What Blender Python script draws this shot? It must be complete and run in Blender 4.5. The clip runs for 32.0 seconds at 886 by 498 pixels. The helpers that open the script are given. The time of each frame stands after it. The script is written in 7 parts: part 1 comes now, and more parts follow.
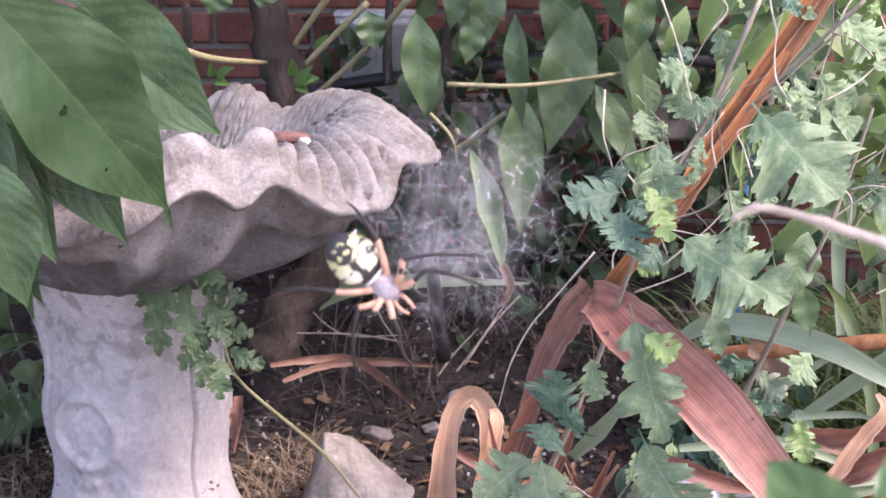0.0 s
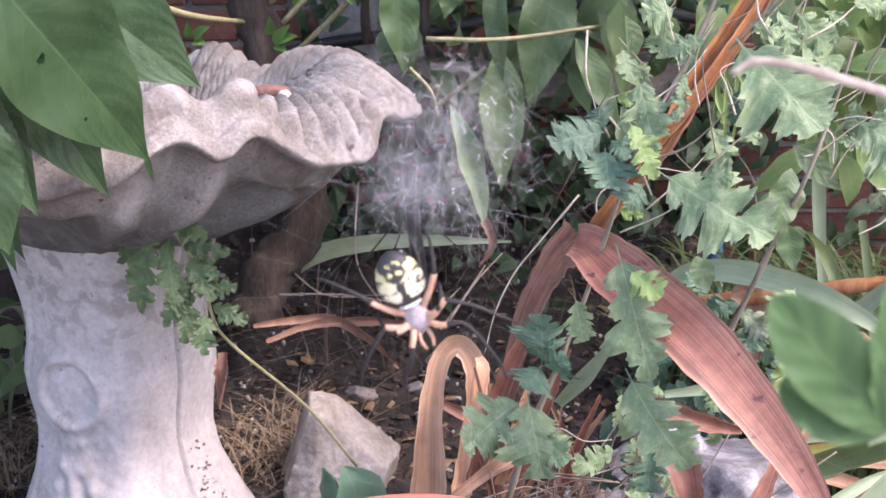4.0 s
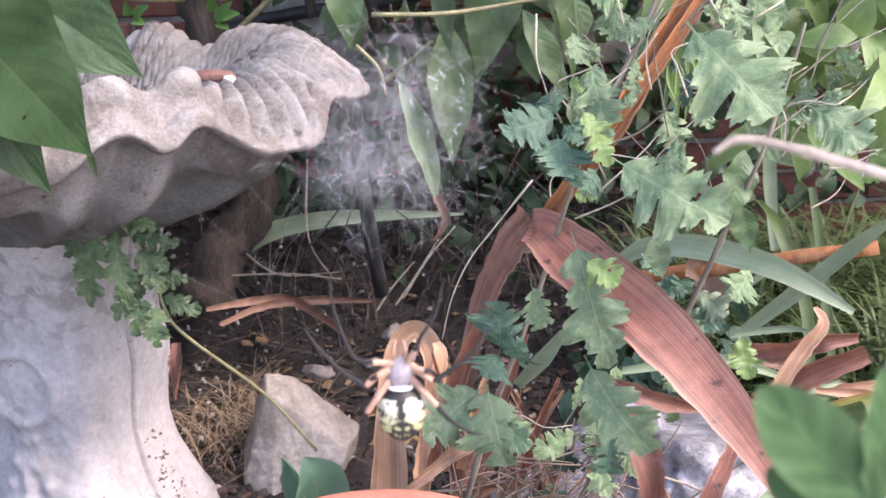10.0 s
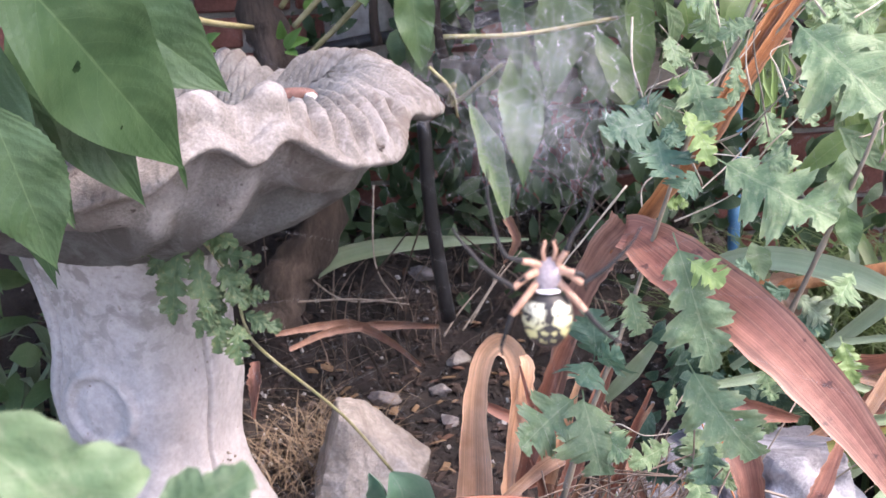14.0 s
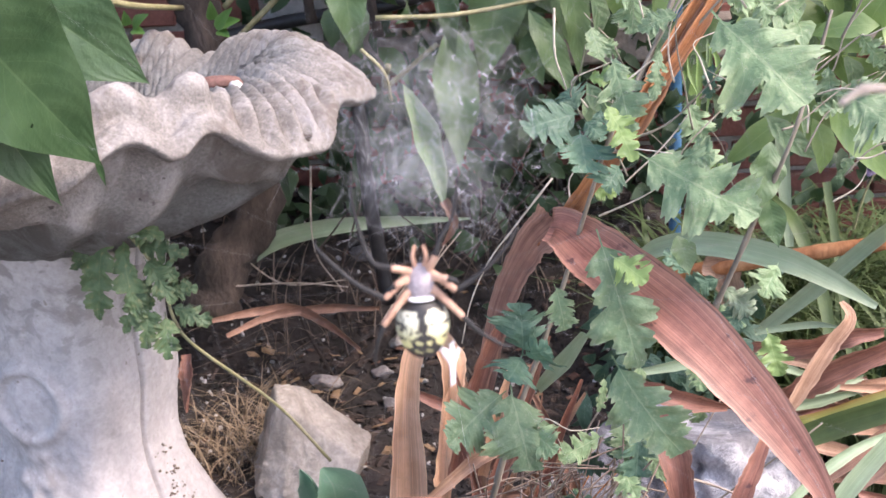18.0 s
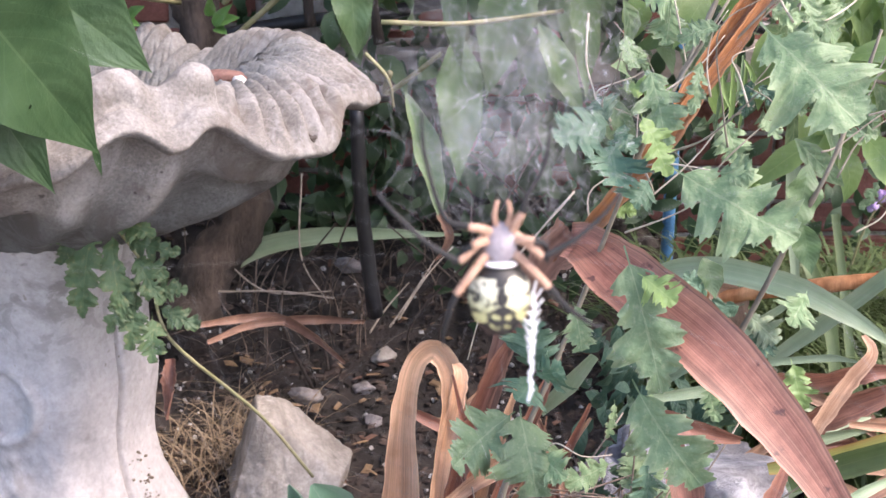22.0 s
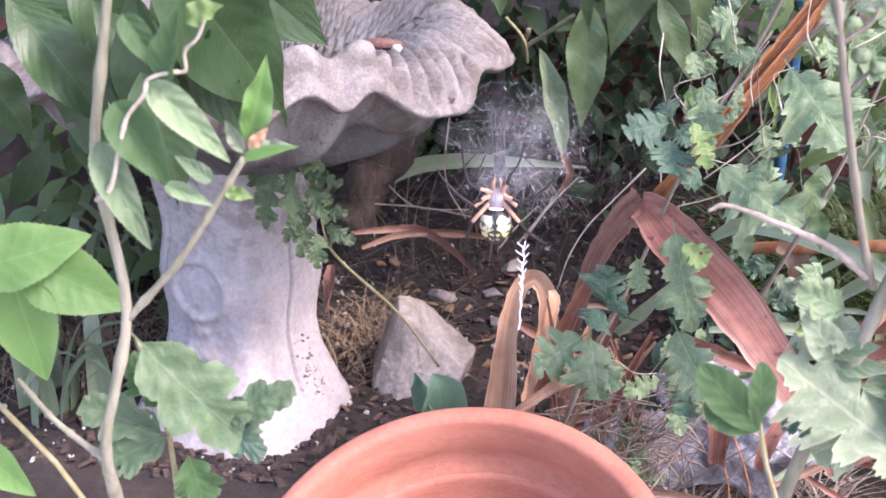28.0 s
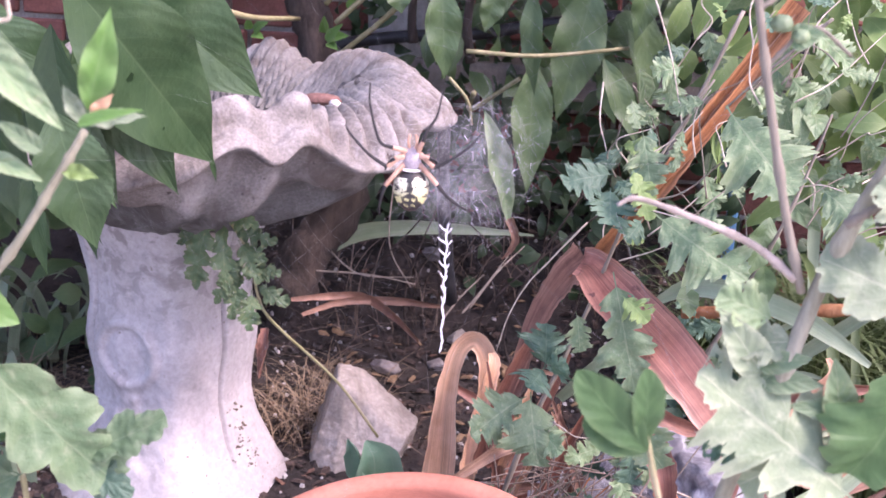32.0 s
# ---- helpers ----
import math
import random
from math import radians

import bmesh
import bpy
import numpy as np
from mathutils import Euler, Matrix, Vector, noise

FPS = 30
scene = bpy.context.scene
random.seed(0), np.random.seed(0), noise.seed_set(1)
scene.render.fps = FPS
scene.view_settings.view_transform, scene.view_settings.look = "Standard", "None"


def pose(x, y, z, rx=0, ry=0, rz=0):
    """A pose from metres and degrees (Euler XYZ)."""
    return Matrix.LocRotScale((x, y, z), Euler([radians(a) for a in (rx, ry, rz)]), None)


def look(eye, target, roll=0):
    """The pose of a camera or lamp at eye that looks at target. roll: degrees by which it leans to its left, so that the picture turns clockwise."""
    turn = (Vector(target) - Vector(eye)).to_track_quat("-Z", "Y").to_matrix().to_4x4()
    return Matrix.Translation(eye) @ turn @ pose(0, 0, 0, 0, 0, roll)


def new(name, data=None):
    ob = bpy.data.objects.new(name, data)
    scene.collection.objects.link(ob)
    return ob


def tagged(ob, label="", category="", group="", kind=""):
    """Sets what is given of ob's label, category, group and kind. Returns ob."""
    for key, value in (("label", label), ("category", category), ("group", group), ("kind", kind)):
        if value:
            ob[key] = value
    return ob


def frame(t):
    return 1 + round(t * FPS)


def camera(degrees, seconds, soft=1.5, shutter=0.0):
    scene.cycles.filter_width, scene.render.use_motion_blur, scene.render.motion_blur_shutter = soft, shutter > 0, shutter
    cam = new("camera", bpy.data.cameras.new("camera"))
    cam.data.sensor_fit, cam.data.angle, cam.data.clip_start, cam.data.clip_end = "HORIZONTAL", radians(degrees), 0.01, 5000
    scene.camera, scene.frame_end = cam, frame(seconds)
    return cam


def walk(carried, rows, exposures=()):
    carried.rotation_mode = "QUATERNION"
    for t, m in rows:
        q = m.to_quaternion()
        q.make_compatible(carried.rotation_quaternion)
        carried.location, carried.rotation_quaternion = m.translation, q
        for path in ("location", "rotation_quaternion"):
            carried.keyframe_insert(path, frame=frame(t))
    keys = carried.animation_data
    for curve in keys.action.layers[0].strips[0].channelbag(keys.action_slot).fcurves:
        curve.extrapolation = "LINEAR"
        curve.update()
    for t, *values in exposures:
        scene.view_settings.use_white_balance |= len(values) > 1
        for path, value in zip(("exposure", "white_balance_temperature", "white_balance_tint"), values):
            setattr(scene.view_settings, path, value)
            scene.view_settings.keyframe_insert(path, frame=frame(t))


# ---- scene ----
cam = camera(42.1, 32.0)
PATH = [
    (0, (0.037, 0.001, 0.905), (-0.021, 1.941, 0.424), 0.2),
    (0.5, (0.037, 0.003, 0.907), (-0.021, 1.944, 0.43), -0.1),
    (1, (0.038, 0.001, 0.906), (-0.01, 1.942, 0.425), -0.2),
    (1.5, (0.035, 0.004, 0.902), (-0.007, 1.942, 0.411), -0.1),
    (2, (0.035, -0.001, 0.912), (-0.007, 1.936, 0.419), 0.1),
    (2.5, (0.027, -0.008, 0.898), (-0.019, 1.927, 0.395), 0.1),
    (3, (0.03, -0.006, 0.881), (-0.018, 1.924, 0.36), -0.2),
    (3.5, (0.031, -0.003, 0.877), (0.0, 1.927, 0.354), -0.5),
    (5.5, (0.03, -0.009, 0.876), (0.029, 1.918, 0.339), -0.2),
    (6, (0.035, -0.002, 0.878), (0.052, 1.92, 0.327), -1.0),
    (6.5, (0.034, 0.004, 0.86), (0.073, 1.917, 0.278), -0.6),
    (7, (0.018, 0.009, 0.864), (0.071, 1.923, 0.287), -0.2),
    (7.5, (0.027, 0.014, 0.87), (0.089, 1.928, 0.291), -0.4),
    (8, (0.025, 0.015, 0.866), (0.1, 1.924, 0.276), -0.6),
    (8.5, (0.023, 0.011, 0.865), (0.092, 1.92, 0.274), -0.7),
    (9, (0.026, 0.014, 0.873), (0.093, 1.923, 0.278), -1.1),
    (9.5, (0.033, 0.019, 0.882), (0.099, 1.926, 0.285), -1.4),
    (10, (0.029, 0.018, 0.903), (0.091, 1.926, 0.306), -1.6),
    (10.5, (0.019, 0.029, 0.875), (0.069, 1.928, 0.249), -2.0),
    (11, (0.013, 0.031, 0.854), (0.045, 1.927, 0.22), -2.0),
    (11.5, (0.022, 0.031, 0.849), (0.059, 1.934, 0.233), -2.0),
    (12, (0.027, 0.027, 0.849), (0.074, 1.937, 0.258), -1.8),
    (12.5, (0.023, 0.024, 0.853), (0.072, 1.937, 0.272), -2.2),
    (13, (0.02, 0.024, 0.867), (0.061, 1.941, 0.296), -2.7),
    (13.5, (-0.014, 0.018, 0.879), (-0.002, 1.936, 0.312), -2.5),
    (14, (-0.03, 0.015, 0.867), (-0.026, 1.946, 0.348), -2.5),
    (14.5, (-0.014, 0.019, 0.864), (0.016, 1.955, 0.363), -2.3),
    (15, (0.002, 0.022, 0.864), (0.053, 1.954, 0.349), -2.4),
    (15.5, (0.002, 0.023, 0.857), (0.063, 1.951, 0.33), -2.0),
    (17.5, (0.008, 0.032, 0.865), (0.081, 1.953, 0.314), -1.9),
    (18, (0.003, 0.04, 0.89), (0.079, 1.952, 0.308), -2.8),
    (18.5, (-0.033, 0.041, 0.901), (0.05, 1.937, 0.272), -2.8),
    (19, (-0.047, 0.048, 0.905), (0.063, 1.938, 0.261), -2.4),
    (19.5, (-0.041, 0.056, 0.884), (0.093, 1.939, 0.226), -2.4),
    (20, (-0.02, 0.066, 0.874), (0.134, 1.952, 0.226), -1.9),
    (20.5, (-0.019, 0.061, 0.88), (0.133, 1.972, 0.31), -1.3),
    (21, (-0.008, 0.09, 0.849), (0.115, 2.022, 0.347), -0.6),
    (21.5, (-0.006, 0.084, 0.863), (0.111, 2.02, 0.374), -0.5),
    (22, (-0.04, 0.09, 0.866), (0.097, 2.009, 0.318), 0.6),
    (22.5, (-0.042, 0.093, 0.872), (0.115, 2.008, 0.314), 0.6),
    (23, (-0.04, 0.095, 0.873), (0.131, 2.008, 0.318), 0.7),
    (23.5, (-0.024, 0.09, 0.869), (0.168, 2.002, 0.315), 0.8),
    (24, (-0.022, 0.089, 0.881), (0.176, 2.001, 0.327), 0.6),
    (24.5, (-0.03, 0.079, 0.896), (0.168, 1.969, 0.274), 0.9),
    (26.5, (-0.007, -0.073, 1.011), (0.079, 1.801, 0.319), 2.1),
    (27, (0.004, -0.146, 1.019), (-0.057, 1.725, 0.317), 0.7),
    (27.5, (0.011, -0.184, 1.034), (-0.157, 1.638, 0.226), 0.3),
    (28, (0.015, -0.198, 1.03), (-0.122, 1.657, 0.295), 1.9),
    (28.5, (0.024, -0.19, 1.032), (-0.081, 1.672, 0.311), 2.0),
    (29, (0.031, -0.174, 1.021), (-0.088, 1.696, 0.321), 1.4),
    (29.5, (0.028, -0.172, 1.017), (-0.06, 1.701, 0.322), 1.9),
    (30, (0.036, -0.173, 1.019), (-0.036, 1.708, 0.343), 2.6),
    (30.5, (0.037, -0.173, 1.016), (-0.026, 1.717, 0.367), 3.1),
    (31, (0.039, -0.164, 1.001), (-0.022, 1.734, 0.374), 3.3),
    (31.5, (0.038, -0.155, 0.988), (-0.029, 1.748, 0.375), 2.9),
    (32, (0.041, -0.15, 0.979), (-0.032, 1.758, 0.385), 3.0),
]
cam.data.dof.use_dof = True
cam.data.dof.focus_distance, cam.data.dof.aperture_fstop = 0.95, 24.0
walk(cam, [(t, look(eye, target, roll)) for t, eye, target, roll in PATH], [(0, 2.19, 6500, 33), (4, 2.19, 6550, 29), (7, 2.17, 6550, 28), (12.5, 2.18, 6500, 23), (14, 2.27, 6500, 25), (15.5, 2.19, 6550, 24), (24, 2.23, 6650, 21), (26.5, 2.17, 6350, 32), (28, 2.18, 6350, 33), (29, 2.17, 6350, 40), (32, 2.24, 6350, 42)])

# ---- light ----
world = bpy.data.worlds.new("daylight")
scene.world = world
world.use_nodes = True
wn = world.node_tree
sky = wn.nodes.new("ShaderNodeTexSky")
sky.sky_type, sky.sun_disc = "NISHITA", False
sky.sun_elevation, sky.sun_rotation = radians(50), radians(118)
sky.air_density, sky.dust_density = 1.0, 2.0
wn.links.new(sky.outputs[0], wn.nodes["Background"].inputs[0])
wn.nodes["Background"].inputs[1].default_value = 0.15
sun = new("sun", bpy.data.lights.new("sun", "SUN"))
sun.data.energy, sun.data.angle, sun.data.color = 1.55, radians(13), (1.0, 0.93, 0.84)
SUN_FROM = Vector((math.sin(radians(118)) * 0.643, math.cos(radians(118)) * 0.643, 0.766))
sun.matrix_world = look(SUN_FROM * 5, (0, 0, 0))


# ---- materials ----
def principled(name):
    m = bpy.data.materials.new(name)
    m.use_nodes = True
    return m, m.node_tree, m.node_tree.nodes["Principled BSDF"]


def ramp(nt, fac, stops):
    r = nt.nodes.new("ShaderNodeValToRGB")
    while len(r.color_ramp.elements) < len(stops):
        r.color_ramp.elements.new(0.5)
    for e, (p, c) in zip(r.color_ramp.elements, stops):
        e.position, e.color = p, (*c, 1)
    nt.links.new(fac, r.inputs[0])
    return r.outputs[0]


def noise_tex(nt, scale, detail=6, rough=0.6, stretch=None, space="Object", dist=0.0):
    co = nt.nodes.new("ShaderNodeTexCoord")
    n = nt.nodes.new("ShaderNodeTexNoise")
    n.inputs["Scale"].default_value, n.inputs["Detail"].default_value, n.inputs["Roughness"].default_value = scale, detail, rough
    n.inputs["Distortion"].default_value = dist
    src = co.outputs[space]
    if stretch:
        mp = nt.nodes.new("ShaderNodeMapping")
        mp.inputs["Scale"].default_value = stretch
        nt.links.new(src, mp.inputs[0])
        src = mp.outputs[0]
    nt.links.new(src, n.inputs["Vector"])
    return n.outputs["Fac"]


def blend(nt, fac, a, b, kind="MIX"):
    m = nt.nodes.new("ShaderNodeMix")
    m.data_type, m.blend_type = "RGBA", kind
    for v, socket in ((fac, m.inputs["Factor"]), (a, m.inputs["A"]), (b, m.inputs["B"])):
        if isinstance(v, (int, float)):
            socket.default_value = v
        elif isinstance(v, tuple):
            socket.default_value = (*v, 1)
        else:
            nt.links.new(v, socket)
    return m.outputs["Result"]


def bumped(nt, bsdf, heights):
    last = None
    for height, strength, distance in heights:
        b = nt.nodes.new("ShaderNodeBump")
        b.inputs["Strength"].default_value, b.inputs["Distance"].default_value = strength, distance
        nt.links.new(height, b.inputs["Height"])
        if last:
            nt.links.new(last, b.inputs["Normal"])
        last = b.outputs[0]
    nt.links.new(last, bsdf.inputs["Normal"])


def speckled(name, dark, mid, light, scale, rough=0.9, fine=8.0, bump=0.4, grain_gain=0.75, stretch=None, random_tint=0.0, stain=None, size=0.004, patch=(0.42, 0.6), bloom=None, basin=False, pits=None, cap=None):
    """A mottled matt surface: broad patches, fine grain and relief of its own."""
    m, nt, bsdf = principled(name)
    big = noise_tex(nt, scale, 5, 0.6, stretch)
    small = noise_tex(nt, scale * fine, 8, 0.7, stretch)
    col = ramp(nt, big, [(0.3, dark), (0.5, mid), (0.72, light)])
    grain = ramp(nt, small, [(0.3, (0.55, 0.55, 0.55)), (0.65, (1.12, 1.12, 1.12))])
    col = blend(nt, grain_gain, col, grain, "MULTIPLY")
    if stain:
        where = ramp(nt, noise_tex(nt, scale * 0.8, 7, 0.68, dist=0.6), [(patch[0], (0, 0, 0)), (patch[1], (1, 1, 1))])
        col = blend(nt, where, stain, col)
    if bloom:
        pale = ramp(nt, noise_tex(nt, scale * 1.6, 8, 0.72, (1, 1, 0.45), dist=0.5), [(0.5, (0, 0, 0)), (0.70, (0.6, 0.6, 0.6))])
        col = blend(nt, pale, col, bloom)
    if pits:
        where = ramp(nt, noise_tex(nt, 110, 2, 0.5), [(0.69, (0, 0, 0)), (0.73, (1, 1, 1))])
        where = blend(nt, 1.0, where, ramp(nt, noise_tex(nt, 7, 4, 0.6), [(0.45, (0, 0, 0)), (0.6, (1, 1, 1))]), "MULTIPLY")
        col = blend(nt, where, col, pits)
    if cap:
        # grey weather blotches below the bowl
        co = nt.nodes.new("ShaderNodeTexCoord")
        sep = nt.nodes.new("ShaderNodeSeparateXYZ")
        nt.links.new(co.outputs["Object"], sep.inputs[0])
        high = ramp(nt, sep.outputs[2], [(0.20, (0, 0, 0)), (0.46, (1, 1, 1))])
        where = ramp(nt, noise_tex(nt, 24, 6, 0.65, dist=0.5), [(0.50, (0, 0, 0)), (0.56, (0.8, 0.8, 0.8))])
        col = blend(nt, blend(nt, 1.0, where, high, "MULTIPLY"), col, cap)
    if basin:
        # grey water stain inside the bowl, ragged towards the rim
        co = nt.nodes.new("ShaderNodeTexCoord")
        flat = nt.nodes.new("ShaderNodeVectorMath")
        flat.operation = "MULTIPLY"
        flat.inputs[1].default_value = (1, 1, 0)
        nt.links.new(co.outputs["Object"], flat.inputs[0])
        far = nt.nodes.new("ShaderNodeVectorMath")
        far.operation = "LENGTH"
        nt.links.new(flat.outputs[0], far.inputs[0])
        wet = nt.nodes.new("ShaderNodeMath")
        wet.operation = "MULTIPLY_ADD"
        nt.links.new(noise_tex(nt, 16, 6, 0.7), wet.inputs[0])
        wet.inputs[1].default_value = 0.09
        nt.links.new(far.outputs["Value"], wet.inputs[2])
        col = blend(nt, ramp(nt, wet.outputs[0], [(0.335, (1, 1, 1)), (0.40, (0, 0, 0))]), col, blend(nt, 1.0, col, (0.68, 0.74, 0.78), "MULTIPLY"))
    if random_tint:
        info = nt.nodes.new("ShaderNodeObjectInfo")
        tint = ramp(nt, info.outputs["Random"], [(0.0, (1 - random_tint,) * 3), (1.0, (1 + random_tint,) * 3)])
        col = blend(nt, 1.0, col, tint, "MULTIPLY")
    nt.links.new(col, bsdf.inputs["Base Color"])
    bsdf.inputs["Roughness"].default_value = rough
    bumped(nt, bsdf, [(big, bump, size * 3), (small, bump, size)])
    return m


def leafy(name, base, edge, vein, back=0.35, rough=0.5, veins=9.0, vein_gain=0.5, spots=None, streaks=0.0, tint=0.18, quilted=0.10, mottle=None, cloud_size=22, gloss=0.5, rib=0.035, arch=0.0, edged=0.45, ridge=(0.5, 1.22)):
    """A leaf: midrib and side veins from its own length and width, mottling, some light passing through."""
    m, nt, bsdf = principled(name)
    uv = nt.nodes.new("ShaderNodeUVMap")
    uv.uv_map = "leaf"
    sep = nt.nodes.new("ShaderNodeSeparateXYZ")
    nt.links.new(uv.outputs[0], sep.inputs[0])

    def op(kind, a, b=None):
        n = nt.nodes.new("ShaderNodeMath")
        n.operation = kind
        for v, s in zip((a, b), n.inputs):
            if isinstance(v, (int, float)):
                s.default_value = v
            elif v is not None:
                nt.links.new(v, s)
        return n.outputs[0]

    across = op("ABSOLUTE", sep.outputs[0])
    mid = op("LESS_THAN", across, rib)
    slant = op("SUBTRACT", op("MULTIPLY", sep.outputs[1], veins), op("ADD", op("MULTIPLY", across, 1.4), op("MULTIPLY", op("POWER", across, 2.5), arch)))
    side = op("FRACT", op("ADD", slant, op("MULTIPLY", noise_tex(nt, 30, 2, 0.5), 0.35 if arch else 0.0)))
    side = op("MULTIPLY", op("LESS_THAN", side, 0.05 if arch else 0.07), 0.45)
    ribs = op("MAXIMUM", mid, side)
    cloud = noise_tex(nt, cloud_size, 5, 0.65)
    fine = noise_tex(nt, 260, 4, 0.6)
    quilt = op("SINE", op("MULTIPLY", op("ADD", slant, op("MULTIPLY", cloud, 0.8)), 6.283))
    col = ramp(nt, cloud, [(0.3, base), (0.7, edge)])
    col = blend(nt, op("MULTIPLY", op("POWER", across, 4.0), edged), col, vein)
    col = blend(nt, op("MULTIPLY", ribs, vein_gain), col, vein)
    if streaks:
        lines = noise_tex(nt, 1.0, 7, 0.7, (13.0, 0.9, 1.0), "UV", 1.0)
        col = blend(nt, streaks, col, ramp(nt, lines, [(0.32, (ridge[0], ridge[0] * 0.92, ridge[0] * 0.88)), (0.66, (ridge[1],) * 3)]), "MULTIPLY")
        wide = noise_tex(nt, 1.0, 4, 0.6, (2.2, 1.6, 1.0), "UV")
        col = blend(nt, streaks * 0.8, col, ramp(nt, wide, [(0.35, (0.6, 0.54, 0.5)), (0.62, (1.15, 1.15, 1.15))]), "MULTIPLY")
    if mottle:
        col = blend(nt, ramp(nt, noise_tex(nt, 170, 5, 0.7), [(0.52, (0, 0, 0)), (0.7, (0.75, 0.75, 0.75))]), col, mottle)
    if spots:
        col = blend(nt, ramp(nt, noise_tex(nt, 60, 3, 0.5), [(0.66, (0, 0, 0)), (0.72, (1, 1, 1))]), col, spots)
    info = nt.nodes.new("ShaderNodeObjectInfo")
    col = blend(nt, 1.0, col, ramp(nt, info.outputs["Random"], [(0.0, (1 - tint, 1 - tint, 1 - tint)), (1.0, (1 + tint, 1 + tint * 0.8, 1 + tint * 0.6))]), "MULTIPLY")
    nt.links.new(col, bsdf.inputs["Base Color"])
    bsdf.inputs["Roughness"].default_value = rough
    bsdf.inputs["Specular IOR Level"].default_value = gloss
    bumped(nt, bsdf, [(quilt, quilted, 0.0012), (cloud, 0.6, 0.004), (fine, 0.4, 0.0006)] if not streaks else [(noise_tex(nt, 1.0, 5, 0.6, (20.0, 0.8, 1.0), "UV", 0.8), 0.35, 0.0012)])
    thin = nt.nodes.new("ShaderNodeBsdfTranslucent")
    nt.links.new(col, thin.inputs[0])
    mix = nt.nodes.new("ShaderNodeMixShader")
    mix.inputs[0].default_value = back
    nt.links.new(bsdf.outputs[0], mix.inputs[1])
    nt.links.new(thin.outputs[0], mix.inputs[2])
    nt.links.new(mix.outputs[0], nt.nodes["Material Output"].inputs[0])
    return m


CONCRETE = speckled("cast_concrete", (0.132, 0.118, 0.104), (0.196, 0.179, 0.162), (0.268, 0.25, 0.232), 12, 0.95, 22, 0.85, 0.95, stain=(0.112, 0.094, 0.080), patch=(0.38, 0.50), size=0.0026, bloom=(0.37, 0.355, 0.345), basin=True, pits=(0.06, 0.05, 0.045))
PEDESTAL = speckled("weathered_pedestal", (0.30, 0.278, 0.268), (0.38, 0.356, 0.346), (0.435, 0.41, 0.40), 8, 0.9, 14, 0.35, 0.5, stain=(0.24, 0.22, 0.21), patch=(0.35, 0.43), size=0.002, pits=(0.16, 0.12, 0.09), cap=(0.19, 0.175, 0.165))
SOIL = speckled("dark_soil", (0.017, 0.014, 0.0125), (0.034, 0.027, 0.023), (0.075, 0.058, 0.05), 9, 1.0, 12, 0.9, size=0.006)
BRICK = speckled("red_brick", (0.14, 0.05, 0.04), (0.20, 0.075, 0.056), (0.25, 0.10, 0.08), 18, 0.9, 10, 0.4, random_tint=0.25, size=0.002)
MORTAR = speckled("mortar", (0.24, 0.22, 0.20), (0.31, 0.29, 0.265), (0.36, 0.34, 0.31), 20, 0.95, 8, 0.4)
TERRACOTTA = speckled("terracotta", (0.255, 0.092, 0.057), (0.32, 0.122, 0.077), (0.37, 0.158, 0.108), 8, 0.8, 14, 0.2, 0.5, stretch=(1, 1, 4), size=0.001)
STONE = speckled("pale_fieldstone", (0.27, 0.235, 0.20), (0.41, 0.365, 0.32), (0.50, 0.455, 0.41), 14, 0.9, 9, 0.8, size=0.004, stain=(0.20, 0.175, 0.15), patch=(0.32, 0.5))
ROCK = speckled("whitish_rock", (0.30, 0.295, 0.31), (0.48, 0.475, 0.49), (0.62, 0.615, 0.63), 16, 0.9, 7, 0.9, size=0.006, stain=(0.17, 0.165, 0.178), patch=(0.44, 0.58))
BARK = speckled("brown_bark", (0.026, 0.019, 0.015), (0.052, 0.038, 0.030), (0.10, 0.074, 0.06), 30, 0.95, 6, 0.9, stretch=(1, 1, 0.3), size=0.004)
STEM = speckled("olive_stem", (0.115, 0.10, 0.075), (0.175, 0.155, 0.115), (0.24, 0.215, 0.165), 40, 0.8, 5, 0.4, 0.5, size=0.001, stretch=(1, 1, 0.3))
TWIG = speckled("dry_twig", (0.20, 0.165, 0.13), (0.31, 0.26, 0.21), (0.42, 0.36, 0.30), 60, 0.9, 5, 0.4, size=0.001)
HAY = speckled("pale_thin_stem", (0.30, 0.26, 0.19), (0.43, 0.38, 0.30), (0.55, 0.50, 0.41), 60, 0.9, 5, 0.4, size=0.001)
DOWNY = speckled("downy_pale_stem", (0.13, 0.130, 0.082), (0.20, 0.195, 0.132), (0.30, 0.285, 0.21), 60, 0.85, 5, 0.4, size=0.0008, stretch=(1, 1, 0.25))
SHOOT = speckled("yellow_green_shoot", (0.17, 0.165, 0.07), (0.24, 0.22, 0.11), (0.30, 0.27, 0.16), 30, 0.6, 5, 0.3, size=0.001)
STALK = speckled("orange_brown_stalk", (0.25, 0.09, 0.03), (0.40, 0.16, 0.06), (0.52, 0.27, 0.13), 14, 0.8, 8, 0.8, stretch=(1, 1, 0.25), size=0.003)
HOSE = speckled("black_hose", (0.012, 0.012, 0.013), (0.02, 0.02, 0.022), (0.03, 0.03, 0.03), 20, 0.45, 5, 0.1)
BLUE = speckled("blue_rod", (0.045, 0.15, 0.28), (0.065, 0.20, 0.35), (0.095, 0.24, 0.40), 20, 0.5, 5, 0.1)
BROAD = leafy("broad_green_leaf", (0.026, 0.062, 0.024), (0.047, 0.092, 0.037), (0.085, 0.14, 0.066), 0.18, 0.42, 10, 0.45, quilted=0.14, cloud_size=26, gloss=0.36, rib=0.02, arch=1.3, edged=0.15)
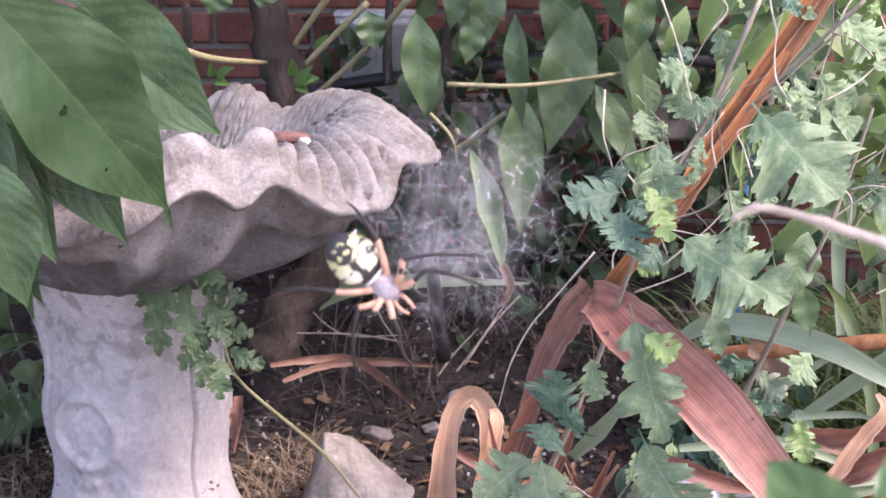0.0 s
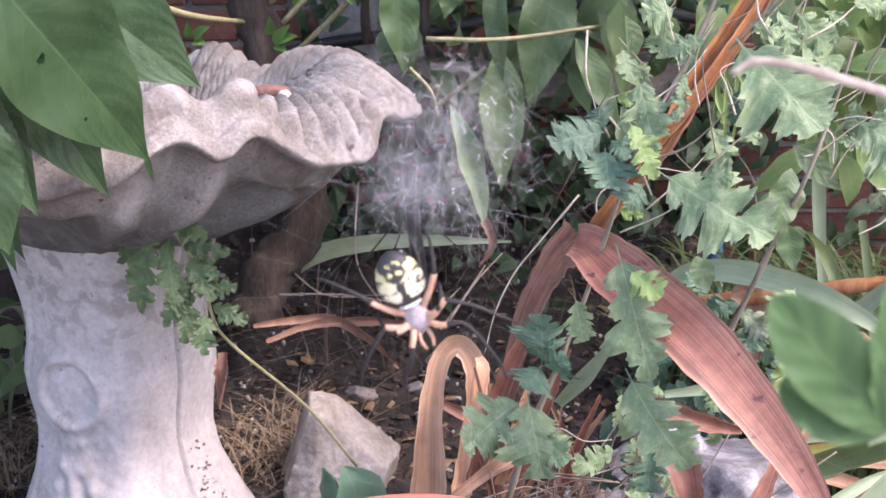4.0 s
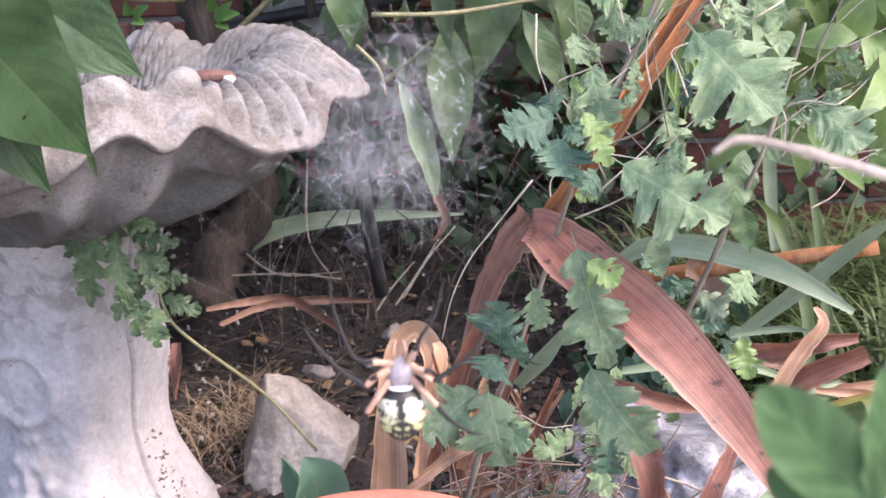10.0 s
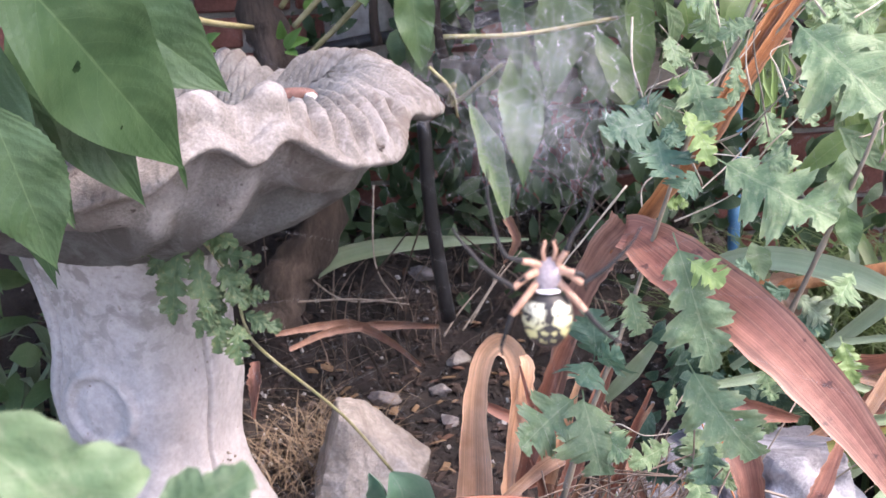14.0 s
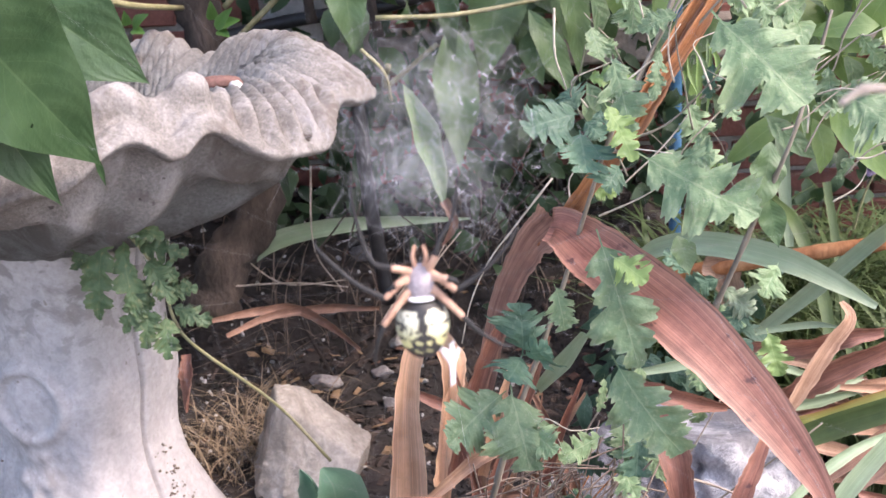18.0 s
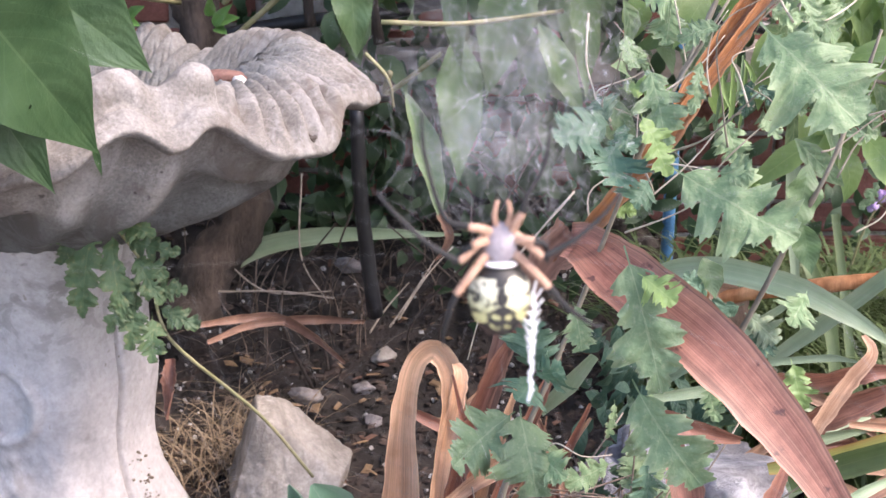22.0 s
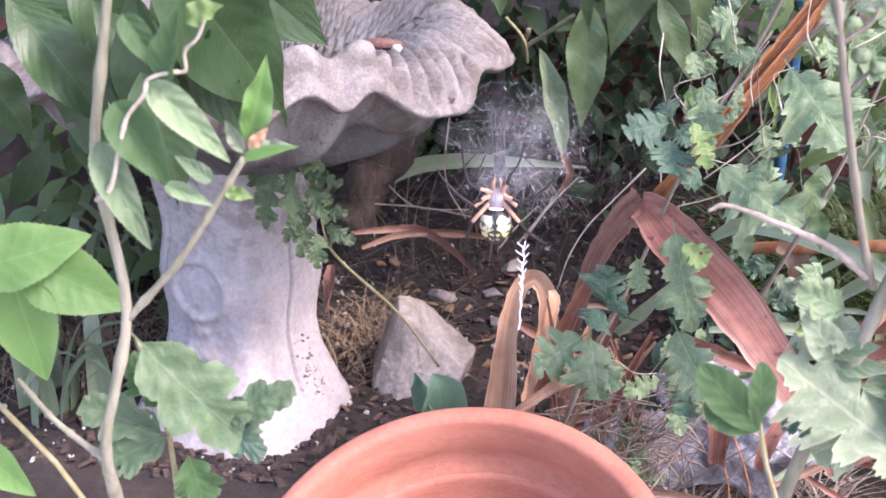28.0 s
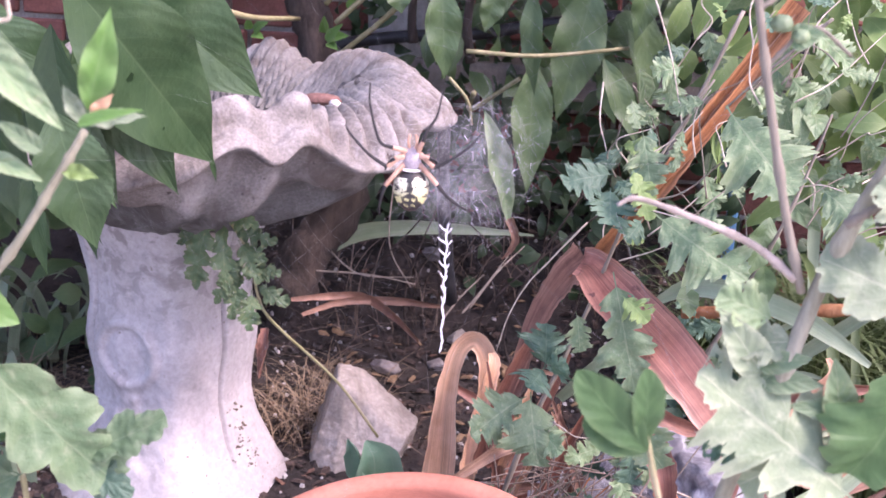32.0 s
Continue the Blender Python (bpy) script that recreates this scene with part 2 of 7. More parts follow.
HANG = leafy("hanging_green_leaf", (0.050, 0.104, 0.038), (0.088, 0.150, 0.058), (0.15, 0.21, 0.10), 0.3, 0.5, 11, 0.25, rib=0.025, arch=1.0, quilted=0.12, edged=0.2)
MUM = leafy("grey_green_lobed_leaf", (0.092, 0.168, 0.080), (0.152, 0.236, 0.118), (0.29, 0.36, 0.22), 0.32, 0.58, 5, 0.35, tint=0.22, quilted=0.25, mottle=(0.23, 0.29, 0.17), cloud_size=55)
WOOLLY = leafy("woolly_lobed_leaf", (0.125, 0.185, 0.108), (0.20, 0.262, 0.165), (0.36, 0.40, 0.29), 0.28, 0.75, 5, 0.4, tint=0.2, quilted=0.2, mottle=(0.28, 0.33, 0.23), cloud_size=45)
DEEP = leafy("soft_green_lobed_leaf", (0.060, 0.118, 0.052), (0.098, 0.165, 0.078), (0.19, 0.25, 0.145), 0.3, 0.6, 5, 0.3, tint=0.15, quilted=0.2, mottle=(0.15, 0.20, 0.115), cloud_size=45, edged=0.4)
NEAR = leafy("deep_green_lobed_leaf", (0.036, 0.092, 0.030), (0.062, 0.128, 0.046), (0.11, 0.18, 0.08), 0.3, 0.6, 5, 0.3, tint=0.12, quilted=0.15, gloss=0.3)
# greener lobed leaf, darkened to put the pedestal sprig's shade into its colour
LOW = leafy("shade_toned_lobed_leaf", (0.036, 0.078, 0.034), (0.062, 0.115, 0.048), (0.13, 0.17, 0.08), 0.2, 0.62, 5, 0.35, tint=0.3, quilted=0.25, mottle=(0.15, 0.16, 0.07), cloud_size=55)
BROWN = leafy("purple_brown_dead_leaf", (0.165, 0.085, 0.066), (0.285, 0.160, 0.122), (0.40, 0.265, 0.205), 0.15, 0.6, 0.0, 0.2, streaks=1.0, cloud_size=35, ridge=(0.4, 1.3))
GOLD = leafy("yellowing_strap_leaf", (0.26, 0.30, 0.09), (0.42, 0.42, 0.13), (0.48, 0.27, 0.09), 0.3, 0.5, 0.0, 0.2, streaks=0.5, edged=0.9)
FRESH = leafy("fresh_green_leaf", (0.12, 0.21, 0.06), (0.18, 0.28, 0.09), (0.28, 0.38, 0.15), 0.4, 0.5, 7, 0.3)
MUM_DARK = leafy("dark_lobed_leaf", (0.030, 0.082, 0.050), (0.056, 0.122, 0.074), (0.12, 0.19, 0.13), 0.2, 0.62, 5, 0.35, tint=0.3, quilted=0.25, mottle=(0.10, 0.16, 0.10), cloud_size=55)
BRIGHT = leafy("bright_green_leaf", (0.088, 0.215, 0.045), (0.135, 0.28, 0.07), (0.21, 0.34, 0.12), 0.4, 0.5, 7, 0.3)
STRAP = leafy("strap_leaf", (0.20, 0.29, 0.17), (0.27, 0.36, 0.235), (0.38, 0.45, 0.31), 0.25, 0.45, 0.0, 0.3, streaks=0.4)
BLADE = leafy("grass_blade", (0.058, 0.10, 0.032), (0.10, 0.152, 0.055), (0.16, 0.21, 0.085), 0.3, 0.5, 0.0, 0.2, streaks=0.3, tint=0.25)
RUST = leafy("rust_dead_leaf", (0.165, 0.065, 0.046), (0.32, 0.148, 0.104), (0.46, 0.28, 0.2), 0.2, 0.5, 0.0, 0.2, spots=(0.075, 0.03, 0.025), streaks=1.0, cloud_size=35, ridge=(0.36, 1.34))
LITTER = leafy("brown_litter_leaf", (0.16, 0.085, 0.06), (0.29, 0.168, 0.122), (0.38, 0.26, 0.19), 0.2, 0.6, 0.0, 0.2, streaks=1.0, cloud_size=35, ridge=(0.4, 1.3))
SPLIT = leafy("split_orange_stalk", (0.26, 0.10, 0.035), (0.50, 0.23, 0.09), (0.62, 0.36, 0.2), 0.1, 0.7, 0.0, 0.2, streaks=1.0, cloud_size=40, ridge=(0.32, 1.3))
DRIED = leafy("dried_brown_leaf", (0.30, 0.175, 0.11), (0.50, 0.325, 0.22), (0.58, 0.41, 0.3), 0.25, 0.65, 0.0, 0.2, streaks=1.0, cloud_size=35)
TAN = leafy("tan_dead_leaf", (0.60, 0.34, 0.19), (0.84, 0.56, 0.37), (0.84, 0.62, 0.44), 0.3, 0.65, 0.0, 0.2, streaks=0.75, ridge=(0.5, 1.2))
STRAW = speckled("dry_straw", (0.15, 0.105, 0.065), (0.25, 0.185, 0.12), (0.36, 0.28, 0.2), 40, 0.9, 5, 0.2)


# ---- building blocks ----
def mesh_from(name, verts, faces, material, smooth=True, uvs=None):
    me = bpy.data.meshes.new(name)
    me.from_pydata([tuple(v) for v in verts], [], faces)
    me.materials.append(material)
    if uvs is not None:
        layer = me.uv_layers.new(name="leaf")
        for loop in me.loops:
            layer.data[loop.index].uv = uvs[loop.vertex_index]
    if smooth:
        me.polygons.foreach_set("use_smooth", [True] * len(me.polygons))
    me.update()
    return me


def part(name, data, material=None, parent=None, label=""):
    """One mesh object under a thing or a part; data: a mesh or a bmesh."""
    if isinstance(data, bmesh.types.BMesh):
        me = bpy.data.meshes.new(name)
        data.to_mesh(me)
        data.free()
        me.materials.append(material)
        data = me
    ob = new(name, data)
    if parent:
        ob.parent = parent
    if label:
        tagged(ob, label)
    return ob


def thing(name, label, category, at=(0, 0, 0), group="", kind=""):
    ob = new(name)
    ob.empty_display_size = 0.02
    ob.location = at
    return tagged(ob, label, category, group, kind)


def smooth_path(points, n):
    """Points along a soft curve through the given ones."""
    p = [Vector(q) for q in points]
    if len(p) == 2:
        return [p[0].lerp(p[1], i / n) for i in range(n + 1)]
    p = [2 * p[0] - p[1]] + p + [2 * p[-1] - p[-2]]
    out = []
    spans = len(p) - 3
    for i in range(n + 1):
        s = min(i / n * spans, spans - 1e-6)
        k, u = int(s), s - int(s)
        a, b, c, d = p[k : k + 4]
        out.append(0.5 * ((2 * b) + (c - a) * u + (2 * a - 5 * b + 4 * c - d) * u * u + (3 * b - a - 3 * c + d) * u ** 3))
    return out


def tube_mesh(name, points, r0, r1, material, n=14, sides=8, wobble=0.0, knots=0):
    path = smooth_path(points, n)
    verts, faces = [], []
    ref = Vector((0.3, 0.8, 0.52))
    for i, p in enumerate(path):
        along = (path[min(i + 1, n)] - path[max(i - 1, 0)]).normalized()
        a = along.cross(ref).normalized()
        b = along.cross(a)
        r = r0 + (r1 - r0) * i / n
        if knots and i % knots == knots // 2:
            r *= 1.35
        for k in range(sides):
            w = 2 * math.pi * k / sides
            f = 1 + wobble * noise.noise(p * 40 + Vector((math.cos(w), math.sin(w), 0)) * 1.5)
            verts.append(p + (a * math.cos(w) + b * math.sin(w)) * r * f)
    for i in range(n):
        for k in range(sides):
            k2 = (k + 1) % sides
            faces.append((i * sides + k, i * sides + k2, (i + 1) * sides + k2, (i + 1) * sides + k))
    faces.append(tuple(reversed(range(sides))))
    faces.append(tuple(n * sides + k for k in range(sides)))
    return mesh_from(name, verts, faces, material)


def frame_of(base, tip, face):
    """Leaf axes: y from base to tip, z towards face."""
    y = Vector(tip) - Vector(base)
    length = y.length
    y.normalize()
    z = Vector(face) - Vector(face).dot(y) * y
    z.normalize()
    x = y.cross(z)
    return Matrix((x, y, z)).transposed().to_4x4(), length


def blade_grid(name, length, half, material, bend=0.0, fold=0.15, wave=0.0, holes=(), teeth=0.0, rows=28, cols=4, curl=0.0, seed=0.0, tooth_step=1.0):
    """A leaf from its base at the origin along y. half(v): half width along it. holes: eaten ovals (across, along, their half sizes); teeth: fine saw edge;
    bend: droop of the tip; fold: how far the halves rise from the midrib; wave: ripples of the edge."""
    verts, uvs, faces = [], [], []
    for i in range(rows + 1):
        v = i / rows
        for j in range(-cols, cols + 1):
            u = j / cols
            a = abs(u)
            w = half(v)
            saw = 1 + teeth * (((i * tooth_step) % 2) - 0.5)
            x = u * w * (1 + (saw - 1) * a)
            forward = 0.05 * w * a
            y = v * length + forward * (1 - 0.6 * v)
            z = abs(x) * fold * 2 - bend * length * (v * v - v) * 2 + wave * w * a * math.sin(v * 17 + seed * 5 + (1.7 if u > 0 else 0)) - curl * x * x / max(w, 1e-4)
            z += 0.04 * w * math.sin(v * 6 + seed * 3)
            verts.append((x, y, z))
            uvs.append((u, v))
    s = 2 * cols + 1
    for i in range(rows):
        for j in range(s - 1):
            if any(((j + 0.5 - cols) / cols - hu) ** 2 / ru ** 2 + ((i + 0.5) / rows - hv) ** 2 / rv ** 2 < 1 for hu, hv, ru, rv in holes):
                continue
            faces.append((i * s + j, i * s + j + 1, (i + 1) * s + j + 1, (i + 1) * s + j))
    return mesh_from(name, verts, faces, material, True, uvs)


def lobed_grid(name, length, w, material, bend, fold, wave, seed, broad=False):
    """A chrysanthemum leaf: stalk, forward-pointing toothed lobes along both sides and one at the tip, crinkled, with chewed gaps."""
    r = random.Random(int(seed * 1000) + 3)
    sides = {}
    for u in (-1, 1):
        sides[u] = [(c + r.uniform(-0.035, 0.035), far * r.uniform(0.7, 1.15), span * r.uniform(0.85, 1.12), r.uniform(-0.3, 0.9), r.uniform(0, 1)) for c, far, span in ((0.21, 0.56, 0.085), (0.385, 0.94, 0.10), (0.575, 1.0, 0.105), (0.75, 0.74, 0.09), (0.90, 0.42, 0.075))]
    if broad:
        for u in (-1, 1):
            sides[u] = [(c + r.uniform(-0.03, 0.03), far * r.uniform(0.85, 1.1), span * r.uniform(0.9, 1.1), r.uniform(-0.3, 0.6), r.uniform(0, 1)) for c, far, span in ((0.24, 0.72, 0.15), (0.50, 1.0, 0.17), (0.76, 0.70, 0.16), (0.92, 0.42, 0.09))]
    rows, cols = 104, 5
    verts, uvs, faces = [], [], []
    sweep = r.uniform(-0.12, 0.12)
    for i in range(rows + 1):
        v = i / rows
        for j in range(-cols, cols + 1):
            u = j / cols
            side = 1 if u >= 0 else -1
            core = 0.020 + 0.33 * max(0.0, min(1.0, (v - 0.13) / 0.14)) * (1 - 0.55 * v) * (2.0 if broad else 1.0)
            reach, droop = core, 0.1
            for c, far, span, down, start in sides[side]:
                d = (v - c) / span
                if abs(d) < 1:
                    tooth = abs((d * 1.5 + start) % 1.0 - 0.5) * 2
                    b = far * (1 - abs(d) ** 3.2) ** 0.5 * (0.92 + 0.09 * tooth if broad else 0.83 + 0.19 * tooth)
                    if b > reach:
                        reach, droop = b, 0.1 + (down - 0.1) * (b - core) / b
            if v > 0.97:
                reach *= max(0.05, (1 - v) / 0.03)
            x = u * w * reach
            a = abs(x) / w
            y = v * length * 0.95 + 0.52 * abs(x) * (1 - 0.45 * v) - 0.06 * w * a * a
            crinkle = noise.noise(Vector((x / w * 1.6, y / w * 1.6, seed * 11)))
            z = abs(x) * fold * 2 - droop * w * a * a - bend * length * (v * v - v) * 2 + wave * w * (1.6 * crinkle + 0.6 * noise.noise(Vector((x / w * 4.0, y / w * 4.0, seed * 5)))) * (0.25 + a)
            verts.append((x + sweep * length * v * v, y, z))
            uvs.append((u, v))
    s = 2 * cols + 1
    for i in range(rows):
        for j in range(s - 1):
            x, y, _ = verts[i * s + j]
            if i > 16 and abs(j - cols) > 1 and noise.noise(Vector((x / w * 3.1 + seed * 9, y / w * 3.1, 2.0))) > 0.60:
                continue
            faces.append((i * s + j, i * s + j + 1, (i + 1) * s + j + 1, (i + 1) * s + j))
    return mesh_from(name, verts, faces, material, True, uvs)


LANCE = lambda w: (lambda v: w * max(0.012, math.sin(math.pi * v ** 0.78) ** 1.15))
OVATE = lambda w: (lambda v: w * max(0.01, math.sin(math.pi * v ** 0.6) ** 0.8 * (1 - 0.15 * v)))
count = [0]


def leaf(parent, base, tip, width, kind="lance", material=None, face=(0, -1, 0.35), bend=0.0, fold=0.12, wave=0.08, name="leaf", label="", holes=()):
    """One leaf of a plant from base to tip (metres), its upper side towards face."""
    m, length = frame_of(base, tip, face)
    count[0] += 1
    s = count[0] * 0.37 % 3
    if kind == "lance":
        me = blade_grid(name, length, LANCE(width / 2), material or HANG, bend, fold, wave, holes, 0.05 if not holes else 0.012, 44 if not holes else 120, 4 if not holes else 24, 0, s)
    elif kind == "ovate":
        me = blade_grid(name, length, OVATE(width / 2), material or BRIGHT, bend, fold, wave * 0.5, (), 0.05, 36, 4, 0, s)
    elif kind == "round":
        me = blade_grid(name, length, lambda v: width / 2 * max(0.0, math.sin(math.pi * min(1.0, v) ** 1.25)) ** 0.55, material or NEAR, bend, fold, wave * 0.5, (), 0.05, 36, 4, 0, s)
    elif kind == "broad_mum":
        me = lobed_grid(name, length, width * 0.52, material or MUM, bend, fold, wave * 1.6, s, True)
    elif kind == "mum":
        me = lobed_grid(name, length, width * 0.52, material or MUM, bend, fold, wave * 1.6, s)
    ob = part(name, me, None, parent, label)
    ob.matrix_local = Matrix.Translation(Vector(base) - parent.location) @ m
    return ob


def ribbon_mesh(name, points, widths, material, face=(0, -1, 0.3), cup=0.2, n=36, twist=0.0, ragged=0.0, cols=4, pleats=0.0):
    """A long strap leaf along a curve; widths: half widths spaced evenly along it; cup: how far its edges rise."""
    path = smooth_path(points, n)
    verts, uvs, faces = [], [], []
    for i, p in enumerate(path):
        v = i / n
        along = (path[min(i + 1, n)] - path[max(i - 1, 0)]).normalized()
        f = Vector(face)
        f = (f - f.dot(along) * along).normalized()
        f = Matrix.Rotation(twist * v, 3, along) @ f
        side = along.cross(f)
        q = v * (len(widths) - 1)
        k = min(int(q), len(widths) - 2)
        w = widths[k] + (widths[k + 1] - widths[k]) * (q - k)
        for j in range(-cols, cols + 1):
            u = j / cols
            edge = 1 + ragged * noise.noise(Vector((v * 25, u * 2, widths[0] * 50))) * abs(u)
            lift = cup * w * u * u + pleats * w * (0.5 if j % 2 else -0.5)
            verts.append(p + side * (u * w * edge) + f * lift)
            uvs.append((u, v))
    s = 2 * cols + 1
    for i in range(n):
        for j in range(s - 1):
            faces.append((i * s + j, i * s + j + 1, (i + 1) * s + j + 1, (i + 1) * s + j))
    return mesh_from(name, verts, faces, material, True, uvs)


def local(ob_parent, points):
    return [Vector(p) - ob_parent.location for p in points]


def strap(parent, points, widths, material, name="leaf", label="", **more):
    return part(name, ribbon_mesh(name, local(parent, points), widths, material, **more), None, parent, label)


def stem(parent, points, r0, r1, material=None, name="stem", label="", **more):
    return part(name, tube_mesh(name, local(parent, points), r0, r1, material or STEM, **more), None, parent, label)


def lump(name, size, material, seed=0, rough=0.25, fine=0.06, level=4, facets=0, planes=()):
    """An uneven stone: a ball pushed about by noise, cut by a few flat facets."""
    bm = bmesh.new()
    bmesh.ops.create_icosphere(bm, subdivisions=level, radius=1)
    rnd = random.Random(seed)
    cuts = [(Vector((rnd.uniform(-1, 1), rnd.uniform(-1, 1), rnd.uniform(-1, 1))).normalized(), rnd.uniform(0.55, 0.8)) for _ in range(facets)]
    cuts += [(Vector(n).normalized(), h) for n, h in planes]
    for v in bm.verts:
        d = v.co.normalized()
        r = 1 + rough * noise.noise(d * 1.6 + Vector((seed * 3.1, 0, 0))) + fine * noise.noise(d * 7 + Vector((0, seed, 0)))
        for n, h in cuts:
            if d.dot(n) > 0.01:
                r = min(r, h / d.dot(n) * (1 + 0.03 * noise.noise(d * 5) + 0.014 * noise.noise(d * 17)))
        v.co = Vector((d.x * size[0], d.y * size[1], d.z * size[2])) * r
    for f in bm.faces:
        f.smooth = True
    me = bpy.data.meshes.new(name)
    bm.to_mesh(me)
    bm.free()
    me.materials.append(material)
    return me


# ---- ground and wall ----
def ground_z(x, y):
    rise = max(0.0, min(1.0, (y - 1.75) / 0.75))
    bank = max(0.0, min(1.0, (y - 2.12) / 0.34)) * max(0.0, min(1.0, (0.75 - x) / 0.25))
    z = 0.10 * rise * rise * (3 - 2 * rise) + 0.20 * bank * bank * (3 - 2 * bank)
    return z + 0.012 * noise.noise(Vector((x * 5, y * 5, 0))) + 0.02 * noise.noise(Vector((x * 1.3, y * 1.3, 4)))


def build_ground():
    xs = sorted({round(-1.6 + 0.02 * i, 3) for i in range(161)} | {-400.0, -100.0, -30.0, -10.0, -5.0, -3.0, -2.2, 2.2, 3.0, 5.0, 10.0, 30.0, 100.0, 400.0})
    ys = sorted({round(0.7 + 0.02 * i, 3) for i in range(96)} | {-400.0, -100.0, -30.0, -10.0, -4.0, -1.5, 0.0, 0.4, 3.0, 5.0, 15.0, 60.0, 400.0})
    verts = [(x, y, ground_z(x, y) + (0.010 * noise.noise(Vector((x * 38, y * 38, 1))) if abs(x) < 1.7 and 0.6 < y < 2.7 else 0)) for y in ys for x in xs]
    w = len(xs)
    faces = [(j * w + i, j * w + i + 1, (j + 1) * w + i + 1, (j + 1) * w + i) for j in range(len(ys) - 1) for i in range(w - 1)]
    return tagged(part("ground", mesh_from("ground", verts, faces, SOIL)), "dark crumbly garden soil with bits of bark", "ground", kind="structure")


build_ground()
WALL_Y = 2.5
# bright tone for the added slab that throws light back
BOUNCE_PALE = speckled("pale_bounce", (0.54, 0.52, 0.485), (0.63, 0.61, 0.57), (0.69, 0.67, 0.635), 3, 0.95, 12, 0.3)
L_BRICK, H_BRICK, JOINT = 0.200, 0.063, 0.012


def box_mesh(name, size, material, bevel=0.0, wobble=0.0):
    bm = bmesh.new()
    bmesh.ops.create_cube(bm, size=1)
    for v in bm.verts:
        v.co = Vector((v.co.x * size[0], v.co.y * size[1], v.co.z * size[2]))
    if bevel:
        bmesh.ops.bevel(bm, geom=bm.edges[:], offset=bevel, segments=1, affect="EDGES")
    if wobble:
        for v in bm.verts:
            v.co += Vector((noise.noise(v.co * 60), noise.noise(v.co * 60 + Vector((9, 0, 0))), noise.noise(v.co * 60 + Vector((0, 9, 0))))) * wobble
    me = bpy.data.meshes.new(name)
    bm.to_mesh(me)
    bm.free()
    me.materials.append(material)
    return me


# unseen slab, added to bounce light onto the bowl's underside
bounce_slab = part("pavement", box_mesh("pavement", (9, 6.5, 0.06), BOUNCE_PALE, 0.01))
bounce_slab.location = (0, -3.05, 0.0)
tagged(bounce_slab, "unseen pale slab added before the bed to bounce light", "pavement", kind="structure")
wall = part("wall_north", box_mesh("wall_north", (10, 0.2, 3.2), MORTAR))
wall.location = (0, WALL_Y + 0.1, 1.5)
tagged(wall, "red brick house wall with pale mortar joints", "wall", kind="structure")

LEDGE = speckled("stained_concrete_ledge", (0.16, 0.14, 0.12), (0.23, 0.20, 0.17), (0.29, 0.26, 0.23), 8, 0.95, 10, 0.4)
ledge = part("ledge", box_mesh("ledge", (1.9, 0.2, 0.07), LEDGE, 0.006))
ledge.location = (0.55, WALL_Y - 0.115, 0.60)
tagged(ledge, "stained concrete ledge along the brick wall", "ledge", kind="structure")
# ---- bird bath ----
AXIS = Vector((-0.435, 1.60, 0))
bath = thing("bird_bath", "weathered grey concrete bird bath with scalloped shell bowl", "bird bath", AXIS)
# the rim's wave: bearing in degrees, height of its crest, height of its lip
RIM = ((-100, 0.690, 0.612), (-88, 0.685, 0.610), (-78, 0.692, 0.620), (-65, 0.717, 0.659), (-58.5, 0.697, 0.639), (-52, 0.720, 0.658), (-40, 0.687, 0.616), (-30, 0.685, 0.611), (-17, 0.697, 0.652), (-6, 0.700, 0.640), (8, 0.704, 0.632), (22, 0.709, 0.642), (42, 0.711, 0.660),
       (52, 0.706, 0.655), (64, 0.672, 0.625), (79, 0.710, 0.655), (90, 0.682, 0.630), (101, 0.706, 0.652), (115, 0.676, 0.620), (131, 0.709, 0.655), (150, 0.680, 0.620), (171, 0.710, 0.655), (190, 0.680, 0.620), (210, 0.710, 0.655), (230, 0.680, 0.618), (246, 0.712, 0.655), (260, 0.690, 0.612))


def rim_at(th):
    d = (math.degrees(th) + 100) % 360 - 100
    for (a, t0, l0), (b, t1, l1) in zip(RIM, RIM[1:]):
        if a <= d <= b:
            u = 0.5 - 0.5 * math.cos(math.pi * (d - a) / (b - a))
            return t0 + (t1 - t0) * u, l0 + (l1 - l0) * u
    return RIM[0][1:]


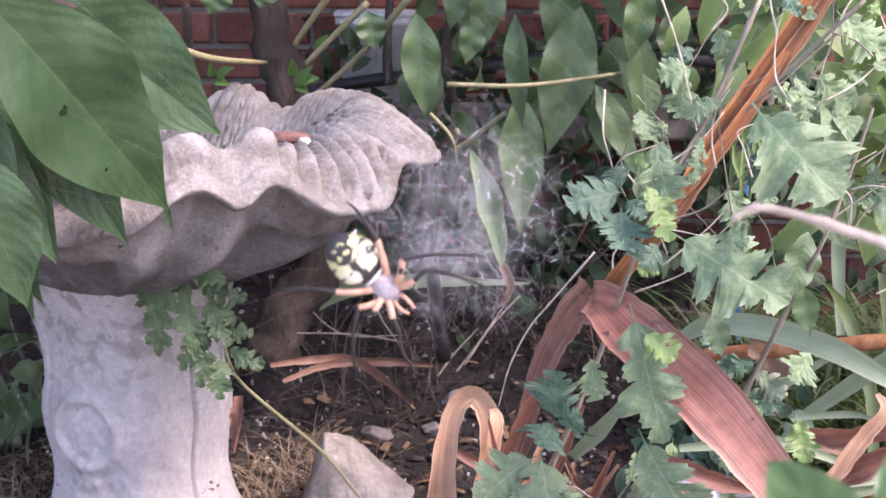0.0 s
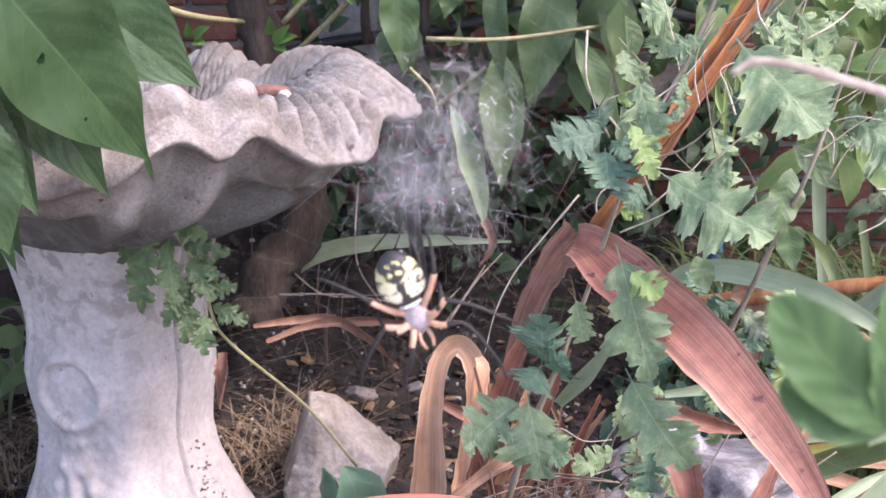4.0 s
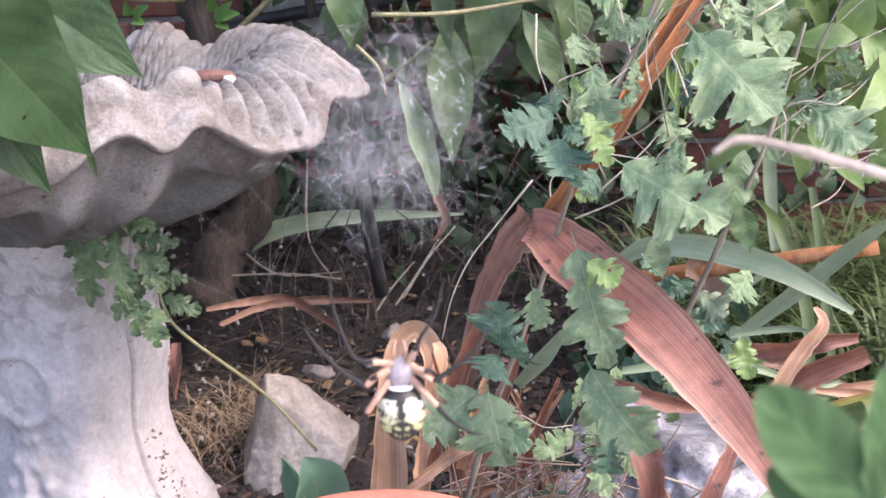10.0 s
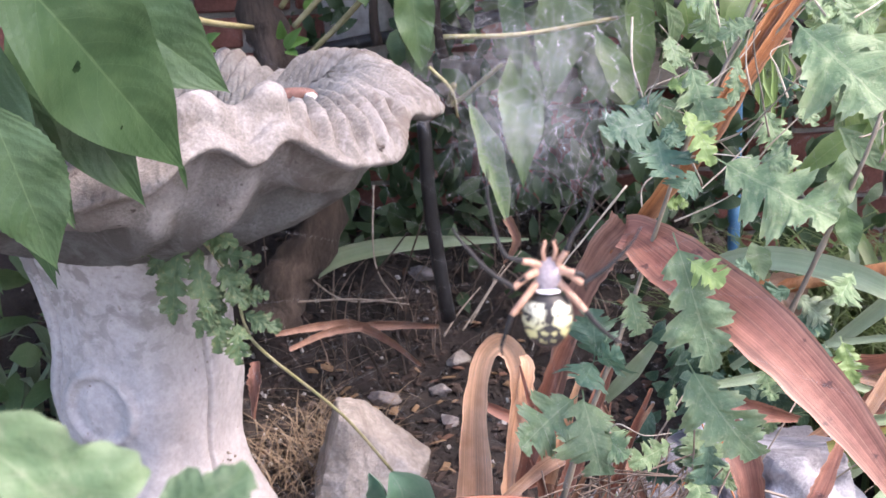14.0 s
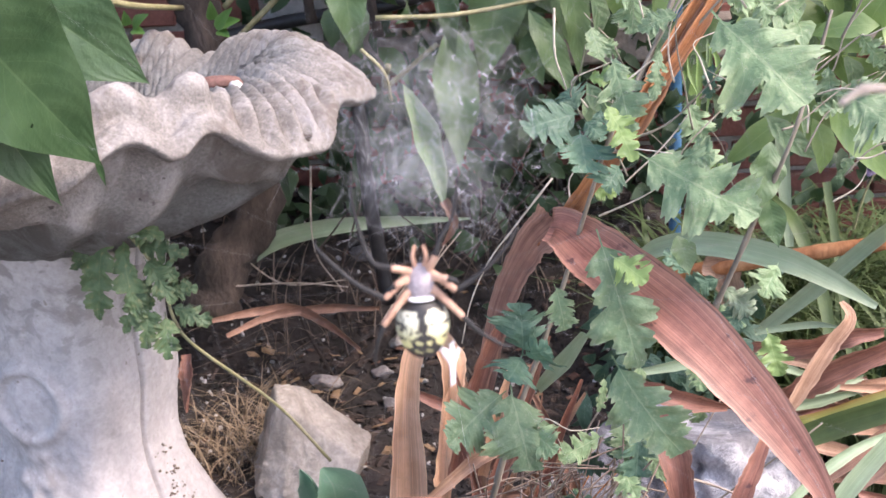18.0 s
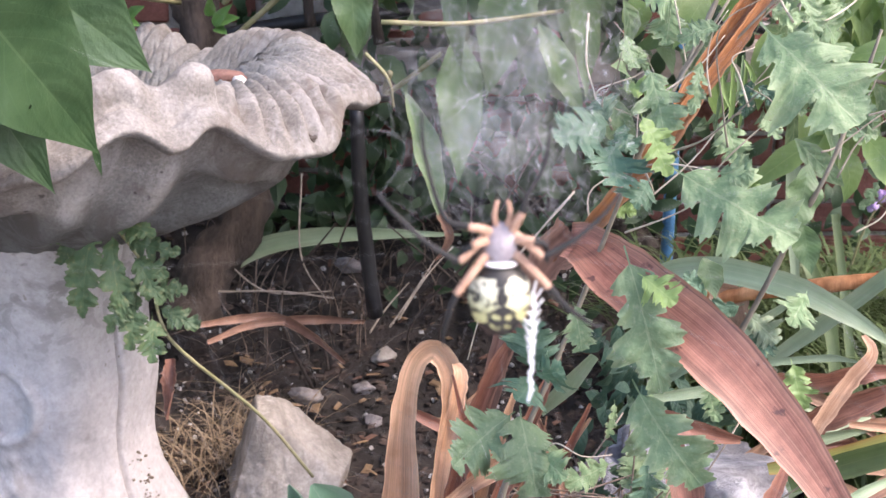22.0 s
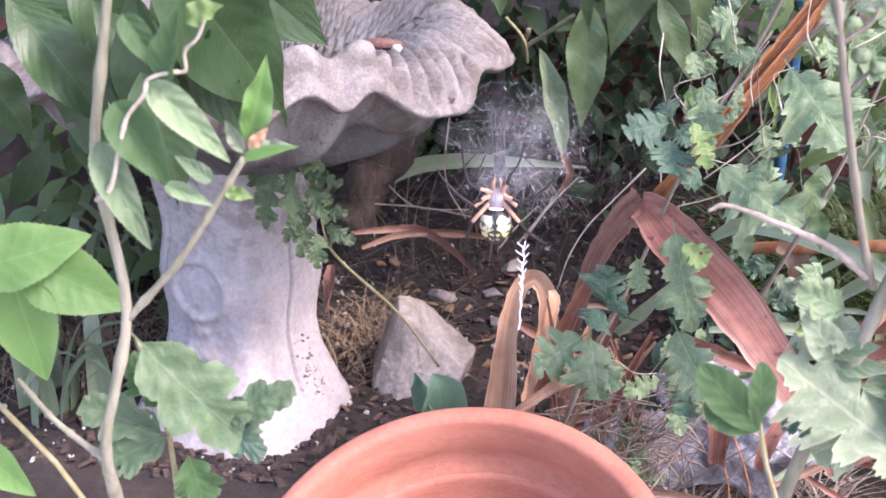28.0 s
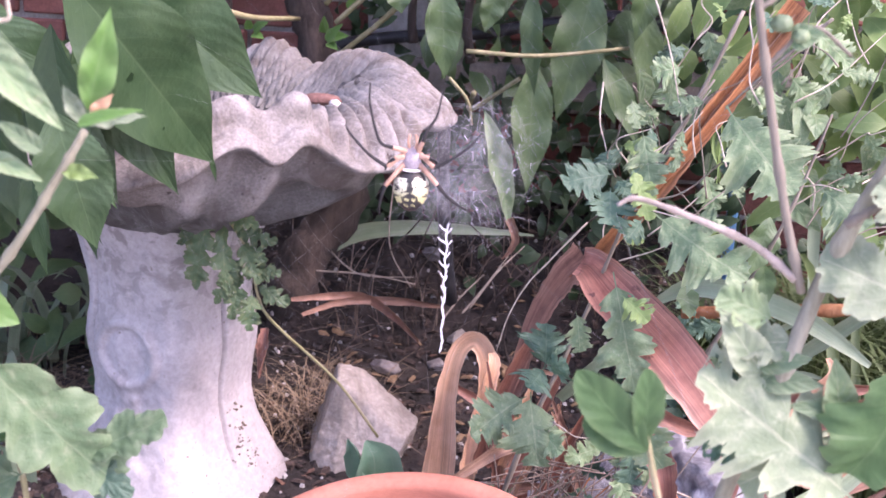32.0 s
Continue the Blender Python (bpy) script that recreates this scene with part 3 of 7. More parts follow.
def bowl_mesh():
    n = 1200
    rings = 58
    columns = []
    for k in range(n):
        th = 2 * math.pi * k / n
        deg = (math.degrees(th) + 180) % 360 - 180
        top, lip = rim_at(th)
        high = (lip - 0.635) / 0.025
        end = math.exp(-((deg - 8) / 20) ** 2)
        rl = 0.402 - 0.012 * high + 0.018 * end
        rt = 0.352 + 0.006 * high + 0.024 * end
        b1, b2, b3, b4 = [(rim_at(th + a)[1] - 0.635) / 0.025 for a in (0.10, 0.17, 0.26, 0.36)]
        pts = [(0.0, 0.50), (0.13, 0.492), (0.15, 0.482), (0.168, 0.484), (0.21 + 0.006 * b4, 0.507 - 0.009 * b4), (0.265 + 0.010 * b3, 0.538 - 0.018 * b3), (0.31 + 0.008 * b2, 0.568 - 0.022 * b2), (0.338 + 0.003 * b1, lip - 0.045 - 0.004 * b1), (0.354, lip - 0.016), (rl - 0.030, lip - 0.004), (rl - 0.010, lip - 0.006), (rl, lip), (rl - 0.004 + 0.003 * end, lip + 0.007),
               (rl - 0.018 + 0.013 * end, lip + 0.020), (rl - 0.030 + 0.018 * end, lip * 0.62 + top * 0.38), (rt + 0.006 + 0.014 * end, lip * 0.25 + top * 0.75), (rt, top - 0.003), (rt - 0.010, top), (rt - 0.024, top - 0.010), (0.30, 0.655 + 0.35 * (top - 0.70)), (0.26, 0.622), (0.20, 0.592), (0.12, 0.575), (0.0, 0.570)]
        # the front lobe has no ridge: it domes over from the lip into the basin
        dome = max(0.0, min(1.0, (deg + 50) / 12)) * max(0.0, min(1.0, (38 - deg) / 26))
        dome = dome * dome * (3 - 2 * dome)
        h = top - lip
        over = [(rl - 0.003, lip + 0.009), (rl - 0.010, lip + 0.022), (rl - 0.026, lip + 0.48 * h), (rl - 0.048, lip + 0.76 * h), (rl - 0.078, lip + 0.94 * h), (rl - 0.108, top), (rl - 0.145, top - 0.010), (0.222, 0.668), (0.185, 0.640), (0.145, 0.605), (0.09, 0.585), (0.0, 0.570)]
        pts = pts[:12] + [(a + (c - a) * dome, b + (d - b) * dome) for (a, b), (c, d) in zip(pts[12:], over)]
        path = smooth_path([(r, 0, z) for r, z in pts], rings)
        column = []
        for i, p in enumerate(path):
            r, z = max(p.x, 0.0), p.z
            if i > 30 and r > 0.10:
                side = max(0.0, min(1.0, (deg + 51) / 10)) * max(0.0, min(1.0, (100 - deg) / 30))
                side += (1 - side) * max(0.0, min(1.0, (i - 45) / 4))
                f = min(1.0, (r - 0.10) / 0.05) * min(1.0, (i - 30) / 7) * side
                turn = 12.4 * th + 20 * r + 0.5 * noise.noise(Vector((math.cos(th) * 3, math.sin(th) * 3, 0)))
                saw = turn % 1.0
                rib = math.sin(math.pi * saw ** 0.8) ** 0.75
                rib *= 0.9 + 0.3 * noise.noise(Vector((math.floor(turn) * 1.7, 0, 0)))
                out = max(0.0, min(1.0, (44 - i) / 5))
                f *= 1 - 0.35 * out * max(0.0, min(1.0, (deg + 18) / 16))
                z += (0.034 * rib - 0.027) * f * (1 - 0.4 * out)
                r += (0.040 * rib - 0.031) * f * out
            q = Vector((r * math.cos(th), r * math.sin(th), z))
            bump = 0.0030 * noise.noise(q * 26) + 0.0018 * noise.noise(q * 120) if r > 0.05 else 0.0
            column.append(((r + bump) * math.cos(th), (r + bump) * math.sin(th), z + bump))
        columns.append(column)
    verts = [columns[k][i] for i in range(rings + 1) for k in range(n)]
    faces = [(i * n + k, i * n + (k + 1) % n, (i + 1) * n + (k + 1) % n, (i + 1) * n + k) for i in range(rings) for k in range(n)]
    return mesh_from("bowl", verts, faces, CONCRETE)


def pedestal_mesh():
    """A column of soft square section, one corner to the front, that flares towards its foot, with worn relief on its faces."""
    rows, n = 130, 400
    verts, faces = [], []
    lumps = [(-104, 0.150, 9, 0.016, 0.012), (-122, 0.148, 8, 0.014, 0.011), (-113, 0.125, 5, 0.020, 0.013), (-98, 0.122, 6, 0.012, 0.010), (-127, 0.118, 6, 0.012, 0.009), (-112, 0.095, 9, 0.010, 0.010),
             (-101, 0.075, 8, 0.016, 0.008), (-124, 0.078, 8, 0.016, 0.009), (-113, 0.050, 12, 0.014, 0.009), (-112, 0.185, 11, 0.014, 0.007)]
    for i in range(rows + 1):
        v = i / rows
        z = -0.05 + 0.54 * v
        flare = max(0.0, (0.19 - z) / 0.22)
        r = 0.117 + 0.080 * flare ** 1.75 + 0.010 * math.exp(-((z - 0.27) / 0.05) ** 2) + 0.012 * max(0.0, (z - 0.33) / 0.12) + 0.014 * max(0.0, (z - 0.38) / 0.1) ** 1.3
        for k in range(n):
            th = 2 * math.pi * k / n
            deg = math.degrees(th)
            c = math.cos(4 * (th + radians(72)))
            q = 1 + 0.062 * c + 0.018 * math.cos(8 * (th + radians(72)))
            extra = 0.0
            for g in (-29, -111 - 78 + 90, 57, 147, 123, -147):
                d = (deg - (g - 4 * math.sin(z * 9)) + 180) % 360 - 180
                extra -= 0.010 * math.exp(-(d / 1.7) ** 2) * min(1, max(0, z) * 10) * (g != -99)
            dd = (deg + 112 + 180) % 360 - 180
            e = math.hypot(dd / 25, (z - 0.262) / 0.052)
            extra += 0.007 * math.exp(-((e - 1) / 0.16) ** 2) - 0.004 * (e < 0.85)
            for a, hz, sa, sz, h in lumps:
                da = (deg - a + 180) % 360 - 180
                extra += h * math.exp(-(da / sa) ** 2 - ((z - hz) / sz) ** 2)
            rr = r * q + extra + 0.0035 * noise.noise(Vector((math.cos(th) * 2, math.sin(th) * 2, z * 11))) + 0.0015 * noise.noise(Vector((math.cos(th) * 9, math.sin(th) * 9, z * 60)))
            verts.append((rr * math.cos(th) - 0.03, rr * math.sin(th), z))
    for i in range(rows):
        for k in range(n):
            k2 = (k + 1) % n
            faces.append((i * n + k, i * n + k2, (i + 1) * n + k2, (i + 1) * n + k))
    faces.append(tuple(range(rows * n, rows * n + n)))
    return mesh_from("pedestal", verts, faces, PEDESTAL)


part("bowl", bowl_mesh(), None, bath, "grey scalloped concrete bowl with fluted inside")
LICHEN = speckled("dark_lichen", (0.05, 0.04, 0.035), (0.10, 0.082, 0.07), (0.17, 0.145, 0.13), 120, 0.95, 5, 0.6)
for at, size in (((-0.101, 1.386, 0.628), 0.0050), ((-0.097, 1.386, 0.625), 0.0038), ((-0.104, 1.386, 0.625), 0.0026), ((-0.094, 1.386, 0.629), 0.0022)):
    lichen = part("lichen_patch", lump("lichen_patch", (size, size * 0.5, size * 0.9), LICHEN, int(size * 9000), 0.6, 0.4, 4), None, bath, "dark crusty lichen patch")
    lichen.location = Vector(at) - AXIS
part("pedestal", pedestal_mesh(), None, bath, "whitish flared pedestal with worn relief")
CRUST = speckled("brown_crust", (0.10, 0.075, 0.055), (0.17, 0.13, 0.10), (0.25, 0.20, 0.16), 120, 0.95, 5, 0.6)
crust = random.Random(17)
for k in range(64):
    middle = ((-17, 0.130), (-19, 0.088), (-12, 0.062))[k % 3]
    a, z = radians(crust.gauss(middle[0], 5.5)), crust.gauss(middle[1], 0.018)
    size = crust.uniform(0.0006, 0.0024)
    reach = (0.117 + 0.080 * max(0.0, (0.19 - z) / 0.22) ** 1.75) * (1 + 0.062 * math.cos(4 * (a + radians(72))) + 0.018 * math.cos(8 * (a + radians(72))))
    crumb = part("lichen_crumb", lump("lichen_crumb", (size, size, size * 0.8), CRUST, k, 0.6, 0.3, 2), None, bath)
    crumb.location = (reach * math.cos(a) - 0.03, reach * math.sin(a), z)


# ---- flower pot ----
def lathe(name, profile, material, n=96, wob=0.0):
    verts, faces = [], []
    for r, z in profile:
        for k in range(n):
            th = 2 * math.pi * k / n
            f = 1 + wob * noise.noise(Vector((math.cos(th) * 2, math.sin(th) * 2, z * 20)))
            verts.append((r * f * math.cos(th), r * f * math.sin(th), z))
    for i in range(len(profile) - 1):
        for k in range(n):
            k2 = (k + 1) % n
            faces.append((i * n + k, i * n + k2, (i + 1) * n + k2, (i + 1) * n + k))
    return mesh_from(name, verts, faces, material)


pot = thing("flower_pot", "large orange terracotta flower pot with thick rim, leaning forward", "flower pot")
pot.matrix_world = Matrix.Translation((0.012, 0.859, 0.030)) @ Vector((-0.173, -0.458, 1.0)).to_track_quat("Z", "Y").to_matrix().to_4x4() @ Matrix.Scale(1.05, 4)
part("pot_body", lathe("pot_body", [(0.0, 0.0), (0.135, 0.0), (0.142, 0.006), (0.19, 0.205), (0.19, 0.21), (0.176, 0.212), (0.172, 0.205), (0.13, 0.03), (0.0, 0.03)], TERRACOTTA), None, pot)
part("pot_rim", lathe("pot_rim", [(0.186, 0.203), (0.206, 0.203), (0.211, 0.208), (0.219, 0.270), (0.219, 0.276), (0.214, 0.281), (0.201, 0.281), (0.196, 0.277), (0.191, 0.235), (0.189, 0.222), (0.178, 0.216), (0.176, 0.204)], TERRACOTTA, wob=0.004), None, pot, "thick rolled terracotta rim")

# ---- stones ----
stone = part("fieldstone", lump("fieldstone", (0.2, 0.2, 0.2), STONE, 5, 0.06, 0.02, 6, 0, (((-0.95, -0.12, 0.28), 0.375), ((0.69, -0.12, 0.71), 0.46), ((0.15, 0, 1), 0.66), ((0.94, -0.2, -0.29), 0.40), ((0.22, -1, 0.16), 0.30), ((-0.55, -0.8, 0.2), 0.36), ((0.1, 1, 0.25), 0.36))))
stone.location = (-0.166, 1.705, 0.022)
tagged(stone, "pale rough fieldstone leaning beside the bird bath", "stone")


def joined(name, lumps, material):
    """Several uneven lumps grown into one stone."""
    bm = bmesh.new()
    for me, m in lumps:
        k = len(bm.verts)
        bm.from_mesh(me)
        bm.verts.ensure_lookup_table()
        for v in bm.verts[k:]:
            v.co = m @ v.co
    for f in bm.faces:
        f.smooth = True
    me = bpy.data.meshes.new(name)
    bm.to_mesh(me)
    bm.free()
    me.materials.append(material)
    return me


rock = part("white_rock", joined("white_rock", [(lump("a", (0.085, 0.09, 0.10), ROCK, 11, 0.35, 0.14, 5, 3), pose(0.05, 0, 0.02, 0, 12, 20)), (lump("b", (0.10, 0.09, 0.085), ROCK, 7, 0.4, 0.16, 5, 2), pose(-0.07, 0.02, -0.03, 0, -18, 10)), (lump("c", (0.05, 0.06, 0.06), ROCK, 3, 0.4, 0.2, 4, 2), pose(-0.015, 0.03, 0.055, 20, 0, 0))], ROCK))
rock.matrix_world = pose(0.315, 1.28, 0.185)
tagged(rock, "whitish pitted rock half hidden under dead leaves", "rock")

# ---- dead leaves round the pot ----
big_dead = thing("dead_strap_leaf", "broad rust-brown dead strap leaf bent over in the middle", "dead leaf", (0.093, 1.751, 0.000))
strap(big_dead, [(0.076, 1.220, 0.309), (0.108, 1.200, 0.463), (0.136, 1.160, 0.542), (0.157, 1.120, 0.581)], [0.010, 0.013, 0.018, 0.024], BROWN, "upright_half", cup=0.35, n=40, ragged=0.15, face=(-0.25, -1, 0.6), pleats=0.08, cols=8)
strap(big_dead, [(0.152, 1.122, 0.577), (0.164, 1.105, 0.578), (0.188, 1.050, 0.565), (0.243, 0.965, 0.530), (0.294, 0.915, 0.476), (0.333, 0.880, 0.420), (0.349, 0.860, 0.383)], [0.016, 0.021, 0.0285, 0.0285, 0.022, 0.012, 0.003], RUST, "drooping_half", cup=0.25, n=90, ragged=0.07, face=(-0.25, -1, 0.6), pleats=0.055, cols=11)
curl = thing("curled_dead_leaf", "tan dried strap leaf curled over like a hook", "dead leaf", (-0.001, 1.703, 0.000))
strap(curl, [(-0.004, 1.250, 0.150), (0.000, 1.262, 0.240), (0.002, 1.272, 0.313), (0.007, 1.278, 0.364), (0.017, 1.280, 0.398), (0.036, 1.278, 0.412), (0.052, 1.270, 0.396), (0.057, 1.262, 0.364), (0.051, 1.256, 0.313), (0.043, 1.252, 0.262), (0.036, 1.250, 0.205)],
      [0.026, 0.021, 0.0155, 0.0125, 0.0115, 0.0125, 0.013, 0.0125, 0.011, 0.010, 0.009], TAN, "blade", cup=0.5, n=110, ragged=0.12, face=(-0.15, -1, 0.15), pleats=0.16, cols=9)
strap(curl, [(0.060, 1.262, 0.386), (0.064, 1.256, 0.350), (0.058, 1.252, 0.305), (0.050, 1.250, 0.262)], [0.002, 0.007, 0.008, 0.003], DRIED, "folded_edge", cup=0.9, n=40, ragged=0.3, face=(0.7, -1, 0.1), pleats=0.25, cols=5)

# ---- shrub behind the bird bath ----
shrub = thing("shrub", "leafy shrub with brown trunks and long hanging leaves", "shrub", (-0.45, 2.15, 0.03))
stem(shrub, [(-0.349, 2.050, 0.173), (-0.318, 2.080, 0.266), (-0.246, 2.100, 0.387), (-0.314, 2.100, 0.690), (-0.341, 2.100, 0.821), (-0.34, 2.12, 1.35)], 0.048, 0.03, BARK, "trunk", n=36, sides=16, wobble=0.35)
stem(shrub, [(-0.66, 2.15, 0.0), (-0.566, 2.100, 0.709), (-0.580, 2.100, 0.840), (-0.75, 2.12, 1.4)], 0.045, 0.035, BARK, "trunk", n=30, sides=14, wobble=0.35)
for pts in ([(-0.464, 2.000, 0.834), (-0.476, 2.050, 0.744), (-0.482, 2.100, 0.658)], [(-0.130, 2.200, 0.839), (-0.136, 2.200, 0.734), (-0.131, 2.200, 0.681)], [(-0.011, 2.100, 0.843), (-0.021, 2.100, 0.733), (-0.010, 2.100, 0.661)]):
    stem(shrub, pts, 0.008, 0.011, BARK, "branch", n=10)
for pts, r in (([(-0.448, 1.450, 0.836), (-0.382, 1.600, 0.791), (-0.362, 1.750, 0.764), (-0.340, 2.050, 0.733)], 0.006), ([(-0.214, 1.950, 0.851), (-0.281, 2.000, 0.768)], 0.006), ([(-0.148, 1.950, 0.842), (-0.262, 2.000, 0.735)], 0.006), ([(-0.075, 1.900, 0.853), (-0.164, 2.000, 0.755), (-0.266, 2.050, 0.665)], 0.006),
               ([(-0.012, 1.800, 0.723), (0.110, 1.800, 0.722), (0.264, 1.850, 0.737)], 0.004), ([(0.003, 1.900, 0.637), (0.000, 1.950, 0.598), (0.083, 1.900, 0.667)], 0.005), ([(-0.036, 1.750, 0.684), (-0.004, 1.750, 0.648), (0.005, 1.780, 0.602)], 0.003)):
    stem(shrub, pts, r, r * 0.8, SHOOT, "shoot", n=14)
for base, tip, width, face in (
    ((-0.061, 1.85, 0.830), (-0.048, 1.85, 0.664), 0.064, (0.1, -1, 0.2)), ((0.103, 1.85, 0.706), (0.107, 1.83, 0.474), 0.076, (0.25, -1, 0.2)), ((0.199, 1.87, 0.840), (0.150, 1.85, 0.604), 0.092, (0.1, -1, 0.25)), ((0.094, 1.84, 0.830), (0.109, 1.84, 0.646), 0.042, (-0.4, -1, 0.2)),
    ((0.284, 1.85, 0.820), (0.305, 1.85, 0.600), 0.054, (0.4, -1, 0.2)), ((0.033, 1.86, 0.826), (0.016, 1.86, 0.748), 0.044, (0.3, -1, 0.3)), ((0.219, 1.80, 0.724), (0.290, 1.78, 0.577), 0.046, (0.3, -1, 0.2)), ((0.333, 1.85, 0.832), (0.338, 1.85, 0.744), 0.042, (0.2, -1, 0.2)),
    ((-0.144, 1.9, 0.830), (-0.132, 1.9, 0.768), 0.052, (0.2, -1, 0.3)), ((0.170, 1.95, 0.902), (0.168, 1.95, 0.737), 0.07, (0.2, -1, 0.2)), ((0.056, 1.9, 0.902), (0.040, 1.9, 0.765), 0.06, (0.3, -1, 0.3)), ((-0.382, 1.9, 0.874), (-0.402, 1.9, 0.824), 0.06, (0.2, -1, 0.3)),
    ((-0.308, 1.9, 0.874), (-0.319, 1.9, 0.834), 0.05, (0.2, -1, 0.3)), ((0.281, 1.75, 0.879), (0.262, 1.75, 0.759), 0.05, (0.2, -1, 0.2)), ((0.012, 1.9, 0.90), (-0.01, 1.9, 0.80), 0.05, (0.2, -1, 0.2))):
    leaf(shrub, base, tip, width, "lance", HANG, face, bend=0.06, wave=0.16)
for base, tip, width in (
    ((-0.282, 2.02, 0.698), (-0.248, 2.0, 0.734), 0.022),
    ((-0.274, 2.02, 0.703), (-0.237, 2.0, 0.712), 0.024),
    ((-0.279, 2.02, 0.695), (-0.258, 2.0, 0.685), 0.020),
    ((-0.287, 2.02, 0.713), (-0.284, 2.0, 0.747), 0.020),
    ((-0.420, 2.02, 0.709), (-0.387, 2.0, 0.730), 0.024),
    ((-0.422, 2.02, 0.703), (-0.396, 2.0, 0.698), 0.020),
    ((-0.429, 2.02, 0.711), (-0.427, 2.0, 0.738), 0.018),
    ((-0.243, 2.02, 0.759), (-0.220, 2.0, 0.787), 0.020)):
    leaf(shrub, base, tip, width, "ovate", BRIGHT, (0.2, -1, 0.7), bend=0.1)
leaf(shrub, (0.025, 1.85, 0.614), (0.083, 1.84, 0.400), 0.046, "lance", MUM, (0.55, -1, 0.1), bend=0.08, fold=0.3, wave=0.2, label="yellowing leaf with dry tip")
strap(shrub, [(0.080, 1.838, 0.425), (0.094, 1.83, 0.392), (0.086, 1.83, 0.368), (0.072, 1.83, 0.350)], (0.008, 0.007, 0.005, 0.001), LITTER, "dry_tip", "dried brown leaf tip", cup=0.9, n=16, ragged=0.3)

overhang = thing("peach_branch", "branch with broad dark green serrated leaves over the bowl", "plant", (-0.75, 1.25, 0.0))
stem(overhang, [(-0.95, 1.25, 0.0), (-0.95, 1.25, 0.6), (-0.506, 1.200, 0.901), (-0.424, 1.150, 0.880), (-0.398, 1.250, 0.857)], 0.012, 0.005, BARK, "branch", n=20)
eaten = {0.135: ((0.25, 0.42, 0.09, 0.012), (0.5, 0.66, 0.03, 0.006)), 0.085: ((-0.2, 0.45, 0.05, 0.02), (0.85, 0.5, 0.2, 0.02)), 0.095: ((0.4, 0.5, 0.04, 0.01),)}
leaf(overhang, (-0.396, 1.0, 0.883), (-0.297, 1.215, 0.644), 0.135, 'lance', BROAD, (0.25, -1, 0.55), bend=0.06, fold=0.1, holes=eaten.get(round(0.135, 3), ()))
leaf(overhang, (-0.44, 1.25, 0.875), (-0.262, 1.33, 0.709), 0.135, 'lance', BROAD, (0.1, -1, 0.25), bend=0.05, fold=0.1, holes=eaten.get(round(0.135, 3), ()))
leaf(overhang, (-0.431, 1.14, 0.82), (-0.33, 1.17, 0.615), 0.095, 'lance', BROAD, (-0.1, -1, 0.35), bend=0.05, fold=0.1, holes=eaten.get(round(0.095, 3), ()))
leaf(overhang, (-0.417, 1.02, 0.829), (-0.4, 1.08, 0.558), 0.085, 'lance', BROAD, (-0.35, -1, 0.3), bend=0.06, fold=0.1, holes=eaten.get(round(0.085, 3), ()))
leaf(overhang, (-0.38, 0.92, 0.759), (-0.353, 0.95, 0.613), 0.075, 'lance', BROAD, (0.35, -1, 0.3), bend=0.06, fold=0.1, holes=eaten.get(round(0.075, 3), ()))
leaf(overhang, (-0.603, 1.15, 0.791), (-0.507, 1.18, 0.653), 0.09, 'lance', BROAD, (0.2, -1, 0.5), bend=0.05, fold=0.1, holes=eaten.get(round(0.09, 3), ()))
leaf(overhang, (-0.478, 1.1, 0.779), (-0.397, 1.15, 0.604), 0.085, 'lance', BROAD, (0.2, -1, 0.4), bend=0.05, fold=0.1, holes=eaten.get(round(0.085, 3), ()))
leaf(overhang, (-0.627, 1.3, 0.714), (-0.54, 1.3, 0.49), 0.085, 'lance', BROAD, (-0.3, -1, 0.3), bend=0.05, fold=0.1, holes=eaten.get(round(0.085, 3), ()))
leaf(overhang, (-0.428, 1.25, 0.818), (-0.376, 1.28, 0.669), 0.09, 'lance', BROAD, (0.2, -1, 0.4), bend=0.05, fold=0.1, holes=eaten.get(round(0.09, 3), ()))
leaf(overhang, (-0.523, 1.1, 0.828), (-0.421, 1.15, 0.683), 0.085, 'lance', BROAD, (0.3, -1, 0.4), bend=0.05, fold=0.1, holes=eaten.get(round(0.085, 3), ()))
leaf(overhang, (-0.478, 1.12, 0.76), (-0.437, 1.2, 0.538), 0.08, 'lance', BROAD, (-0.3, -1, 0.3), bend=0.05, fold=0.1, holes=eaten.get(round(0.08, 3), ()))
for base, tip, width, face in (
    ((-0.607, 1.12, 0.796), (-0.503, 1.16, 0.620), 0.079, (0.1, -1, 0.95)),
    ((-0.486, 1.08, 0.795), (-0.389, 1.12, 0.607), 0.069, (0.35, -1, 0.95)),
    ((-0.488, 1.12, 0.655), (-0.483, 1.14, 0.512), 0.036, (-0.3, -1, 0.75)),
    ((-0.435, 1.2, 0.804), (-0.362, 1.24, 0.666), 0.072, (0.2, -1, 0.85)),
    ((-0.679, 1.15, 0.719), (-0.628, 1.2, 0.593), 0.062, (0.2, -1, 0.95))):
    leaf(overhang, base, tip, width, "lance", BROAD, face, bend=0.08, fold=0.14, wave=0.12)
leaf(overhang, (-0.301, 1.210, 0.658), (-0.299, 1.230, 0.618), 0.007, "lance", BROAD, (0.25, -1, 0.5))

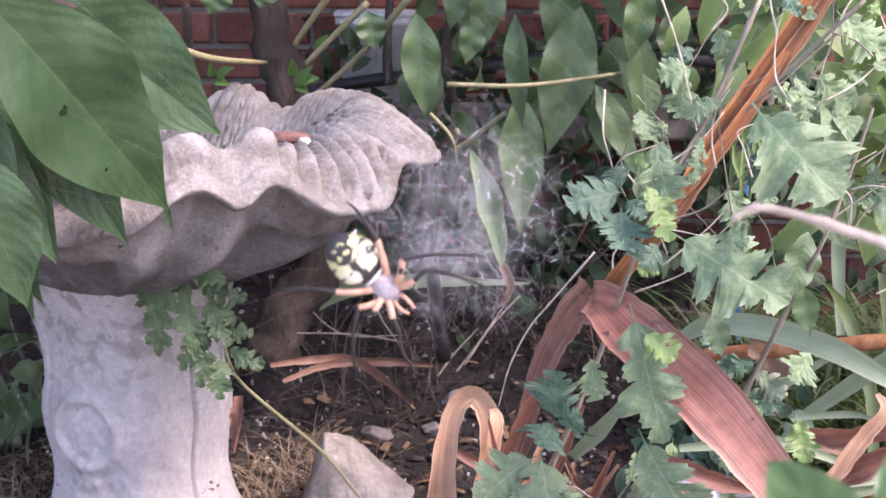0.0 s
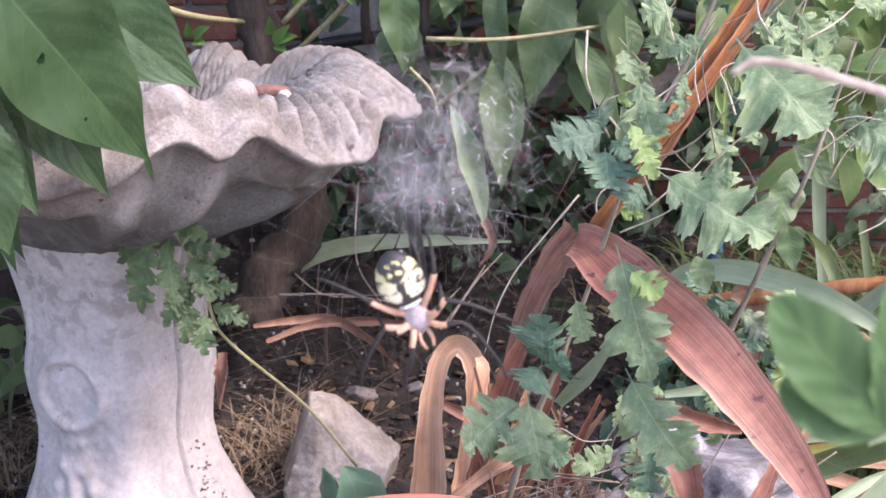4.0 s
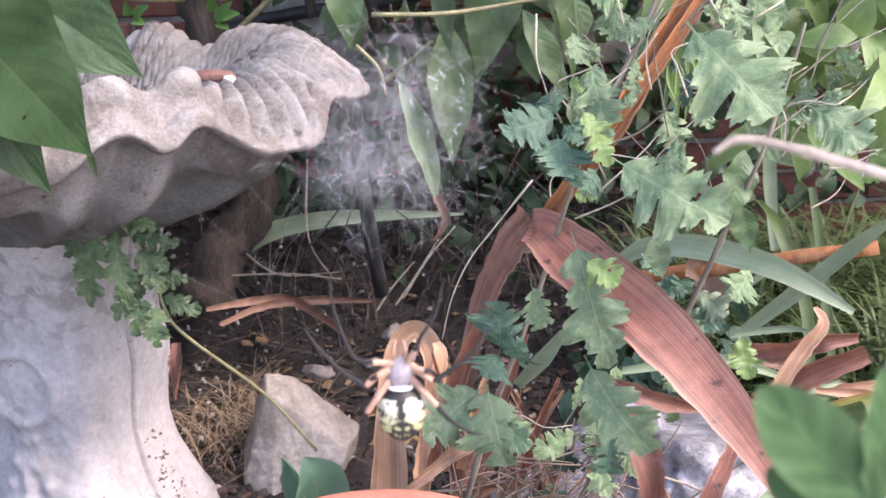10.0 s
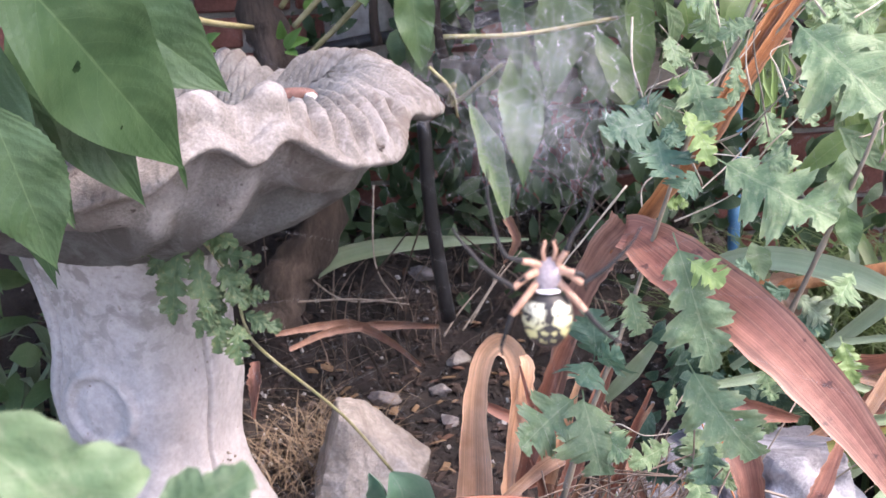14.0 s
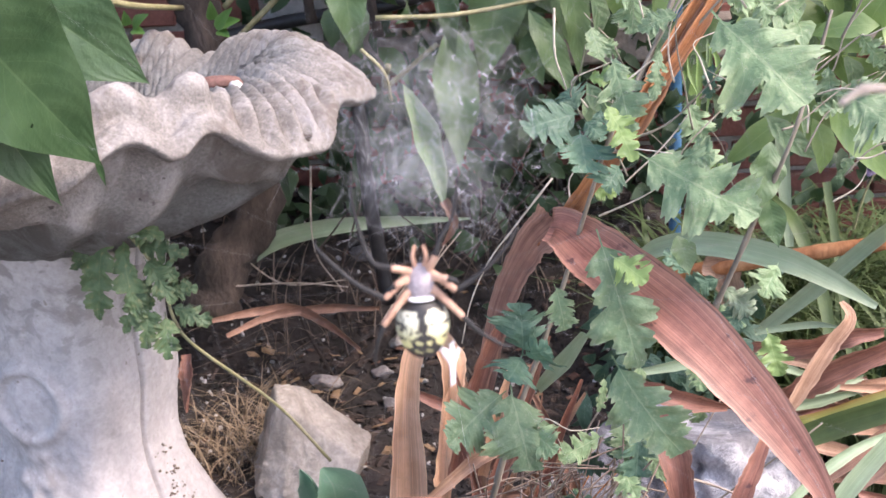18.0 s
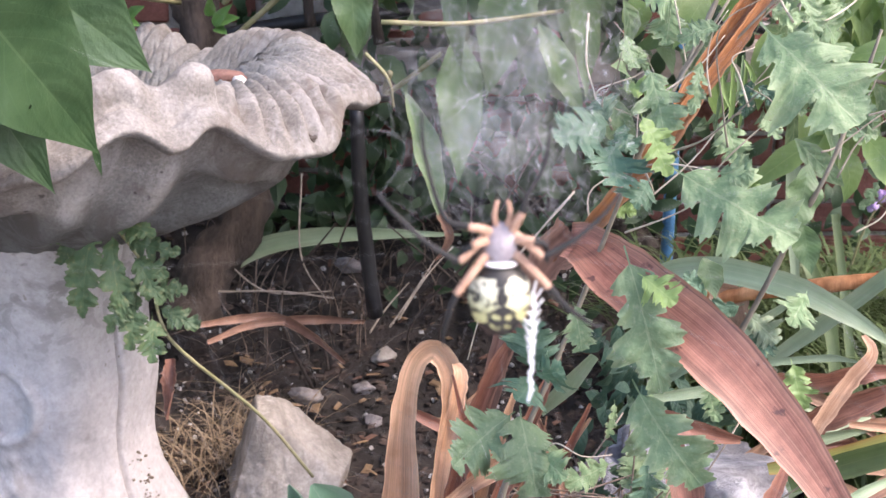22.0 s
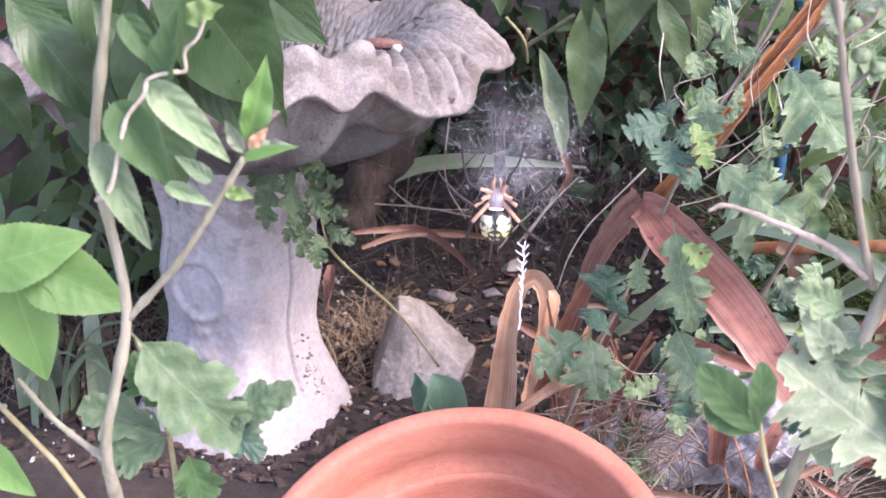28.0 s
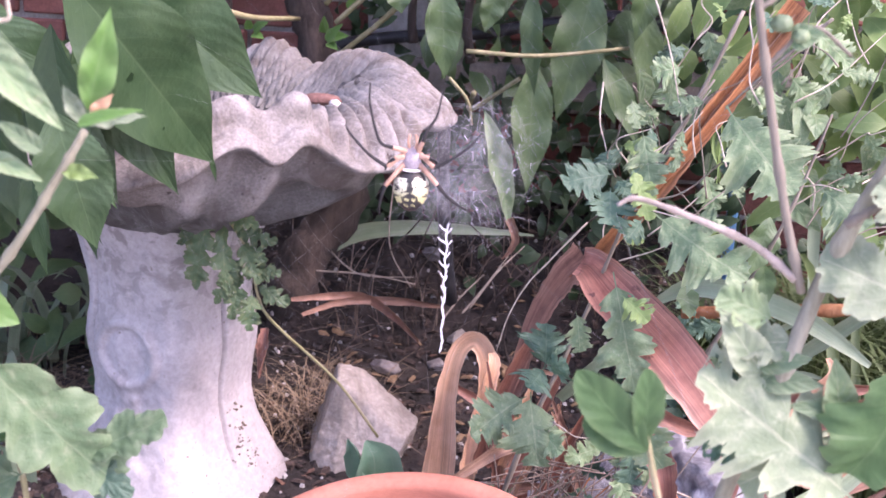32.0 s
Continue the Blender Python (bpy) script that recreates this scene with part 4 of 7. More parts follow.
# ---- chrysanthemum beside the pot ----
mum = thing("chrysanthemum", "tall grey-green chrysanthemum with chewed lobed leaves", "plant", (0.130, 1.630, 0.000))
stem(mum, [(0.076, 1.12, 0.25), (0.105, 1.1, 0.369), (0.136, 1.1, 0.453), (0.163, 1.1, 0.529), (0.182, 1.08, 0.607), (0.201, 1.05, 0.686), (0.234, 1.05, 0.75), (0.266, 1.05, 0.807)], 0.0031, 0.0013, STEM, n=24, sides=6, knots=5)
stem(mum, [(0.285, 1.05, 0.481), (0.308, 1.03, 0.554), (0.328, 1.02, 0.613), (0.343, 1.0, 0.668), (0.358, 1.0, 0.716), (0.376, 1.0, 0.786)], 0.0028, 0.0013, STEM, n=24, sides=6, knots=5)
stem(mum, [(0.155, 1.12, 0.626), (0.117, 1.14, 0.571), (0.093, 1.15, 0.536), (0.074, 1.16, 0.491), (0.063, 1.17, 0.441)], 0.0011, 0.0005, HAY, n=24, sides=6, knots=5)
stem(mum, [(0.157, 1.1, 0.79), (0.157, 1.1, 0.749), (0.165, 1.1, 0.722), (0.172, 1.1, 0.698)], 0.0011, 0.0005, HAY, n=24, sides=6, knots=5)
stem(mum, [(0.205, 1.03, 0.677), (0.239, 1.0, 0.698), (0.271, 0.97, 0.741)], 0.0014, 0.0005, STEM, n=24, sides=6, knots=5)
stem(mum, [(0.203, 1.1, 0.883), (0.227, 1.1, 0.821), (0.251, 1.1, 0.731)], 0.0011, 0.0005, HAY, n=24, sides=6, knots=5)
stem(mum, [(0.297, 1.1, 0.874), (0.261, 1.1, 0.779), (0.228, 1.1, 0.703), (0.19, 1.1, 0.629)], 0.0024, 0.0015, STEM, n=24, sides=6, knots=5)
stem(mum, [(0.377, 1.05, 0.875), (0.315, 1.08, 0.803), (0.261, 1.1, 0.736)], 0.0021, 0.0008, STEM, n=24, sides=6, knots=5)
stem(mum, [(0.37, 1.1, 0.843), (0.331, 1.1, 0.806), (0.301, 1.1, 0.774)], 0.0014, 0.0006, STEM, n=24, sides=6, knots=5)
stem(mum, [(0.183, 1.05, 0.661), (0.205, 1.0, 0.677), (0.235, 0.97, 0.678)], 0.0010, 0.0004, HAY, n=24, sides=6, knots=5)
stem(mum, [(0.337, 0.92, 0.73), (0.347, 0.9, 0.737), (0.361, 0.88, 0.737)], 0.0008, 0.0004, HAY, n=24, sides=6, knots=5)
stem(mum, [(0.126, 1.08, 0.374), (0.134, 1.05, 0.405), (0.156, 1.03, 0.401), (0.183, 1.03, 0.402)], 0.0008, 0.0004, HAY, n=24, sides=6, knots=5)
stem(mum, [(0.186, 1.04, 0.608), (0.212, 1.0, 0.632), (0.232, 0.98, 0.65)], 0.0010, 0.0004, HAY, n=24, sides=6, knots=5)
leaf(mum, (0.345, 0.9, 0.735), (0.38, 0.85, 0.711), 0.06, 'mum', MUM, (-0.2, -1, 0.6), bend=0.1, fold=0.06, wave=0.14)
leaf(mum, (0.244, 1.12, 0.809), (0.21, 1.12, 0.798), 0.045, 'mum', MUM, (0.1, -1, 0.5), bend=0.1, fold=0.06, wave=0.14)
leaf(mum, (0.234, 1.12, 0.804), (0.234, 1.12, 0.758), 0.04, 'mum', MUM, (0.1, -1, 0.3), bend=0.1, fold=0.06, wave=0.14)
leaf(mum, (0.269, 1.15, 0.85), (0.289, 1.15, 0.801), 0.04, 'mum', MUM, (-0.3, -1, 0.2), bend=0.1, fold=0.06, wave=0.14)
leaf(mum, (0.368, 1.1, 0.864), (0.416, 1.1, 0.817), 0.05, 'mum', MUM, (-0.3, -1, 0.5), bend=0.1, fold=0.06, wave=0.14)
leaf(mum, (0.366, 1.15, 0.802), (0.408, 1.15, 0.763), 0.05, 'mum', MUM, (-0.3, -1, 0.5), bend=0.1, fold=0.06, wave=0.14)
for base, tip, width, m, face in (
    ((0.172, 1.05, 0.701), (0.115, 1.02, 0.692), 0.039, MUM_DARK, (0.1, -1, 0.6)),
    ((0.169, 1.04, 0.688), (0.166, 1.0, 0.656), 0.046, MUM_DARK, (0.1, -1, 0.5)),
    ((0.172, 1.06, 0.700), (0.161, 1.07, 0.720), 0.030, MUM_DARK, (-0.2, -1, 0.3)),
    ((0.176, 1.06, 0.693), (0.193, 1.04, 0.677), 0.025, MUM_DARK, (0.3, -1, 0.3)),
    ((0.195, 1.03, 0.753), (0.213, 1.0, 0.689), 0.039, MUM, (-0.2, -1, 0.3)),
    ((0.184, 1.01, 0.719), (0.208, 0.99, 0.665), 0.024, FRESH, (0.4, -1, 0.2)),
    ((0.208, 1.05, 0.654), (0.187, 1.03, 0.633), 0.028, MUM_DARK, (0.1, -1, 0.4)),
    ((0.265, 0.97, 0.794), (0.317, 0.9, 0.716), 0.071, MUM, (-0.3, -1, 0.6)),
    ((0.210, 1.0, 0.675), (0.299, 0.94, 0.614), 0.059, MUM, (-0.2, -1, 0.5)),
    ((0.246, 0.99, 0.671), (0.273, 0.97, 0.675), 0.026, MUM, (0.1, -1, 0.6)),
    ((0.335, 1.02, 0.672), (0.315, 1.0, 0.612), 0.036, HANG, (0.4, -1, 0.3)),
    ((0.335, 1.02, 0.620), (0.339, 1.0, 0.580), 0.024, HANG, (-0.4, -1, 0.2)),
    ((0.284, 1.0, 0.717), (0.290, 0.98, 0.699), 0.018, MUM, (0.2, -1, 0.3)),
    ((0.176, 1.0, 0.608), (0.213, 0.96, 0.485), 0.053, MUM, (-0.25, -1, 0.3)),
    ((0.187, 0.99, 0.492), (0.236, 0.95, 0.400), 0.059, MUM, (-0.3, -1, 0.4)),
    ((0.104, 1.08, 0.430), (0.108, 1.03, 0.356), 0.068, MUM, (0.2, -1, 0.5)),
    ((0.100, 1.08, 0.424), (0.030, 1.04, 0.393), 0.049, MUM, (0.1, -1, 0.6)),
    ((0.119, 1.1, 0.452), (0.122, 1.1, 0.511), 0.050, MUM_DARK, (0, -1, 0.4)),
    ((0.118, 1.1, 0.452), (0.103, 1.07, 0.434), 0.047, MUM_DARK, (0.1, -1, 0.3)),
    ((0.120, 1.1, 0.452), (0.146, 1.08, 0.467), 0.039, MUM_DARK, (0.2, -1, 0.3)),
    ((0.146, 1.06, 0.539), (0.156, 1.04, 0.497), 0.033, MUM, (0.3, -1, 0.2)),
    ((0.184, 0.98, 0.590), (0.213, 0.96, 0.567), 0.028, FRESH, (0.2, -1, 0.4)),
    ((0.115, 1.06, 0.391), (0.146, 1.03, 0.382), 0.034, MUM, (0, -1, 0.5)),
    ((0.305, 1.06, 0.526), (0.334, 1.04, 0.504), 0.028, WOOLLY, (0, -1, 0.4)),
    ((0.324, 1.06, 0.515), (0.311, 1.04, 0.489), 0.025, MUM_DARK, (0.1, -1, 0.3)),
    ((0.344, 1.04, 0.489), (0.351, 1.02, 0.444), 0.028, FRESH, (-0.2, -1, 0.3)),
    ((0.353, 1.04, 0.553), (0.330, 1.02, 0.527), 0.034, MUM, (0.3, -1, 0.4)),
    ((0.252, 1.12, 0.769), (0.269, 1.1, 0.733), 0.030, MUM, (0.2, -1, 0.3)),
    ((0.189, 1.1, 0.773), (0.196, 1.08, 0.744), 0.024, MUM, (0.3, -1, 0.2)),
    ((0.349, 1.1, 0.740), (0.375, 1.08, 0.720), 0.035, MUM, (-0.2, -1, 0.5)),
    ((0.260, 1.05, 0.582), (0.267, 1.03, 0.549), 0.026, HANG, (0.3, -1, 0.2)),
    ((0.270, 1.06, 0.707), (0.283, 1.04, 0.668), 0.028, MUM, (-0.2, -1, 0.3))):
    leaf(mum, base, tip, width * (1.0 if m is HANG else 1.25), "lance" if m is HANG else "mum", m, face, bend=0.12, fold=0.08, wave=0.15)
stalk = thing("dead_stalk", "orange-brown split dead stalk leaning through the chrysanthemum", "dead stalk", (0.231, 1.963, 0.000))
for points, widths, m in (([(0.150, 1.15, 0.548), (0.188, 1.12, 0.612), (0.228, 1.10, 0.676), (0.262, 1.10, 0.736), (0.300, 1.10, 0.797), (0.350, 1.09, 0.885)], (0.007, 0.009, 0.011, 0.0125, 0.013, 0.013), SPLIT), ([(0.205, 1.105, 0.648), (0.250, 1.094, 0.712), (0.288, 1.090, 0.768), (0.322, 1.088, 0.828)], (0.002, 0.006, 0.007, 0.003), SPLIT), ([(0.250, 1.105, 0.700), (0.280, 1.098, 0.760), (0.318, 1.096, 0.815), (0.352, 1.09, 0.872)], (0.002, 0.005, 0.006, 0.005), DRIED)):
    strap(stalk, points, widths, m, "stalk", cup=1.1, n=60, ragged=0.22, pleats=0.22, cols=6, face=(-0.3, -1, 0.2), twist=0.3)

low_mum = thing("chrysanthemum", "small dark green chrysanthemum sprig hanging by the pedestal", "plant", (-0.358, 1.420, 0.505))
stem(low_mum, [(-0.378, 1.420, 0.539), (-0.335, 1.420, 0.520), (-0.295, 1.410, 0.463), (-0.283, 1.410, 0.402), (-0.261, 1.420, 0.359), (-0.177, 1.500, 0.237), (-0.112, 1.520, 0.137)], 0.0022, 0.0022, SHOOT, n=30, sides=6)
for base, tip, width in (
    ((-0.357, 1.42, 0.528), (-0.393, 1.4, 0.503), 0.045),
    ((-0.364, 1.42, 0.534), (-0.389, 1.4, 0.561), 0.045),
    ((-0.335, 1.42, 0.524), (-0.287, 1.4, 0.55), 0.04),
    ((-0.367, 1.42, 0.536), (-0.42, 1.4, 0.538), 0.045),
    ((-0.315, 1.42, 0.49), (-0.253, 1.4, 0.478), 0.04),
    ((-0.342, 1.42, 0.524), (-0.364, 1.4, 0.416), 0.05),
    ((-0.325, 1.42, 0.505), (-0.322, 1.39, 0.412), 0.045),
    ((-0.302, 1.41, 0.475), (-0.267, 1.39, 0.428), 0.045),
    ((-0.292, 1.41, 0.456), (-0.327, 1.39, 0.393), 0.04),
    ((-0.286, 1.41, 0.433), (-0.244, 1.4, 0.429), 0.035),
    ((-0.283, 1.41, 0.402), (-0.277, 1.39, 0.353), 0.045),
    ((-0.279, 1.41, 0.41), (-0.233, 1.4, 0.387), 0.04),
    ((-0.3, 1.41, 0.433), (-0.302, 1.39, 0.37), 0.04),
    ((-0.335, 1.42, 0.52), (-0.281, 1.4, 0.497), 0.04),
    ((-0.372, 1.42, 0.540), (-0.410, 1.40, 0.505), 0.04), ((-0.352, 1.42, 0.545), (-0.372, 1.41, 0.470), 0.04), ((-0.300, 1.41, 0.470), (-0.262, 1.40, 0.455), 0.035), ((-0.290, 1.41, 0.440), (-0.318, 1.40, 0.425), 0.03)):
    base, tip = Vector(base) + Vector((-0.010, 0, 0.012)), Vector(tip) + Vector((-0.010, 0, 0.012))
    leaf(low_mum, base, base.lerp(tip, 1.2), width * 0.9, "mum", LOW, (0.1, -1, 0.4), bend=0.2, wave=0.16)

# ---- plants close to the camera ----
near_left = thing("chrysanthemum", "chrysanthemum stems with bright green and lobed leaves", "plant", (-0.16, 0.3, 0.0))
stem(near_left, [(-0.155, 0.32, 0.0), (-0.160, 0.30, 0.40), (-0.165, 0.26, 0.66), (-0.159, 0.22, 0.756), (-0.153, 0.22, 0.791), (-0.145, 0.22, 0.829), (-0.150, 0.22, 0.870), (-0.153, 0.22, 0.897), (-0.148, 0.22, 0.929), (-0.143, 0.22, 0.959), (-0.139, 0.22, 0.985)], 0.0026, 0.0018, DOWNY, n=34, sides=8, knots=6)
stem(near_left, [(-0.145, 0.22, 0.825), (-0.123, 0.22, 0.851), (-0.105, 0.22, 0.879), (-0.094, 0.22, 0.897)], 0.0017, 0.0014, DOWNY, n=26, sides=8, knots=6)
stem(near_left, [(-0.159, 0.22, 0.756), (-0.185, 0.23, 0.768), (-0.205, 0.24, 0.782)], 0.0015, 0.0012, DOWNY, n=26, sides=8, knots=6)
stem(near_left, [(-0.150, 0.21, 0.880), (-0.140, 0.2, 0.889), (-0.136, 0.2, 0.903), (-0.132, 0.2, 0.916), (-0.125, 0.2, 0.925), (-0.123, 0.2, 0.931), (-0.115, 0.2, 0.934), (-0.109, 0.2, 0.935), (-0.109, 0.2, 0.942), (-0.104, 0.2, 0.947), (-0.101, 0.2, 0.954)], 0.0009, 0.0006, HAY, n=44, sides=7, knots=8)
for base, tip, width, m, face in (
    ((-0.117, 0.202, 0.931), (-0.110, 0.198, 0.958), 0.013, NEAR, (-0.3, -1, 0.3)), ((-0.124, 0.203, 0.929), (-0.095, 0.204, 0.900), 0.014, MUM, (0.2, -1, 0.5)), ((-0.138, 0.204, 0.921), (-0.119, 0.206, 0.889), 0.019, NEAR, (0.1, -1, 0.5)),
    ((-0.133, 0.206, 0.953), (-0.120, 0.206, 0.932), 0.011, NEAR, (0.2, -1, 0.5)), ((-0.119, 0.2, 0.891), (-0.101, 0.2, 0.884), 0.007, MUM, (0, -1, 0.7)), ((-0.101, 0.2, 0.894), (-0.115, 0.2, 0.903), 0.007, MUM, (0, -1, 0.6)), ((-0.089, 0.2, 0.903), (-0.068, 0.2, 0.909), 0.005, BRIGHT, (0, -1, 0.8)), ((-0.146, 0.206, 0.905), (-0.128, 0.206, 0.862), 0.015, MUM, (0.1, -1, 0.4))):
    leaf(near_left, base, tip, width, 'ovate', m, face, bend=0.12, fold=0.25, wave=0.2)
leaf(near_left, (-0.093, 0.22, 0.904), (-0.084, 0.22, 0.938), 0.012, 'lance', BRIGHT, (0.5, -1, 0.2), bend=0.12, fold=0.25, wave=0.3)
leaf(near_left, (-0.093, 0.22, 0.899), (-0.073, 0.22, 0.903), 0.007, 'lance', WOOLLY, (0, -1, 0.8), bend=0.12, fold=0.25, wave=0.3)
leaf(near_left, (-0.103, 0.22, 0.883), (-0.09, 0.22, 0.881), 0.006, 'lance', FRESH, (0, -1, 0.6), bend=0.12, fold=0.25, wave=0.3)
leaf(near_left, (-0.094, 0.22, 0.899), (-0.101, 0.22, 0.912), 0.006, 'lance', WOOLLY, (0.2, -1, 0.2), bend=0.12, fold=0.25, wave=0.3)
leaf(near_left, (-0.092, 0.22, 0.901), (-0.084, 0.22, 0.91), 0.005, 'lance', TAN, (0.2, -1, 0.2), bend=0.12, fold=0.25, wave=0.3)
leaf(near_left, (-0.108, 0.2, 0.952), (-0.094, 0.2, 0.959), 0.01, 'lance', FRESH, (0, -1, 0.7), bend=0.12, fold=0.25, wave=0.3)
weed = thing("weed", "weed with broad bright green leaves before the bed", "plant", (-0.2, 0.3, 0.0))
stem(weed, [(-0.2, 0.31, 0.0), (-0.2, 0.3, 0.4), (-0.19, 0.29, 0.65), (-0.245, 0.270, 0.773), (-0.212, 0.260, 0.827)], 0.0018, 0.0012, SHOOT, n=20, sides=7)
for base, tip, w, kind, m, f in (
    ((-0.223, 0.250, 0.829), (-0.178, 0.270, 0.841), 0.032, "ovate", BRIGHT, (0.1, -1, 0.6)), ((-0.206, 0.260, 0.831), (-0.162, 0.270, 0.806), 0.034, "ovate", BRIGHT, (0, -1, 0.5)), ((-0.212, 0.260, 0.825), (-0.201, 0.260, 0.771), 0.036, "ovate", BRIGHT, (0, -1, 0.5)), ((-0.236, 0.250, 0.739), (-0.203, 0.240, 0.721), 0.02, "ovate", BRIGHT, (0.2, -1, 0.5))):
    leaf(weed, base, tip, w, kind, m, f, bend=0.06, wave=0.1)
sprig = thing("chrysanthemum", "low chrysanthemum sprig with broad lobed leaves", "plant", (-0.16, 0.32, 0.0))
stem(sprig, [(-0.16, 0.33, 0.0), (-0.16, 0.33, 0.35), (-0.16, 0.315, 0.6), (-0.160, 0.305, 0.715), (-0.172, 0.300, 0.775)], 0.0022, 0.0012, SHOOT, n=16, sides=7)
for base, tip, w, kind, m, f in (
    ((-0.174, 0.298, 0.780), (-0.120, 0.300, 0.712), 0.046, "broad_mum", DEEP, (0.3, -1, 0.45)), ((-0.160, 0.302, 0.720), (-0.206, 0.302, 0.738), 0.026, "broad_mum", DEEP, (0, -1, 0.6)), ((-0.135, 0.304, 0.730), (-0.091, 0.304, 0.751), 0.022, "broad_mum", DEEP, (0, -1, 0.6)),
    ((-0.140, 0.304, 0.728), (-0.106, 0.302, 0.717), 0.018, "broad_mum", MUM_DARK, (0, -1, 0.6)), ((-0.158, 0.306, 0.735), (-0.182, 0.306, 0.762), 0.022, "broad_mum", NEAR, (0, -1, 0.6)), ((-0.158, 0.300, 0.722), (-0.196, 0.296, 0.702), 0.028, "broad_mum", DEEP, (0, -1, 0.6)), ((-0.150, 0.300, 0.712), (-0.138, 0.298, 0.684), 0.028, "broad_mum", NEAR, (0, -1, 0.6))):
    leaf(sprig, base, tip, w, kind, m, f, bend=0.06, wave=0.1)
near_right = thing("chrysanthemum", "branching chrysanthemum with pale woolly leaves and round buds", "plant", (0.16, 0.28, 0.0))
stem(near_right, [(0.15, 0.31, 0.0), (0.148, 0.3, 0.3), (0.145, 0.29, 0.6), (0.142, 0.28, 0.72), (0.156, 0.27, 0.787), (0.164, 0.27, 0.819), (0.171, 0.27, 0.847), (0.179, 0.265, 0.874), (0.191, 0.26, 0.906)], 0.0036, 0.003, DOWNY, n=26, sides=8, knots=6)
stem(near_right, [(0.163, 0.27, 0.838), (0.153, 0.27, 0.868), (0.141, 0.27, 0.912), (0.132, 0.27, 0.949), (0.125, 0.27, 0.978)], 0.0018, 0.0015, STEM, n=26, sides=8, knots=6)
stem(near_right, [(0.16, 0.27, 0.843), (0.144, 0.275, 0.854), (0.121, 0.28, 0.862), (0.1, 0.285, 0.867), (0.092, 0.285, 0.864)], 0.0017, 0.0008, TWIG, n=26, sides=8, knots=6)
stem(near_right, [(0.139, 0.27, 0.923), (0.153, 0.27, 0.937), (0.168, 0.27, 0.928)], 0.001, 0.0006, STEM, n=26, sides=8, knots=6)
stem(near_right, [(0.134, 0.27, 0.943), (0.145, 0.27, 0.954), (0.143, 0.27, 0.971)], 0.0012, 0.0008, STEM, n=26, sides=8, knots=6)
stem(near_right, [(0.174, 0.265, 0.867), (0.183, 0.262, 0.875), (0.198, 0.26, 0.884)], 0.002, 0.0016, STEM, n=26, sides=8, knots=6)
for base, tip, width, kind, m, face in (
    ((0.196, 0.262, 0.754), (0.122, 0.266, 0.804), 0.060, "mum", WOOLLY, (-0.1, -1, 0.7)), ((0.152, 0.268, 0.805), (0.132, 0.266, 0.831), 0.017, "ovate", WOOLLY, (-0.2, -1, 0.5)), ((0.150, 0.268, 0.808), (0.170, 0.266, 0.813), 0.010, "ovate", MUM, (0, -1, 0.6)),
    ((0.151, 0.268, 0.802), (0.176, 0.266, 0.802), 0.011, "ovate", MUM, (0, -1, 0.6)), ((0.193, 0.268, 0.789), (0.163, 0.266, 0.793), 0.013, "ovate", MUM, (0, -1, 0.6)), ((0.184, 0.268, 0.788), (0.178, 0.266, 0.814), 0.015, "ovate", MUM, (0, -1, 0.6)), ((0.160, 0.268, 0.775), (0.131, 0.268, 0.774), 0.022, "mum", MUM_DARK, (0, -1, 0.6)),
    ((0.216, 0.262, 0.830), (0.166, 0.268, 0.858), 0.036, "broad_mum", WOOLLY, (-0.2, -1, 0.8)), ((0.212, 0.258, 0.820), (0.190, 0.262, 0.764), 0.052, "broad_mum", NEAR, (0.1, -1, 0.4)), ((0.155, 0.272, 0.825), (0.131, 0.270, 0.837), 0.022, "broad_mum", MUM, (0.1, -1, 0.5)),
    ((0.164, 0.270, 0.818), (0.140, 0.270, 0.816), 0.020, "broad_mum", WOOLLY, (0.1, -1, 0.6)), ((0.172, 0.272, 0.770), (0.150, 0.272, 0.752), 0.030, "broad_mum", WOOLLY, (0.1, -1, 0.5)), ((0.200, 0.26, 0.870), (0.180, 0.26, 0.885), 0.024, "broad_mum", WOOLLY, (0, -1, 0.6))):
    leaf(near_right, base, tip, width, kind, m, face, bend=0.1, wave=0.12)
leaf(near_right, (0.146, 0.27, 0.932), (0.156, 0.265, 0.936), 0.011, 'ovate', MUM, (0.1, -1, 0.6), bend=0.06, wave=0.1)
leaf(near_right, (0.135, 0.27, 0.945), (0.125, 0.27, 0.959), 0.014, 'mum', WOOLLY, (0.1, -1, 0.6), bend=0.06, wave=0.1)
leaf(near_right, (0.136, 0.27, 0.954), (0.147, 0.27, 0.965), 0.012, 'mum', WOOLLY, (0.1, -1, 0.6), bend=0.06, wave=0.1)
leaf(near_right, (0.168, 0.27, 0.955), (0.184, 0.27, 0.96), 0.024, 'mum', WOOLLY, (0.1, -1, 0.6), bend=0.06, wave=0.1)
for at, r in (((0.137, 0.270, 0.951), 0.0032), ((0.142, 0.270, 0.938), 0.0040), ((0.149, 0.268, 0.934), 0.0032)):
    bud = part("bud", lump("bud", (r, r, r * 0.85), MUM, 3, 0.1, 0.08, 3), None, near_right, "round grey-green flower bud")
    bud.location = Vector(at) - near_right.location

